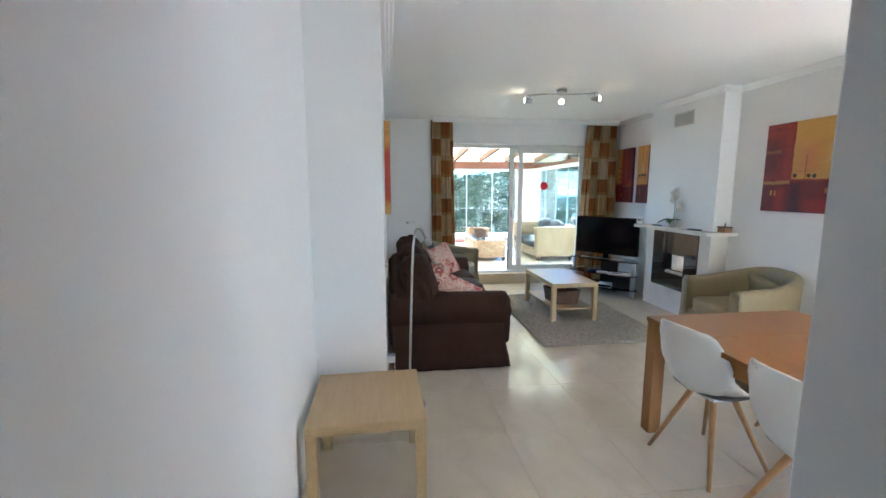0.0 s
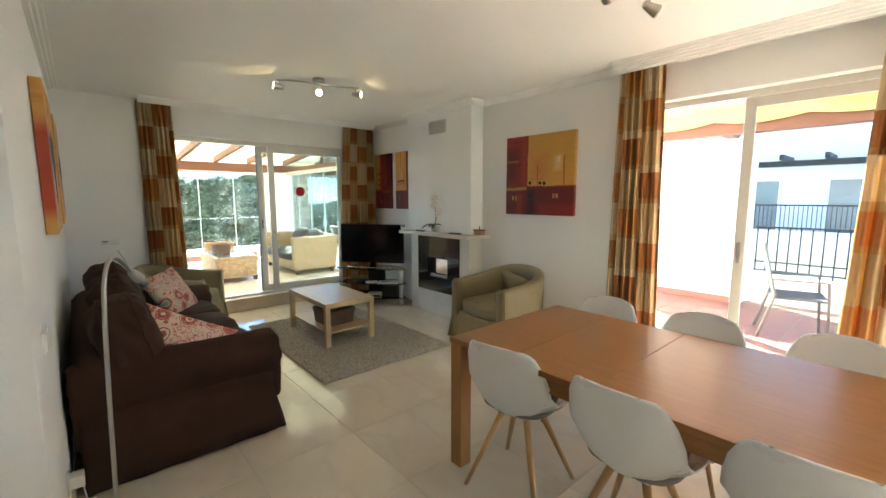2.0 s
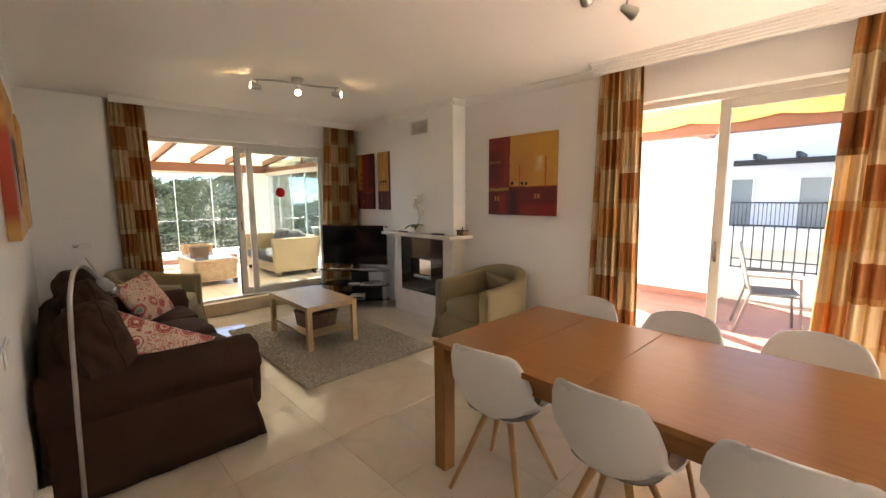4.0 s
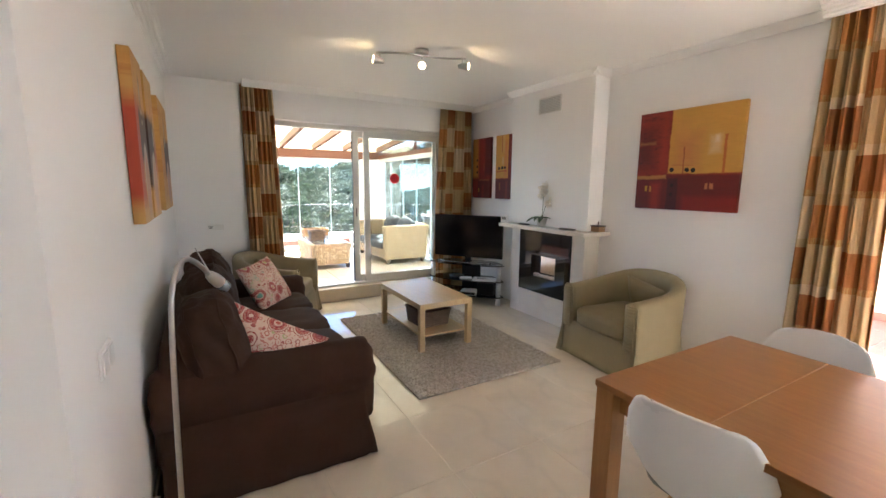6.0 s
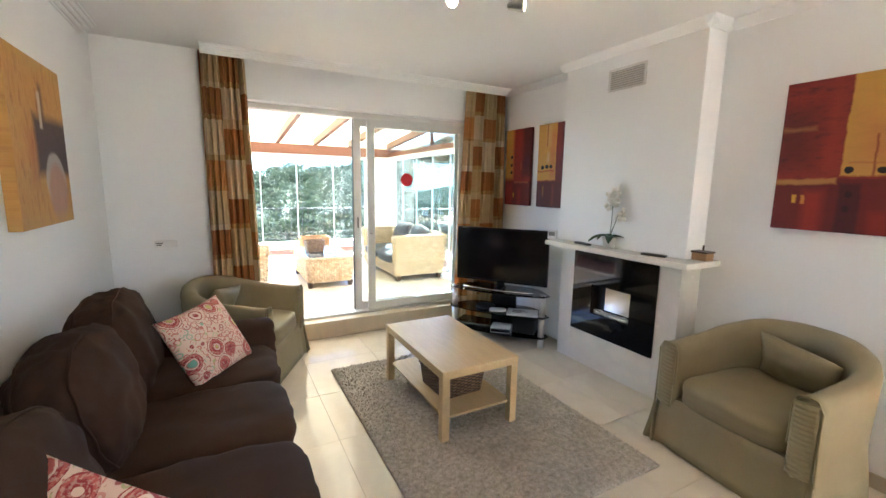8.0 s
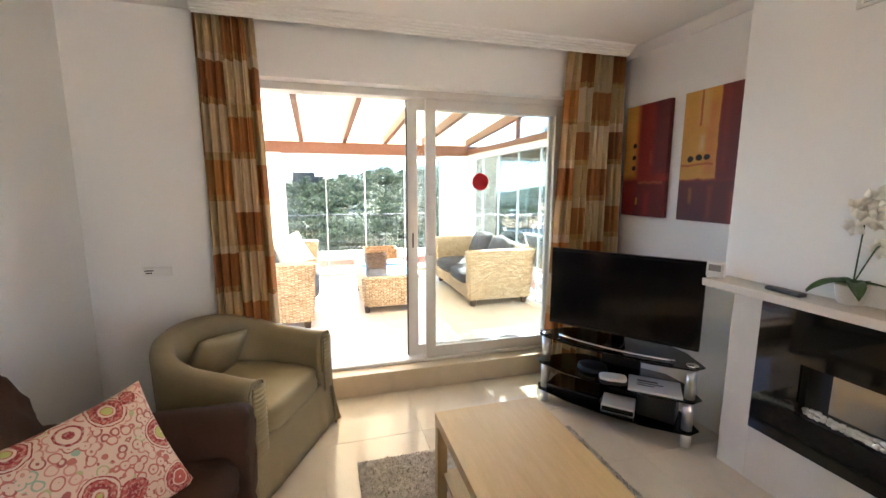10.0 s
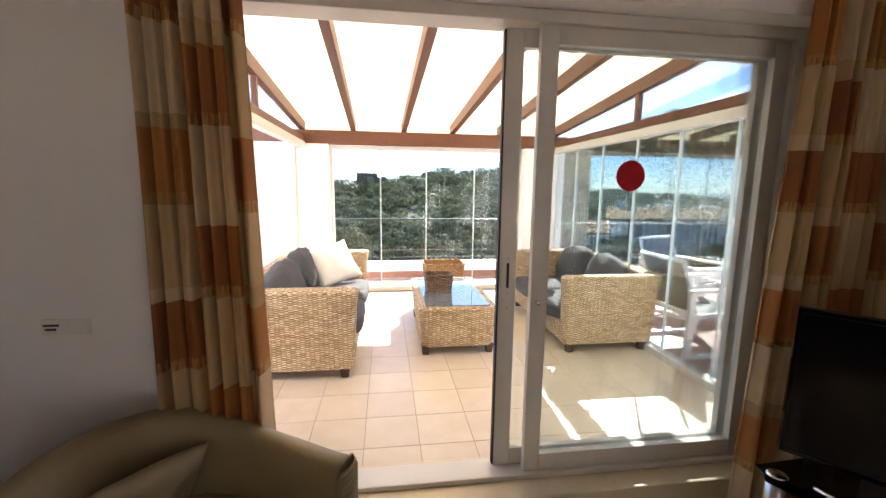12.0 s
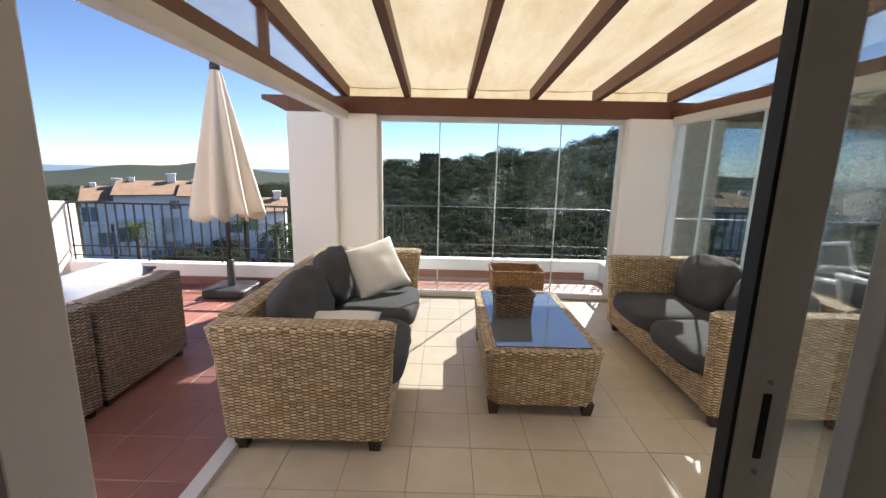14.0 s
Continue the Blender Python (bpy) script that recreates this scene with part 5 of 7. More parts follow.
RED = ((0.16, 0.011, 0.007), (0.26, 0.020, 0.010), (0.09, 0.007, 0.006))
BLACK, PEACH = (0.006, 0.004, 0.004), (0.62, 0.24, 0.09)
P1 = paintmat("painting_sunset", RED, [
    ("r", -0.1, 0.36, 0.665, 1.1, 0.012, (0.64, 0.34, 0.06), 1.0), ("r", 0.30, 0.36, 0.665, 0.82, 0.16, (0.60, 0.22, 0.06), 0.85), ("r", 0.40, 0.60, 0.66, 0.95, 0.2, (0.66, 0.30, 0.07), 0.7),
    ("r", 0.15, 0.53, 0.30, 0.74, 0.05, (0.74, 0.52, 0.30), 0.7), ("r", 0.185, 0.64, 0.245, 0.73, 0.03, (0.80, 0.66, 0.46), 0.8),
    ("r", 0.66, 0.36, 0.78, 1.1, 0.09, (0.36, 0.030, 0.012), 0.8), ("r", 0.74, 0.36, 1.1, 0.90, 0.15, (0.10, 0.008, 0.008), 0.75), ("r", 0.80, 0.66, 1.1, 0.71, 0.022, (0.36, 0.15, 0.05), 0.75),
    ("r", -0.1, -0.1, 1.1, 0.355, 0.012, (0.15, 0.010, 0.008), 0.95), ("r", -0.1, -0.1, 0.52, 0.17, 0.05, (0.28, 0.016, 0.010), 0.8), ("r", 0.70, -0.1, 0.86, 0.30, 0.06, (0.36, 0.024, 0.012), 0.8),
    ("r", 0.665, 0.305, 1.1, 0.36, 0.016, (0.52, 0.25, 0.06), 0.9), ("r", 0.535, -0.1, 0.665, 0.33, 0.02, (0.045, 0.006, 0.012), 0.75),
    ("r", 0.495, 0.36, 0.515, 0.63, 0.010, (0.26, 0.035, 0.012), 0.9), ("r", 0.40, 0.435, 0.63, 0.455, 0.014, (0.42, 0.10, 0.03), 0.7), ("r", 0.12, 0.36, 0.155, 0.72, 0.012, (0.48, 0.11, 0.02), 0.9),
    ("e", 0.595, 0.375, 0.645, 0.425, 0.05, BLACK, 1.0), ("e", 0.445, 0.375, 0.495, 0.425, 0.05, BLACK, 1.0), ("e", 0.385, 0.375, 0.435, 0.425, 0.05, BLACK, 1.0),
    ("e", 0.585, 0.22, 0.625, 0.27, 0.08, BLACK, 0.7), ("e", 0.59, 0.13, 0.63, 0.18, 0.08, BLACK, 0.6),
    ("r", 0.865, 0.175, 0.895, 0.245, 0.008, (0.66, 0.36, 0.03), 0.95), ("r", 0.82, 0.175, 0.85, 0.245, 0.008, (0.64, 0.26, 0.04), 0.9),
    ("r", 0.255, 0.205, 0.29, 0.27, 0.008, PEACH, 0.85), ("r", 0.205, 0.205, 0.245, 0.27, 0.008, PEACH, 0.9)])
canvas("red and orange abstract canvas painting on the white wall", 3.762, 3.797, 3.01, 3.85, 1.322, 2.14, P1)
P2 = paintmat("painting_red_half", RED, [
    ("r", 0.64, 0.32, 1.2, 1.2, 0.07, (0.66, 0.34, 0.06), 1.0), ("r", 0.60, 0.32, 0.76, 1.2, 0.10, (0.56, 0.13, 0.03), 0.85), ("r", 0.30, 0.32, 0.62, 1.2, 0.12, (0.30, 0.020, 0.012), 0.8),
    ("r", -0.1, 0.34, 0.34, 1.2, 0.10, (0.085, 0.006, 0.010), 0.8), ("r", 0.30, 0.45, 0.40, 0.60, 0.05, (0.45, 0.14, 0.05), 0.5), ("r", -0.1, -0.1, 1.1, 0.325, 0.02, (0.13, 0.010, 0.009), 0.9),
    ("r", 0.66, -0.1, 1.1, 0.32, 0.05, (0.30, 0.022, 0.010), 0.8), ("r", 0.30, -0.1, 0.50, 0.26, 0.08, (0.32, 0.022, 0.012), 0.7), ("r", 0.05, 0.285, 0.62, 0.325, 0.02, (0.50, 0.16, 0.06), 0.7),
    ("e", 0.69, 0.615, 0.79, 0.665, 0.06, BLACK, 1.0), ("e", 0.69, 0.505, 0.79, 0.555, 0.06, BLACK, 1.0), ("e", 0.69, 0.41, 0.79, 0.46, 0.06, BLACK, 1.0), ("r", 0.60, 0.10, 0.66, 0.17, 0.012, (0.62, 0.36, 0.03), 0.9)])
P3 = paintmat("painting_orange_half", RED, [
    ("r", 0.44, 0.32, 1.2, 1.2, 0.015, (0.68, 0.34, 0.055), 1.0), ("r", 0.44, 0.32, 0.66, 0.95, 0.08, (0.66, 0.22, 0.06), 0.75), ("r", 0.56, 0.70, 0.80, 1.2, 0.08, (0.72, 0.42, 0.14), 0.7), ("r", 0.62, 0.52, 0.74, 0.68, 0.05, (0.74, 0.52, 0.30), 0.6),
    ("r", -0.1, 0.30, 0.44, 1.2, 0.03, (0.13, 0.009, 0.010), 0.85), ("r", 0.28, 0.36, 0.43, 1.1, 0.08, (0.28, 0.020, 0.012), 0.6), ("r", -0.1, -0.1, 1.1, 0.32, 0.015, (0.11, 0.009, 0.009), 0.95),
    ("r", 0.05, -0.1, 0.26, 0.26, 0.07, (0.28, 0.018, 0.011), 0.7), ("r", 0.44, 0.0, 0.56, 0.30, 0.06, (0.34, 0.05, 0.02), 0.6), ("r", 0.76, 0.12, 0.84, 0.27, 0.03, (0.36, 0.13, 0.02), 0.7),
    ("r", 0.48, 0.425, 1.1, 0.45, 0.012, (0.46, 0.06, 0.014), 0.9), ("r", 0.70, 0.72, 0.745, 1.1, 0.012, (0.46, 0.10, 0.02), 0.9),
    ("e", 0.78, 0.46, 0.89, 0.515, 0.06, BLACK, 1.0), ("e", 0.65, 0.46, 0.76, 0.515, 0.06, BLACK, 1.0), ("e", 0.53, 0.46, 0.64, 0.515, 0.06, BLACK, 1.0)])
canvas("tall red and orange abstract canvas by the chimney", 3.762, 3.797, 6.10, 6.53, 1.34, 2.165, P2, "pair of tall canvases")
canvas("tall orange and red abstract canvas by the chimney", 3.762, 3.797, 5.50, 5.98, 1.34, 2.165, P3, "pair of tall canvases")
GOLD = ((0.48, 0.20, 0.035), (0.58, 0.30, 0.075), (0.32, 0.085, 0.02))
WINE, OVAL, BONE, EMBER = (0.055, 0.020, 0.022), (0.50, 0.27, 0.18), (0.72, 0.62, 0.50), (0.44, 0.060, 0.022)
SHELL = (0.60, 0.52, 0.46)
P4 = paintmat("painting_gold_a", GOLD, [
    ("r", -0.4, 0.06, 0.46, 0.78, 0.12, EMBER, 1.0), ("r", 0.26, 0.34, 1.2, 0.72, 0.07, WINE, 1.0), ("r", 0.50, 0.62, 0.66, 0.90, 0.06, WINE, 0.75), ("r", 0.86, 0.20, 1.2, 0.70, 0.06, (0.03, 0.010, 0.010), 0.9),
    ("e", 0.44, 0.04, 0.94, 0.50, 0.03, SHELL, 0.75), ("e", 0.47, -0.06, 0.96, 0.46, 0.06, OVAL, 0.95), ("r", 0.52, 0.74, 0.60, 0.86, 0.03, BONE, 0.9), ("r", 0.56, 0.66, 0.64, 0.71, 0.02, BONE, 0.85), ("r", 0.60, 0.60, 0.68, 0.64, 0.02, BONE, 0.8),
    ("r", 0.30, 0.22, 0.36, 0.34, 0.04, BONE, 0.6), ("r", -0.1, -0.2, 1.1, 0.14, 0.14, (0.66, 0.38, 0.12), 0.85), ("r", -0.1, 0.90, 1.1, 1.3, 0.15, (0.62, 0.36, 0.09), 0.7)], (8, 2, 1))
P5 = paintmat("painting_gold_b", GOLD, [
    ("r", -0.2, 0.26, 0.76, 0.74, 0.07, WINE, 1.0), ("r", 0.62, 0.25, 1.2, 0.62, 0.16, EMBER, 0.85), ("r", 0.44, 0.66, 0.56, 0.84, 0.05, (0.50, 0.20, 0.10), 0.8), ("r", -0.2, 0.18, 0.20, 0.60, 0.05, (0.03, 0.010, 0.010), 0.9),
    ("e", 0.18, 0.06, 0.76, 0.48, 0.03, SHELL, 0.75), ("e", 0.20, -0.04, 0.78, 0.43, 0.06, OVAL, 0.95), ("r", 0.60, 0.50, 0.70, 0.66, 0.03, BONE, 0.85), ("r", 0.42, 0.70, 0.50, 0.75, 0.02, (0.70, 0.42, 0.24), 0.8),
    ("r", -0.1, -0.2, 1.1, 0.12, 0.12, (0.66, 0.38, 0.13), 0.9), ("r", -0.1, 0.84, 1.1, 1.3, 0.15, (0.60, 0.34, 0.08), 0.9)], (8, 2, 1))
P6 = paintmat("painting_gold_c", GOLD, [
    ("r", 0.34, 0.28, 1.2, 0.70, 0.07, WINE, 1.0), ("r", 0.50, 0.60, 0.62, 0.88, 0.05, WINE, 0.7), ("e", 0.48, 0.08, 0.92, 0.46, 0.03, SHELL, 0.75), ("e", 0.50, -0.02, 0.94, 0.41, 0.06, OVAL, 0.95),
    ("r", 0.20, 0.20, 0.42, 0.60, 0.15, EMBER, 0.6), ("r", 0.48, 0.58, 0.55, 0.82, 0.02, BONE, 0.85), ("r", -0.1, -0.2, 1.1, 0.10, 0.12, (0.64, 0.37, 0.12), 0.9), ("r", -0.1, 0.88, 1.1, 1.3, 0.15, (0.64, 0.38, 0.10), 0.8)], (8, 2, 1))
canvas("gold and wine abstract canvas in a row of three", XL + 0.003, XL + 0.052, 3.77, 4.11, 1.315, 2.10, P4, "row of three gold canvases")
canvas("gold and wine abstract canvas in a row of three", XL + 0.003, XL + 0.052, 4.21, 4.57, 1.315, 2.10, P5, "row of three gold canvases")
canvas("gold and wine abstract canvas in a row of three", XL + 0.003, XL + 0.052, 4.95, 5.64, 1.315, 2.10, P6, "row of three gold canvases")


# ---- terrace structure ----
setting(boxes("terrace_slab", [(-4.6, 7.6, 6.95, 12.3, -9, TZ - 0.012), (4.05, 7.6, -2.4, 6.95, -9, TZ - 0.012)], REDGROUT), "terrace slab with pale mortar joints", "floor")
setting(boxes("house_base", [(-0.56, 4.05, -2.4, 6.95, -9, -0.012)], RENDER), "rendered base of the house", "wall")
col = setting(boxes("column", [(-0.12, 0.38, 10.72, 11.10, TZ, 2.09), (0.38, 0.81, 10.82, 11.08, TZ, 2.09)], RENDER, bevel=0.01), "white rendered terrace column", "column")
setting(boxes("column_2", [(3.50, 4.10, 10.80, 11.08, TZ, 2.09)], RENDER, bevel=0.01), "white rendered corner column", "column")
setting(boxes("wall_terrace_end", [(6.85, 7.25, 2.32, 5.2, TZ, 2.55)], RENDER, bevel=0.01), "bright white rendered terrace wall", "wall")
setting(boxes("trim_skirting", [(6.83, 6.85, 2.30, 5.2, TZ, TZ + 0.09), (-3.75, -0.12, 11.17, 11.2, TZ, TZ + 0.10), (0.81, 3.5, 11.80, 11.83, TZ, TZ + 0.10)], TERRA), "terracotta skirting tiles", "skirting")

CAN = thing("pergola", "brown stained timber pergola with a cream fabric roof", "pergola")
boxes("front_beam", [(-0.12, 4.25, 10.84, 10.98, 2.09, 2.27)], BEAM, CAN, 0.004)
bm = bmesh.new()
prism(bm, [(-0.12, 2.09), (-0.12, 2.27), (-0.42, 2.27), (-0.42, 2.22), (-0.30, 2.17), (-0.14, 2.09)], "y", 10.84, 10.98)
part("beam_end", bm, BEAM, CAN, bevel=0.003)
ZA, ZB = 2.62, 2.275     # rafter underside at the house and at the beam


def rz(y):
    return ZA + (ZB - ZA) * (y - 6.95) / (10.9 - 6.95)


for x in (0.46, 1.13, 1.81, 2.49, 3.17, 3.98):
    bm = bmesh.new()
    skew = 0.07 if 1 < x < 3.5 else 0.0
    ringloft(bm, [[(x + skew + s, 6.95, rz(6.95) + z) for s, z in ((-0.035, 0), (0.035, 0), (0.035, 0.14), (-0.035, 0.14))],
                  [(x + s, 10.98, rz(10.98) + z) for s, z in ((-0.035, 0), (0.035, 0), (0.035, 0.12), (-0.035, 0.12))]])
    bmesh.ops.recalc_face_normals(bm, faces=bm.faces)
    part("rafter", bm, BEAM, CAN, bevel=0.003)
for x in (0.46, 3.98):
    boxes("side_rail", [(x - 0.035, x + 0.035, 6.95, 10.84, 2.11, 2.19)], BEAM, CAN, 0.003)
    boxes("post", [(x - 0.025, x + 0.025, 8.88, 8.93, 2.19, rz(8.9) + 0.01)], BEAM, CAN)
    bm = bmesh.new()
    prism(bm, [(6.95, 2.19), (10.83, 2.19), (10.83, rz(10.83) + 0.01), (6.95, rz(6.95) + 0.01)], "x", x - 0.003, x + 0.003)
    part("gable_pane", bm, PANEB, CAN)
bm = bmesh.new()
sheet(bm, lambda u, v: (0.40 + 3.66 * u, 6.95 + 4.05 * v, rz(6.95 + 4.05 * v) + 0.145 - 0.018 * math.sin(math.pi * ((u * 3.66 / 0.68) % 1.0)) - 0.02 * v), 60, 40)
part("canopy", bm, CANOPY, CAN, True, label="sun-bleached cream canopy fabric with rain stains")
bm = bmesh.new()
sheet(bm, lambda u, v: (0.40 + 3.66 * u, 10.985 + 0.015 * v, 2.262 + 0.145 * v + 0.006 * math.sin(u * 70) * v), 60, 3)
part("canopy_hem", bm, CANOPY, CAN, True)
boxes("wall_plate", [(0.40, 4.06, 6.95, 7.0, 2.56, 2.80)], BEAM, CAN, 0.003)


def glasswall(name, label, rows, track):
    g = thing(name, label, "glass screen")
    boxes("track", track, ALU, g, 0.003)
    for axis, fixed, a, b in rows:
        h = 0.005
        d = (a + 0.004, b - 0.004, fixed - h, fixed + h, TZ + 0.06, 2.03) if axis == "x" else (fixed - h, fixed + h, a + 0.004, b - 0.004, TZ + 0.06, 2.03)
        p = boxes("glass_panel", [d], PANEB, g)
        e = (b - 0.008, b + 0.004, fixed - 0.009, fixed + 0.009, TZ + 0.06, 2.03) if axis == "x" else (fixed - 0.009, fixed + 0.009, b - 0.008, b + 0.004, TZ + 0.06, 2.03)
        boxes("edge_seal", [e], EDGE, p)


glasswall("glass_screen", "frameless sliding glass panels across the terrace front", [("x", 10.95, 0.85, 1.49), ("x", 10.95, 1.49, 2.13), ("x", 10.95, 2.13, 2.82), ("x", 10.95, 2.82, 3.46)],
          [(0.81, 3.50, 10.91, 10.99, TZ, TZ + 0.06), (0.81, 3.50, 10.91, 10.99, 2.03, 2.09), (0.81, 0.85, 10.91, 10.99, TZ + 0.06, 2.03), (3.46, 3.50, 10.91, 10.99, TZ + 0.06, 2.03)])
glasswall("glass_screen", "frameless sliding glass panels along the terrace side", [("y", 4.0, 6.99, 7.71), ("y", 4.0, 7.71, 8.29), ("y", 4.0, 8.29, 8.9), ("y", 4.0, 8.9, 9.55), ("y", 4.0, 9.55, 10.2), ("y", 4.0, 10.2, 10.78)],
          [(3.95, 4.05, 6.95, 10.8, TZ, TZ + 0.06), (3.95, 4.05, 6.95, 10.8, 2.03, 2.11)])
tagged(boxes("sliding_track", [(0.42, 0.50, 6.95, 10.82, TZ - 0.01, TZ + 0.03), (0.41, 0.51, 6.95, 10.84, 2.03, 2.11)], ALU, None, 0.003), "white aluminium track for the opened glass side", "track", kind="structure")


# ---- parapets and railings ----
setting(boxes("parapet", [(-3.12, 0.30, 11.20, 11.38, -0.6, 0.30), (0.30, 3.85, 11.83, 12.0, -0.6, 0.30), (0.30, 0.45, 11.38, 11.83, -0.6, 0.30), (3.70, 3.85, 11.2, 11.83, -0.6, 0.30),
                          (3.85, 6.0, 10.85, 11.02, -0.6, 0.30), (-4.6, -3.12, 11.0, 11.42, -0.6, 1.03), (6.0, 6.9, 8.5, 9.85, -0.6, 1.19), (6.0, 7.4, 10.85, 11.02, -0.6, 0.30), (7.25, 7.45, -2.4, 2.3, -0.6, 0.42)], RENDER, bevel=0.012), "low white rendered parapet", "parapet")


def railing(label, p, q, z0, z1, gap=0.115):
    r = thing("railing", label, "railing", "iron railings")
    p, q = Vector((*p, 0)), Vector((*q, 0))
    L = (q - p).length
    ang = math.degrees(math.atan2(q.y - p.y, q.x - p.x))
    boxes("top_rail", [(0, L, -0.022, 0.022, z1 - 0.022, z1)], IRON, r, 0.004)
    boxes("lower_bars", [(0, L, -0.008, 0.008, z0 + 0.06, z0 + 0.076), (0, L, -0.008, 0.008, z0 + 0.18, z0 + 0.196)], IRON, r)
    n = int(L / gap)
    for k in range(n + 1):
        x = 0.02 + (L - 0.04) * k / n
        zb = z0 if k % 8 == 0 else z0 + 0.055
        boxes("bar", [(x - 0.007, x + 0.007, -0.007, 0.007, zb, z1 - 0.022)], IRON, r)
    r.matrix_basis = pose(p.x, p.y, 0, 0, 0, ang)


RL = "black iron railing on the white parapet"
railing(RL, (-3.12, 11.29), (0.30, 11.29), 0.30, 1.04)
railing(RL, (0.38, 11.915), (3.78, 11.915), 0.30, 1.02)
railing(RL, (3.78, 11.915), (3.78, 11.2), 0.30, 1.02)
railing(RL, (3.85, 10.93), (7.3, 10.93), 0.30, 1.03)
railing(RL, (7.35, -2.3), (7.35, 2.3), 0.42, 1.10)


# ---- terrace furniture ----
def wicker_sofa():
    """Faces +x; origin at the back corner on the floor: x depth 0.9, y length 2.05."""
    s = thing("wicker_sofa", "natural wicker two-seat sofa with charcoal cushions", "sofa", "wicker terrace sofas")
    L = 2.05
    for a, sg in ((0.0, 1), (L, -1)):
        bm = bmesh.new()
        rings = []
        for z, o, i, x0, x1 in ((0.09, 0.02, 0.16, 0.02, 0.875), (0.30, 0.01, 0.16, 0.01, 0.885), (0.55, -0.005, 0.15, 0.0, 0.895), (0.66, -0.02, 0.14, -0.015, 0.91), (0.705, -0.025, 0.135, -0.02, 0.915), (0.72, -0.005, 0.115, 0.0, 0.895)):
            ya, yb = a + sg * o, a + sg * i
            c = 0.03
            ring = [(x0 + c, ya), (x1 - c, ya), (x1, ya + sg * c), (x1, yb - sg * c), (x1 - c, yb), (x0 + c, yb), (x0, yb - sg * c), (x0, ya + sg * c)]
            rings.append([(x, y, z) for x, y in ring])
        ringloft(bm, rings)
        bmesh.ops.recalc_face_normals(bm, faces=bm.faces)
        box_uv(bm)
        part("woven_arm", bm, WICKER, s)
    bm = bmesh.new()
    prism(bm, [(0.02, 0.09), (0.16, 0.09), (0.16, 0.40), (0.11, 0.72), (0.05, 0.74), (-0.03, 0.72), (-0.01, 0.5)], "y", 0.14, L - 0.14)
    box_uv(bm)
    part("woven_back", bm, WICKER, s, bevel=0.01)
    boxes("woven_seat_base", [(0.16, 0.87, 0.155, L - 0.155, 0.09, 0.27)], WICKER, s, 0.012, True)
    for x in (0.09, 0.80):
        for y in (0.09, L - 0.09):
            bm = bmesh.new()
            ringloft(bm, [[(x + dx * 0.028, y + dy * 0.028, 0) for dx, dy in ((-1, -1), (1, -1), (1, 1), (-1, 1))], [(x + dx * 0.04, y + dy * 0.04, 0.095) for dx, dy in ((-1, -1), (1, -1), (1, 1), (-1, 1))]])
            part("foot", bm, DARKWOOD, s, bevel=0.003)
    w = (L - 0.32) / 2
    for i in range(2):
        yc = 0.16 + w / 2 + i * w
        bm = bmesh.new()
        cushion(bm, (0.56, yc, 0.34), (0.74, w - 0.01, 0.17), 4.5, 9, 0.008, seed=i * 5 + 1)
        part("seat_cushion", bm, GREYCUSH, s, True)
        bm = bmesh.new()
        cushion(bm, (0.27, yc, 0.60), (0.20, w - 0.06, 0.46), 3.0, 9, 0.02, Matrix.Rotation(radians(-20), 3, "Y") @ Matrix.Rotation(radians(4 - 9 * i), 3, "X"), seed=i * 7 + 3)
        part("back_cushion", bm, GREYCUSH, s, True)
    return s


ws = wicker_sofa()
ws.matrix_basis = pose(0.43, 8.12, TZ)
ws2 = copy_thing(ws, pose(4.02, 10.06, TZ, 0, 0, 180))
for o in (ws2,):
    o.scale = (1.0, 0.80, 1.0)
throw_pillow("off-white throw pillow on the wicker sofa", pose(0.98, 9.70, TZ + 0.63, 0, 0, 34) @ pose(0, 0, 0, -35, -12, 0), 0.50, 0.48, 0.14, WHITECUSH, 2.0)
throw_pillow("off-white seat pillow lying behind the wicker arm", pose(0.95, 8.54, TZ + 0.555, 0, 0, 5) @ pose(0, 0, 0, -84, 0, 0), 0.50, 0.38, 0.11, WHITECUSH, 3.0)

wtab = thing("wicker_coffee_table", "natural wicker coffee table with a glass top", "table")
bm = bmesh.new()
rings = []
for z, g in ((0.08, -0.03), (0.25, -0.015), (0.40, 0.0), (0.425, 0.008), (0.44, 0.0)):
    x0, x1, y0, y1, c = 1.84 - g, 2.54 + g, 8.50 - g, 9.76 + g, 0.05
    rings.append([(x0 + c, y0, z), (x1 - c, y0, z), (x1, y0 + c, z), (x1, y1 - c, z), (x1 - c, y1, z), (x0 + c, y1, z), (x0, y1 - c, z), (x0, y0 + c, z)])
ringloft(bm, rings)
box_uv(bm)
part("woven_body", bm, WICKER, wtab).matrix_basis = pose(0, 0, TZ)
boxes("glass_top", [(1.90, 2.48, 8.56, 9.70, 0.442, 0.450)], TABLEG, wtab, 0.003).matrix_basis = pose(0, 0, TZ)
for x in (1.90, 2.48):
    for y in (8.58, 9.68):
        bm = bmesh.new()
        ringloft(bm, [[(x + dx * 0.026, y + dy * 0.026, TZ) for dx, dy in ((-1, -1), (1, -1), (1, 1), (-1, 1))], [(x + dx * 0.038, y + dy * 0.038, TZ + 0.085) for dx, dy in ((-1, -1), (1, -1), (1, 1), (-1, 1))]])
        part("foot", bm, DARKWOOD, wtab, bevel=0.003)
b2 = basket("table_basket", "small brown woven basket on the glass table top", 0.28, 0.24, 0.165, WICKERB)
b2.matrix_basis = pose(2.08, 9.14, TZ + 0.451, 0, 0, 2)
b3 = basket("log_basket", "honey brown wicker basket standing behind the table", 0.50, 0.36, 0.55, WICKERH)
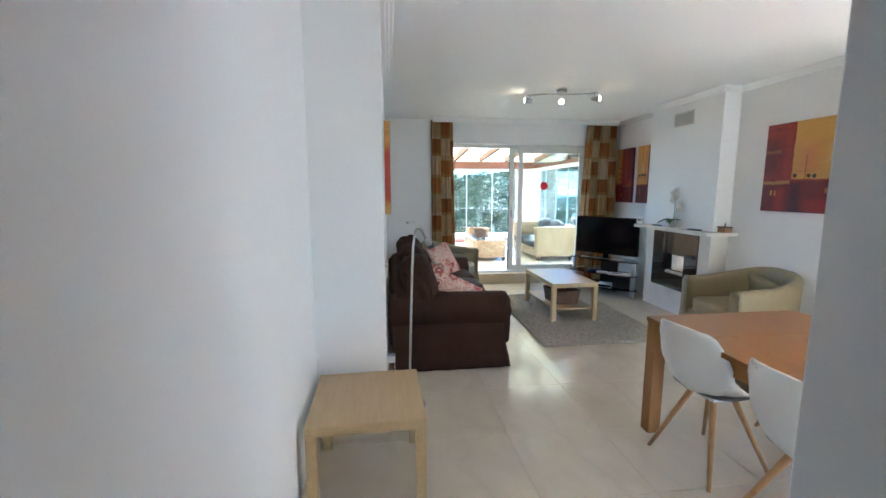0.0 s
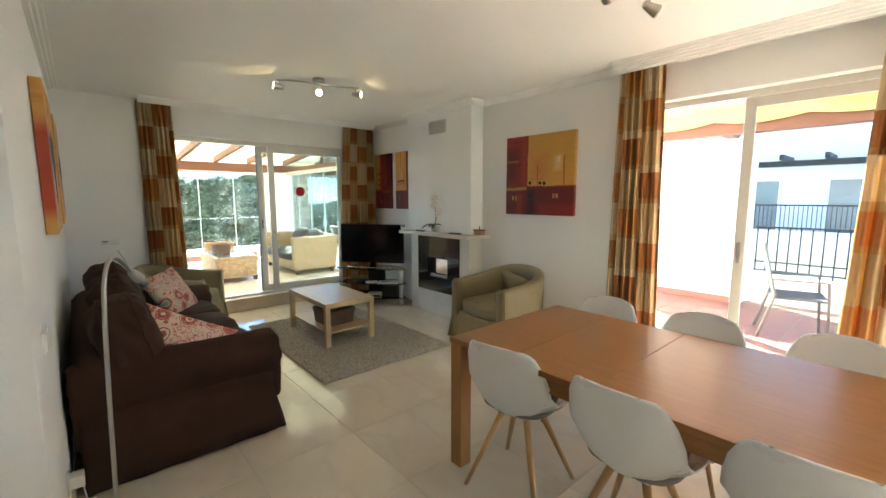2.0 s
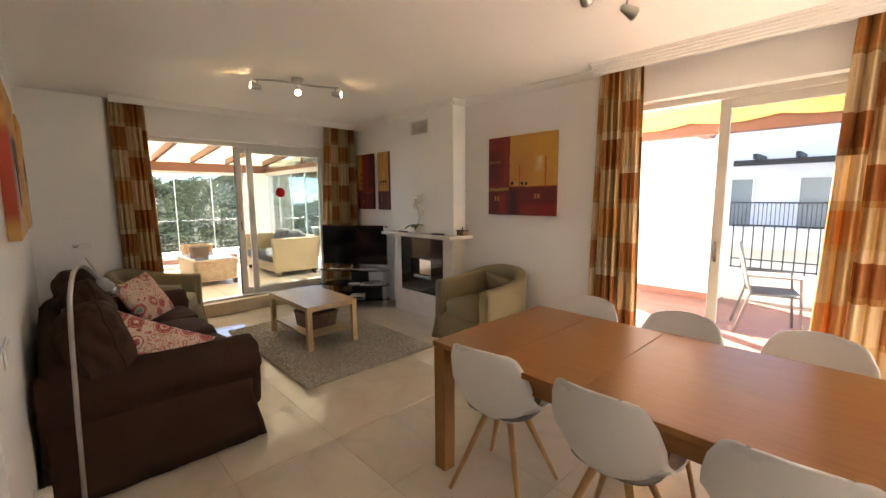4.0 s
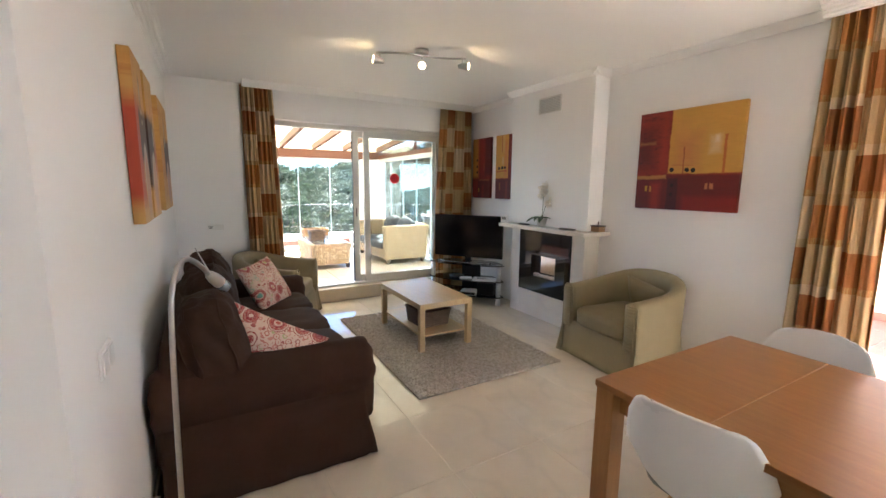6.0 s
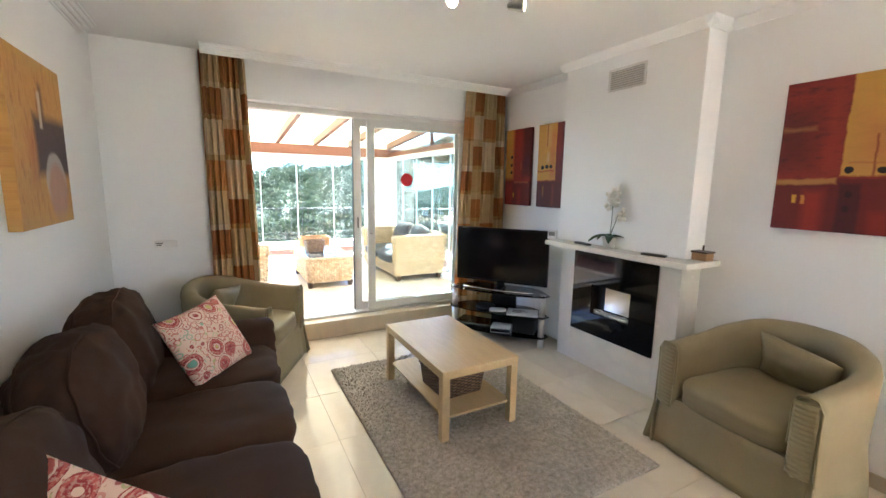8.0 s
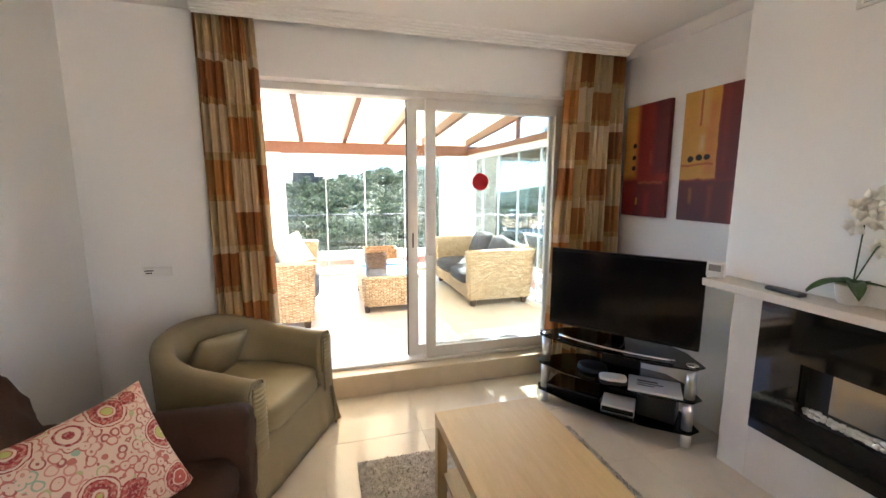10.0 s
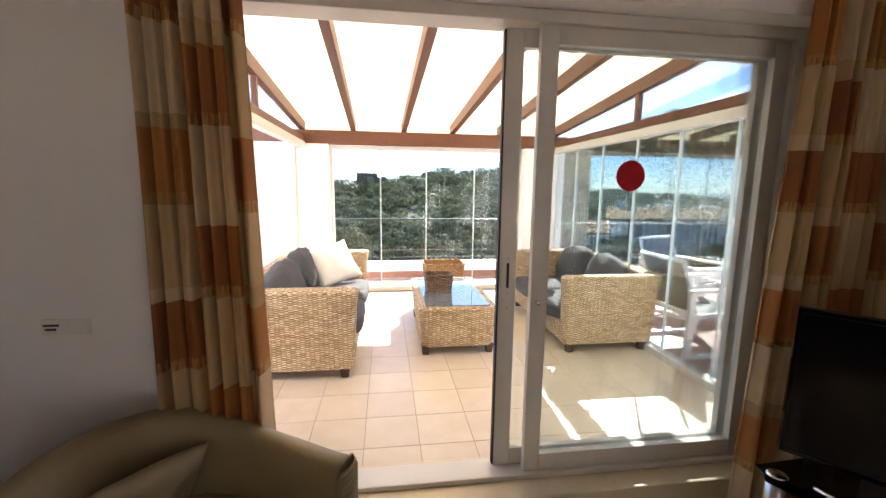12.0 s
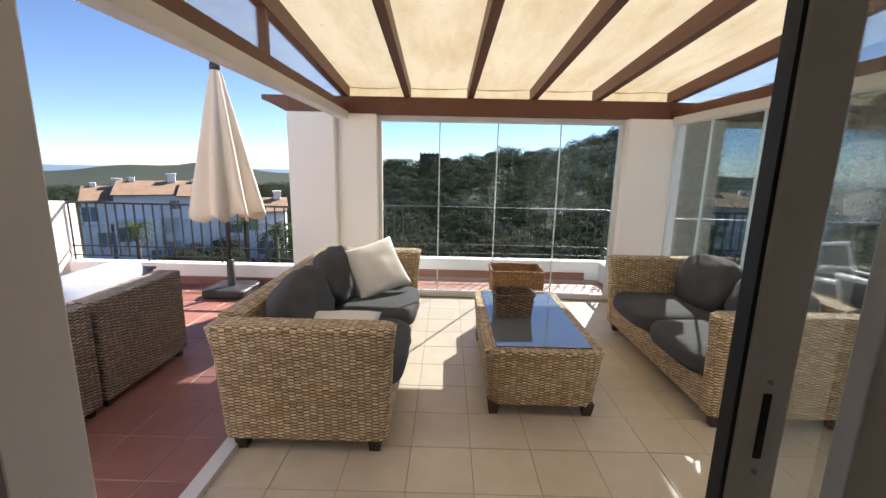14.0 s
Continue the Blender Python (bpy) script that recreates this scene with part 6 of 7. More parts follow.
b3.matrix_basis = pose(2.27, 10.15, TZ, 0, 0, 0)


def dark_module(y0, y1, end):
    s = thing("rattan_sofa_module", "grey-brown rattan sofa module with pale blue cushions", "sofa", "grey-brown rattan sofa modules")
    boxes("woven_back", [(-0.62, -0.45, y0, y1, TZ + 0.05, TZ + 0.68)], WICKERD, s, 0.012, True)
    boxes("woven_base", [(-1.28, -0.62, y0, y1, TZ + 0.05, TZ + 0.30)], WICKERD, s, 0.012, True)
    for x in (-1.24, -0.50):
        for y in (y0 + 0.05, y1 - 0.05):
            boxes("foot", [(x - 0.02, x + 0.02, y - 0.02, y + 0.02, TZ, TZ + 0.05)], BLACKP, s)
    bm = bmesh.new()
    cushion(bm, (-0.96, (y0 + y1) / 2, TZ + 0.37), (0.64, y1 - y0 - 0.02, 0.15), 4.5, 7, 0.006)
    part("seat_cushion", bm, BLUECUSH, s, True)
    bm = bmesh.new()
    cushion(bm, (-0.72, (y0 + y1) / 2, TZ + 0.60), (0.19, y1 - y0 - 0.03, 0.40), 3.4, 8, 0.012, Matrix.Rotation(radians(-12), 3, "Y"))
    part("back_cushion", bm, BLUECUSH, s, True)


dark_module(8.50, 9.29, True)
dark_module(7.68, 8.47, False)
lt = thing("rattan_side_table", "low grey-brown rattan side table", "table")
boxes("woven_body", [(-1.95, -1.40, 9.75, 10.3, TZ, TZ + 0.42)], WICKERD, lt, 0.01, True)
boxes("top", [(-1.97, -1.38, 9.73, 10.32, TZ + 0.42, TZ + 0.44)], DARKWOOD, lt, 0.004)

um = thing("parasol", "closed ecru parasol on a dark pole and base", "parasol")
UX, UY = -0.90, 10.85
bm = bmesh.new()
lathe(bm, [(0.025, TZ + 0.05), (0.025, 2.5)], UX, UY, 14)
part("pole", bm, DARKSTONE, um, True)
bm = bmesh.new()
cushion(bm, (UX, UY, TZ + 0.05), (0.50, 0.50, 0.10), 7.0, 8, 0.0)
lathe(bm, [(0.05, TZ + 0.09), (0.045, TZ + 0.11), (0.04, TZ + 0.40), (0.03, TZ + 0.41)], UX, UY, 20)
part("base", bm, DARKSTONE, um, True)
bm = bmesh.new()


def drape(u, v):
    a = u * 2 * math.pi
    r0 = 0.035 + 0.285 * (v ** 0.9)
    fold = 1 + (0.10 + 0.18 * v) * math.sin(a * 8) + 0.06 * math.sin(a * 3 + 1)
    r = r0 * fold if v > 0 else 0.02
    z = 2.56 - 1.60 * v + 0.05 * v * math.sin(a * 8 + 1.2)
    return (UX + r * math.cos(a) * 1.0, UY + r * math.sin(a) * 0.9, z)


sheet(bm, drape, 96, 24)
bmesh.ops.remove_doubles(bm, verts=bm.verts, dist=0.0005)
part("folded_canopy", bm, PARASOL, um, True, solid=0.004)
bm = bmesh.new()
lathe(bm, [(0.055, 2.50), (0.05, 2.56), (0.035, 2.60), (0.012, 2.63)], UX, UY, 16)
part("cap", bm, DARKSTONE, um, True)


def lounge_chair():
    """White flat-bar armchair with a grey sling, faces +x, origin at the middle of its floor print."""
    c = thing("patio_armchair", "white metal patio armchair with a grey sling", "chair", "white patio armchairs")
    for y in (-0.31, 0.31):
        bm = bmesh.new()
        box(bm, -0.35, -0.29, y - 0.022, y + 0.022, 0, 0.60)
        prism(bm, [(0.26, 0.0), (0.32, 0.0), (0.38, 0.42), (0.36, 0.60), (0.28, 0.60), (0.32, 0.42)], "y", y - 0.022, y + 0.022)
        box(bm, -0.35, 0.36, y - 0.032, y + 0.032, 0.60, 0.63)
        box(bm, -0.29, 0.26, y - 0.022, y + 0.022, 0.0, 0.04)
        box(bm, -0.29, 0.33, y - 0.018, y + 0.018, 0.36, 0.41)
        part("arm_loop", bm, WHITEMETAL, c, bevel=0.005)
    boxes("seat_frame", [(0.28, 0.33, -0.288, 0.288, 0.36, 0.40), (-0.29, -0.25, -0.288, 0.288, 0.36, 0.40)], WHITEMETAL, c, 0.005)
    bm = bmesh.new()
    sheet(bm, lambda u, v: (0.29 - 0.53 * v, -0.27 + 0.54 * u, 0.402 - 0.02 * math.sin(math.pi * v)), 6, 8)
    sheet(bm, lambda u, v: (-0.24 - 0.16 * v, -0.27 + 0.54 * u, 0.402 + 0.46 * v), 6, 8)
    part("sling", bm, SLING, c, True, solid=0.006)
    bm = bmesh.new()
    for y in (-0.28, 0.28):
        tube(bm, [(-0.23, y, 0.38), (-0.31, y, 0.60), (-0.405, y, 0.875)], 0.018, 8)
    tube(bm, [(-0.405, -0.28, 0.875), (-0.405, 0.28, 0.875)], 0.018, 8)
    part("back_frame", bm, WHITEMETAL, c, True)
    return c


lc = lounge_chair()
lc.matrix_basis = pose(4.49, 8.54, TZ, 0, 0, 3)
copy_thing(lc, pose(5.17, 9.62, TZ, 0, 0, -75))
copy_thing(lc, pose(5.75, 7.85, TZ, 0, 0, 160))
pt = thing("patio_table", "white metal patio table with a glass top", "table")
boxes("frame", [(5.25, 6.0, 8.35, 8.40, TZ + 0.46, TZ + 0.50), (5.25, 6.0, 9.0, 9.05, TZ + 0.46, TZ + 0.50), (5.25, 5.30, 8.40, 9.0, TZ + 0.46, TZ + 0.50), (5.95, 6.0, 8.40, 9.0, TZ + 0.46, TZ + 0.50)], WHITEMETAL, pt, 0.004)
for x in (5.25, 5.95):
    for y in (8.35, 9.0):
        boxes("leg", [(x, x + 0.05, y, y + 0.05, TZ, TZ + 0.46)], WHITEMETAL, pt, 0.004)
boxes("top", [(5.27, 5.98, 8.37, 9.03, TZ + 0.50, TZ + 0.508)], PANEB, pt)


def dark_chair():
    c = thing("garden_chair", "dark grey garden chair by the railing", "chair")
    for y in (-0.24, 0.24):
        bm = bmesh.new()
        tube(bm, [(0.26, y, 0), (0.22, y, 0.62), (-0.22, y, 0.62)], 0.014, 8)
        tube(bm, [(-0.30, y, 0), (-0.18, y, 0.45), (-0.30, y, 0.98)], 0.014, 8)
        part("side_frame", bm, ALUGREY, c, True)
    boxes("seat", [(-0.20, 0.25, -0.24, 0.24, 0.42, 0.44)], SLING, c, 0.006)
    bm = bmesh.new()
    sheet(bm, lambda u, v: (-0.19 - 0.11 * v, -0.235 + 0.47 * u, 0.46 + 0.52 * v), 4, 6)
    part("backrest", bm, SLING, c, True, solid=0.012)
    return c


dark_chair().matrix_basis = pose(5.75, 1.60, TZ, 0, 0, -75)
gt = thing("garden_table", "white topped garden table by the railing", "table")
boxes("top", [(5.7, 6.7, 0.1, 1.1, TZ + 0.71, TZ + 0.74)], WHITEMETAL, gt, 0.006)
for x in (5.75, 6.6):
    for y in (0.15, 1.0):
        boxes("leg", [(x, x + 0.05, y, y + 0.05, TZ, TZ + 0.71)], ALUGREY, gt)

aw = thing("awning", "orange and cream awning under a brown beam", "awning")
bm = bmesh.new()
sheet(bm, lambda u, v: (5.25 + 0.85 * u, -1.8 + 5.2 * v, 2.74 - 0.30 * u - 0.10 * abs(math.sin(math.pi * u * 3)) - 0.05 * math.sin(math.pi * ((v * 6) % 1.0))), 24, 72)
AWN = canopymat("awning_fabric", 0.04, ((0.50, 0.30, 0.11), (0.62, 0.41, 0.17), (0.70, 0.50, 0.24)))
part("fabric", bm, AWN, aw, True)
boxes("beam", [(6.05, 6.20, -2.0, 3.6, 2.24, 2.40)], BEAM, aw, 0.004)
bm = bmesh.new()
prism(bm, [(6.20, 2.24), (6.20, 2.40), (6.75, 2.40), (6.75, 2.34), (6.55, 2.24)], "y", 2.40, 2.52)
part("beam_end", bm, BEAM, aw, bevel=0.004)
boxes("post", [(6.06, 6.18, 3.48, 3.6, TZ, 2.24)], RENDER, aw, 0.006)


# ---- land, sea, woods and houses ----
EX, EY = 1.6, 6.5


def ridge(a):
    """Elevation of the near wooded ridge, in degrees, by bearing from straight ahead."""
    pts = ((-180, -3.0), (-40, -4.0), (-22, -3.0), (-15, -0.6), (-9, 0.5), (0, 1.2), (9, 2.7), (21, 4.8), (35, 9.0), (50, 10.5), (75, 9.0), (110, 3.0), (180, -3.0))
    for (a0, e0), (a1, e1) in zip(pts, pts[1:]):
        if a0 <= a <= a1:
            t = (a - a0) / (a1 - a0)
            t = t * t * (3 - 2 * t)
            return e0 + (e1 - e0) * t
    return -3.0


def land(a, r):
    """Height of the ground by bearing and distance."""
    e = ridge(a)
    zr = 1.5 + 170 * math.tan(math.radians(e)) - 4
    valley = -13.0
    left = max(0.0, min(1.0, (-12 - a) / 20))
    if r < 18:
        z = -8.5
    elif r < 60:
        z = -8.5 + (valley + 8.5) * (r - 18) / 42
    elif r < 170:
        t = (r - 60) / 110
        z = valley + (zr - valley) * t ** 1.15
    else:
        z = zr - 0.10 * (r - 170) if a > -12 else zr - 0.04 * (r - 170)
        z = max(z, -55)
    if left > 0:
        zl = -8.5 - 0.05 * max(0, r - 30) if r < 500 else -32 - 0.012 * (r - 500)
        if 700 < r < 3200 and a > -60:
            far = (0.5 + 0.5 * math.sin(a * 0.23 + 2.2)) * 0.55 + 0.35 * math.sin(a * 0.61)
            amp = max(0.0, min(1.0, (a + 52) / 22))
            crest = math.exp(-((r - 1700) / 520) ** 2)
            zl += crest * amp * (42 + 24 * far)
        z = z + (zl - z) * left
    nz = noise.noise(Vector((a * 0.11, r * 0.012, 3))) * min(4.0, r * 0.02) + noise.noise(Vector((a * 0.35, r * 0.04, 9))) * min(1.8, r * 0.01)
    return max(z + nz, -62)


bear = [-180 + 360 * i / 240 for i in range(240)]
dist = [14, 18, 24, 32, 42, 54, 66, 78, 90, 102, 114, 126, 138, 150, 160, 170, 182, 200, 230, 280, 350, 450, 600, 800, 1000, 1200, 1400, 1600, 1800, 2100, 2500, 3200, 4800]
verts, faces = [], []
for rr_ in dist:
    for a in bear:
        verts.append((EX + rr_ * math.sin(radians(a)), EY + rr_ * math.cos(radians(a)), land(a, rr_)))
nb = len(bear)
for j in range(len(dist) - 1):
    for i in range(nb):
        k = (i + 1) % nb
        faces.append((j * nb + i, (j + 1) * nb + i, (j + 1) * nb + k, j * nb + k))
centre = len(verts)
verts.append((EX, EY, -8.6))
for i in range(nb):
    faces.append((i, (i + 1) % nb, centre))
me = bpy.data.meshes.new("ground")
me.from_pydata(verts, [], faces)
me.materials.append(GROUNDM)
me.polygons.foreach_set("use_smooth", [True] * len(me.polygons))
me.validate()
setting(new("ground", me), "scrub covered hills falling to the coast", "ground")
bm = bmesh.new()
vs = [bm.verts.new(p) for p in ((-4900, -4900, -58), (4900, -4900, -58), (4900, 4900, -58), (-4900, 4900, -58))]
bm.faces.new(vs)
setting(part("water", bm, SEA), "pale blue sea on the horizon", "sea")


def crown(r, n, flat):
    """A lumpy crown of several overlapping rounds, made of n leaf clumps."""
    lumps = r.normal(size=(9, 3))
    lumps /= np.linalg.norm(lumps, axis=1)[:, None]
    lumps[:, 2] = np.abs(lumps[:, 2]) * 0.8 - 0.1
    cen, rad = lumps * r.uniform(0.38, 0.62, 9)[:, None], r.uniform(0.34, 0.52, 9)

    def skin(d):
        cd = d @ cen.T
        inside = rad ** 2 - (cen ** 2).sum(1) + cd ** 2
        hit = np.where(inside > 0, cd + np.sqrt(np.maximum(inside, 0)), 0.30)
        return np.maximum(hit.max(1), 0.30)
    d = r.normal(size=(n, 3))
    d /= np.linalg.norm(d, axis=1)[:, None]
    p = d * (skin(d) * r.uniform(0.86, 1.06, n))[:, None]
    size = r.uniform(0.045, 0.10, n)
    t1 = np.cross(d, r.normal(size=(n, 3)))
    t1 /= np.linalg.norm(t1, axis=1)[:, None]
    t2 = np.cross(d, t1) + d * r.uniform(-0.25, 0.25, n)[:, None]
    tri = np.stack([p - t1 * size[:, None], p + t1 * size[:, None], p + t2 * size[:, None] * 1.4], 1).reshape(-1, 3)
    tri[:, 2] *= flat
    return tri


def woods(name, label, spots, n, seed, mat):
    r = np.random.default_rng(seed)
    kinds = [crown(r, n, f) for f in (0.8, 0.95, 0.7, 1.1, 0.85, 0.75, 1.0, 0.9)]
    vs = []
    for k, (x, y, z, s) in enumerate(spots):
        a = r.uniform(0, 6.283)
        c, sn = math.cos(a), math.sin(a)
        v = kinds[k % len(kinds)]
        vs.append(np.c_[(v[:, 0] * c - v[:, 1] * sn) * s + x, (v[:, 0] * sn + v[:, 1] * c) * s + y, v[:, 2] * s + z + s * 0.45])
    v = np.concatenate(vs)
    me = bpy.data.meshes.new(name)
    me.from_pydata(v.tolist(), [], np.arange(len(v)).reshape(-1, 3).tolist())
    me.materials.append(mat)
    return tagged(new(name, me), label, "trees", kind="stuff")


rng = random.Random(11)


def scatter(count, a0, a1, r0, r1, s0, s1):
    out = []
    while len(out) < count:
        a, d = rng.uniform(a0, a1), math.sqrt(rng.uniform(r0 * r0, r1 * r1))
        out.append((EX + d * math.sin(radians(a)), EY + d * math.cos(radians(a)), land(a, d), rng.uniform(s0, s1)))
    return out


woods("woodland", "dense dark green woodland on the hillside", scatter(1900, -24, 80, 52, 178, 2.4, 4.6), 330, 21, FOLIAGE)
woods("shrubs", "green garden trees and shrubs below the terrace", scatter(190, -60, 60, 24, 55, 1.2, 2.4), 700, 22, FOLIAGE)
woods("far_woodland", "distant dark woodland on the slopes", scatter(2600, -70, -10, 110, 700, 3.2, 7.0), 80, 23, FOLIAGE)


def palm(x, y, z, h, seed):
    p = thing("palm_tree", "green palm tree in the gardens below", "tree", "palms below the terrace")
    g = random.Random(seed)
    bm = bmesh.new()
    tube(bm, [(x, y, z), (x + 0.1, y, z + h * 0.5), (x + 0.05, y + 0.1, z + h)], [0.22, 0.17, 0.15], 10)
    part("trunk", bm, TRUNK, p, True)
    bm = bmesh.new()
    for k in range(34):
        a, el = g.uniform(0, 6.283), g.uniform(-0.3, 1.2)
        L = g.uniform(1.5, 2.1)
        pts = []
        for i in range(9):
            t = i / 8
            rr = L * t * math.cos(el * (1 - 0.4 * t))
            pts.append(Vector((x + 0.05 + rr * math.cos(a), y + 0.1 + rr * math.sin(a), z + h + L * (math.sin(el) * t - 0.75 * t * t))))
        sd = Vector((-math.sin(a), math.cos(a), 0))
        for i in range(1, 9):
            w = 0.42 * math.sin(math.pi * (i / 8) ** 0.7) + 0.05
            for sg in (-1, 1):
                d = pts[i] - pts[i - 1]
                bm.faces.new([bm.verts.new(q) for q in (pts[i - 1], pts[i - 1] + d * 0.45, pts[i] + sd * sg * w + d * 0.6 - Vector((0, 0, 0.12 * w)))])
    part("fronds", bm, PALMG, p)


for x, y, zt, s in ((-21.3, 36.0, -3.3, 1), (-14.2, 38.0, -3.0, 2), (-11.2, 36.5, -3.2, 3), (-8.6, 35.0, -3.4, 4)):
    dd = math.hypot(x - EX, y - EY)
    aa = math.degrees(math.atan2(x - EX, y - EY))
    z0 = land(aa, dd)
    palm(x, y, z0, zt - z0, s)


def terrace_house(x, y, w, d, ztop, ang, seed):
    """A white stepped block with a clay roof, chimney, windows and balconies; front towards the viewer."""
    h = thing("terraced_house", "white terraced house with a brown clay tile roof", "house", "white terraced houses")
    zb = ztop - 9.0
    boxes("wall", [(-w / 2, w / 2, 0, d, zb, ztop), (-w / 2, w * 0.1, -1.6, 0, zb, ztop - 2.9)], HOUSEW, h)
    bm = bmesh.new()
    prism(bm, [(-0.5, ztop), (d * 0.55, ztop + 1.5), (d + 0.4, ztop + 0.2), (d + 0.4, ztop - 0.02), (-0.5, ztop - 0.15)], "x", -w / 2 - 0.2, w / 2 + 0.2)
    part("roof", bm, ROOFT, h)
    boxes("chimney", [(w * 0.2, w * 0.2 + 0.9, d * 0.45, d * 0.45 + 0.8, ztop, ztop + 2.3)], HOUSEW, h)
    boxes("chimney_cap", [(w * 0.2 - 0.12, w * 0.2 + 1.02, d * 0.45 - 0.1, d * 0.45 + 0.9, ztop + 2.3, ztop + 2.45)], HOUSEW, h)
    boxes("chimney", [(-w * 0.35, -w * 0.35 + 0.6, d * 0.5, d * 0.5 + 0.6, ztop + 0.6, ztop + 1.9)], HOUSEW, h)
    for lv in range(3):
        z = ztop - 2.5 - lv * 2.9
        for k in range(3):
            if (k + lv * 2 + seed) % 3 != 0:
                continue
            cx = -w / 2 + w * (k + 0.5) / 3
            yf = -1.6 if (lv > 0 and cx < w * 0.1) else 0.0
            ww = (0.75, 0.5, 0.85)[(k + lv + seed) % 3]
            bmw = [(cx - ww, cx + ww, yf - 0.03, yf + 0.02, z, z + 1.7)]
            wn = boxes("window", bmw, HOUSEG, h)
            boxes("frame", [(cx - ww - 0.07, cx - ww, yf - 0.06, yf + 0.02, z - 0.07, z + 1.77), (cx + ww, cx + ww + 0.07, yf - 0.06, yf + 0.02, z - 0.07, z + 1.77), (cx - ww, cx + ww, yf - 0.06, yf + 0.02, z + 1.7, z + 1.77), (cx - 0.03, cx + 0.03, yf - 0.05, yf - 0.03, z, z + 1.7)], HOUSEW, wn)
        boxes("balcony", [(w * 0.12, w / 2 - 0.2, -1.2, 0, z - 0.35, z - 0.15), (w * 0.12, w / 2 - 0.2, -1.2, -1.1, z - 0.15, z + 0.75)], HOUSEW, h)
    h.matrix_basis = pose(x, y, 0, 0, 0, ang)


terrace_house(-39.4, 55.2, 4.2, 8.0, -3.1, 36, 0)
terrace_house(-34.5, 56.5, 7.5, 8.0, -2.4, 30, 1)
terrace_house(-28.0, 58.0, 7.0, 8.0, -2.5, 26, 2)
terrace_house(-22.5, 60.5, 5.0, 8.0, -4.6, 20, 0)
hr = thing("hilltop_house", "dark stone house on the wooded ridge", "house")
hz = land(-2.3, 166) + 3.4
boxes("wall", [(-9.5, -1.5, 170, 176, hz - 6, hz + 2.6), (-1.5, 2.0, 171, 176, hz - 6, hz + 1.2)], TRUNK, hr)
boxes("parapet", [(-9.5 + k * 1.6, -8.9 + k * 1.6, 170, 170.6, hz + 2.6, hz + 3.1) for k in range(5)], TRUNK, hr)
# neighbour across the side terrace
nh = thing("neighbour_house", "white neighbouring house with a timber pergola and balcony", "house")
boxes("wall", [(20, 28, -8, 8.5, -8, 5.5)], HOUSEW, nh)
boxes("balcony", [(18.6, 20, -6, 8.5, -0.4, -0.15), (18.6, 18.75, -6, 8.5, -0.15, 0.35)], HOUSEW, nh)
for y in (5.2, 2.0, -1.5):
    wn = boxes("window", [(19.95, 20.02, y - 0.9, y + 0.9, -0.1, 2.1)], HOUSEG, nh)
    boxes("frame", [(19.90, 20.0, y - 0.97, y - 0.9, -0.1, 2.17), (19.90, 20.0, y + 0.9, y + 0.97, -0.1, 2.17), (19.90, 20.0, y - 0.9, y + 0.9, 2.1, 2.17), (19.92, 19.95, y - 0.04, y + 0.04, -0.1, 2.1)], HOUSEW, wn)
bm = bmesh.new()
box(bm, 18.7, 18.85, -2, 6.6, 2.55, 2.75)
for k in range(8):
    box(bm, 18.2, 20.0, -1.8 + k * 1.15, -1.68 + k * 1.15, 2.75, 2.93)
part("pergola", bm, IRON, nh)
bm = bmesh.new()
box(bm, 18.62, 18.68, -6, 8.5, 1.2, 1.25)
for k in range(120):
    box(bm, 18.64, 18.66, -6 + k * 0.12, -5.98 + k * 0.12, 0.35, 1.2)
part("balcony_rail", bm, IRON, nh)


# ---- floors: pieces last ----
def tile_mesh(w, d, t, mat, bev):
    bm = bmesh.new()
    a, b = w / 2, d / 2
    rings = [[(-a, -b, -t), (a, -b, -t), (a, b, -t), (-a, b, -t)], [(-a, -b, -bev), (a, -b, -bev), (a, b, -bev), (-a, b, -bev)],
             [(-a + bev, -b + bev, 0), (a - bev, -b + bev, 0), (a - bev, b - bev, 0), (-a + bev, b - bev, 0)]]
    ringloft(bm, rings)
    me = bpy.data.meshes.new("tile")
    bm.to_mesh(me)
    bm.free()
    me.materials.append(mat)
    return me


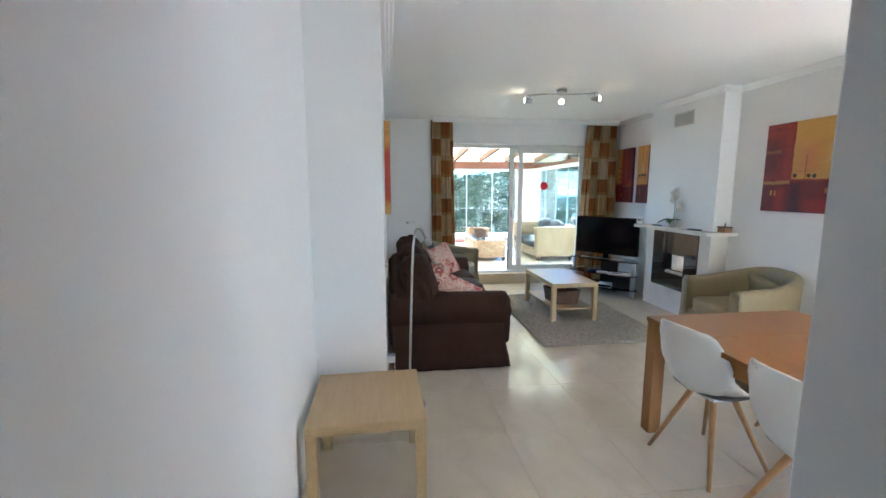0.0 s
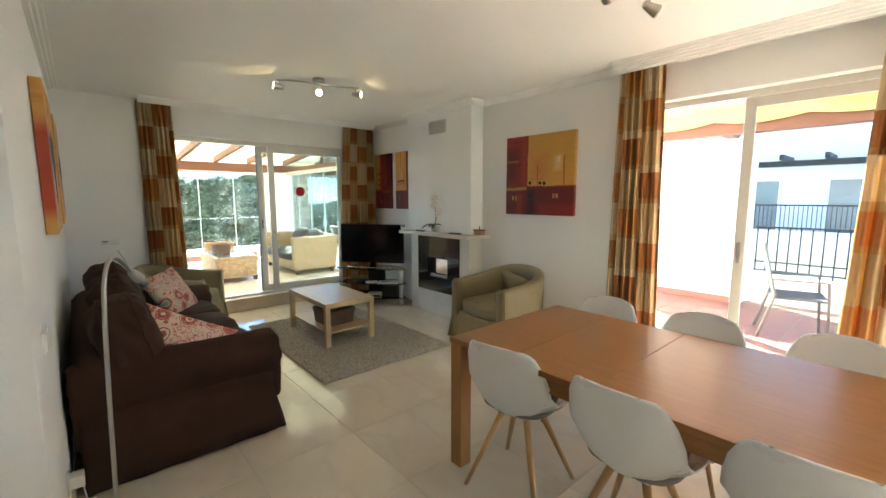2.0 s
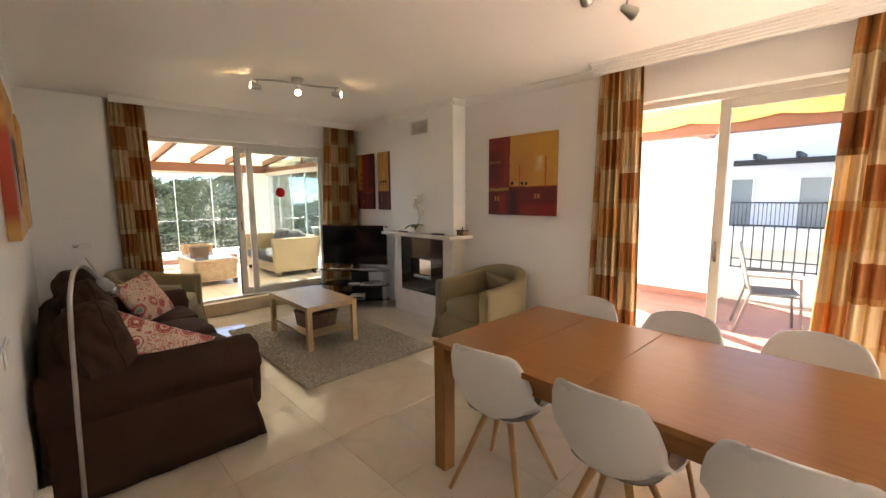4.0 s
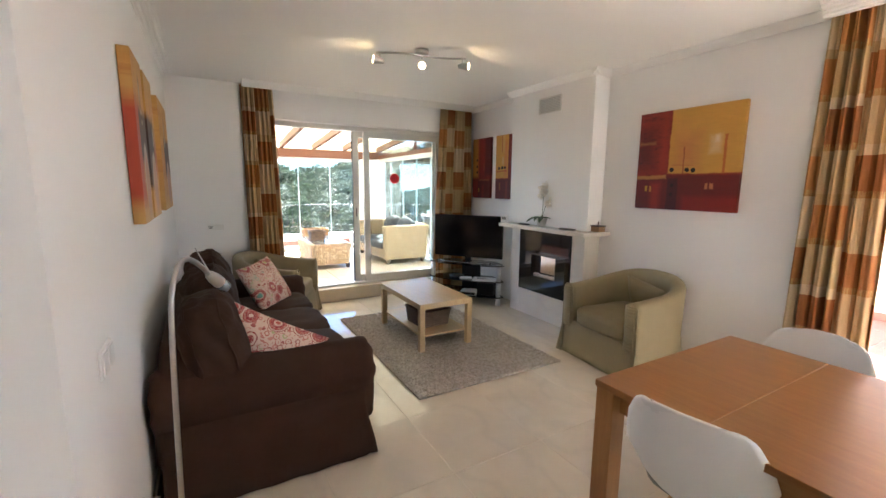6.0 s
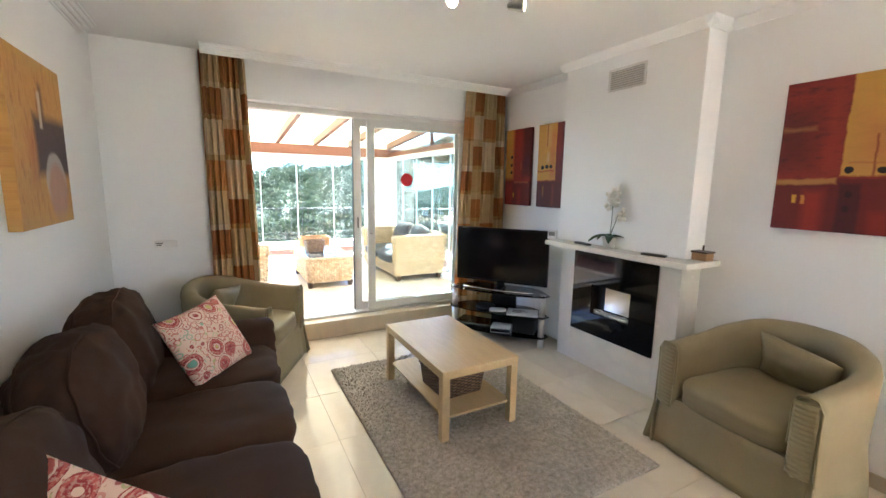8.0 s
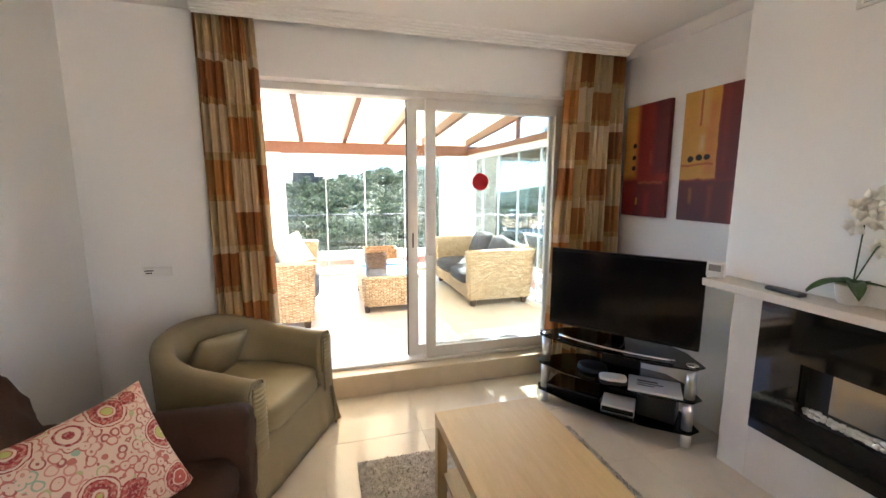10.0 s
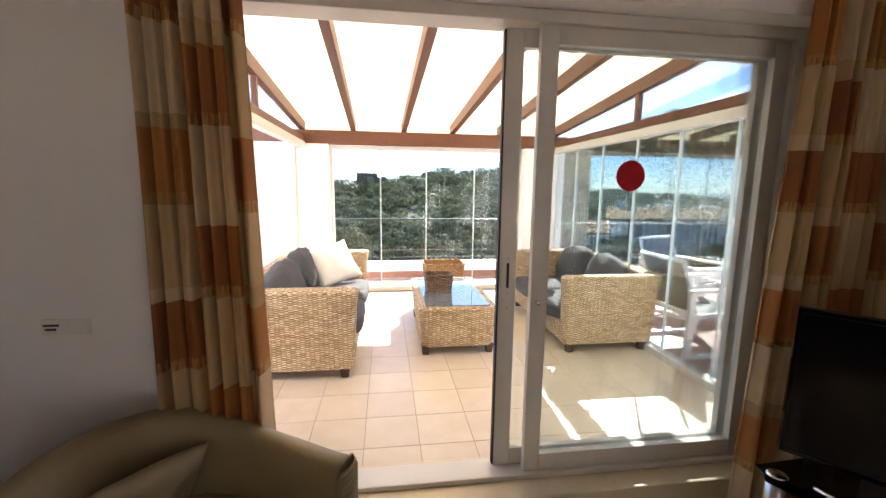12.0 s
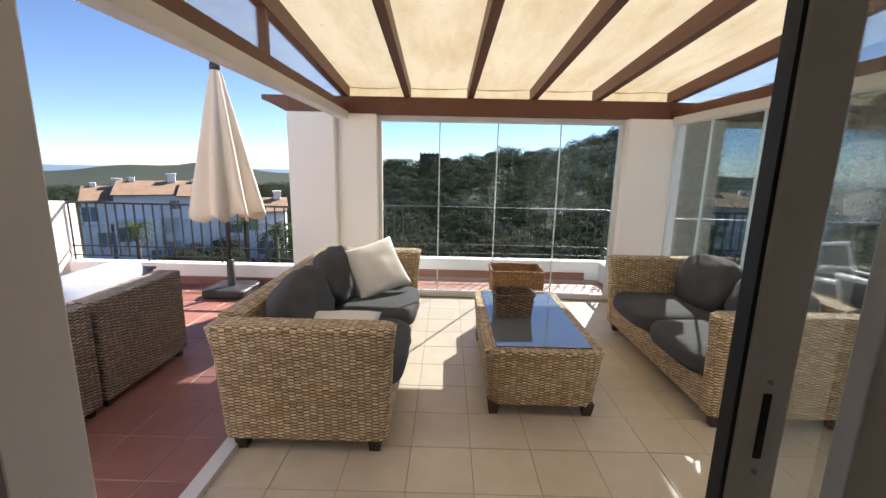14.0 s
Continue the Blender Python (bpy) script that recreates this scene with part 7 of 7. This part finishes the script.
def lay(parent, me, x0, x1, y0, y1, pw, pd, z, skip=None):
    n = 0
    j = 0
    while y0 + (j + 0.5) * pd < y1:
        i = 0
        while x0 + (i + 0.5) * pw < x1:
            x, y = x0 + (i + 0.5) * pw, y0 + (j + 0.5) * pd
            if not (skip and skip(x, y)):
                o = new("tile", me)
                o.parent = parent
                o.matrix_basis = pose(x, y, z + 0.0006 * math.sin(x * 31 + y * 57))
                n += 1
            i += 1
        j += 1
    return n


fl = setting(boxes("floor", [(-0.40, 3.85, -2.3, YN + 0.02, -0.012, -0.003)], MGROUT), "polished cream marble tile floor", "floor")
lay(fl, tile_mesh(0.5985, 0.5985, 0.010, MARBLE, 0.0008), -0.40, 3.85, -2.3, 6.72, 0.6, 0.6, 0.0)
tf = setting(boxes("terrace_floor", [(0.44, 4.02, 6.93, 11.0, TZ - 0.0118, TZ - 0.003)], GROUT), "beige ceramic tile terrace floor", "floor")
lay(tf, tile_mesh(0.319, 0.319, 0.009, BEIGE, 0.0015), 0.452, 4.03, 6.94, 10.95, 0.3225, 0.3225, TZ)
rf = setting(boxes("terrace_floor_outer", [(-4.0, 0.43, 6.95, 11.2, TZ - 0.0118, TZ - 0.003)], REDGROUT), "terracotta tile terrace floor", "floor")
lay(rf, tile_mesh(0.321, 0.321, 0.009, TERRA, 0.0015), -3.76, 0.43, 6.95, 11.2, 0.328, 0.328, TZ)
rf2 = setting(boxes("terrace_floor_side", [(4.05, 7.3, -2.4, 11.0, TZ - 0.0118, TZ - 0.003), (0.4, 3.75, 11.0, 11.83, TZ - 0.0118, TZ - 0.003)], REDGROUT), "terracotta tile side terrace floor", "floor")
tm = tile_mesh(0.321, 0.321, 0.009, TERRA, 0.0015)
lay(rf2, tm, 4.08, 7.1, 6.95, 10.85, 0.328, 0.328, TZ)
lay(rf2, tm, 4.08, 7.1, 0.0, 3.4, 0.328, 0.328, TZ)
lay(rf2, tm, 0.43, 3.7, 11.02, 11.75, 0.328, 0.328, TZ)
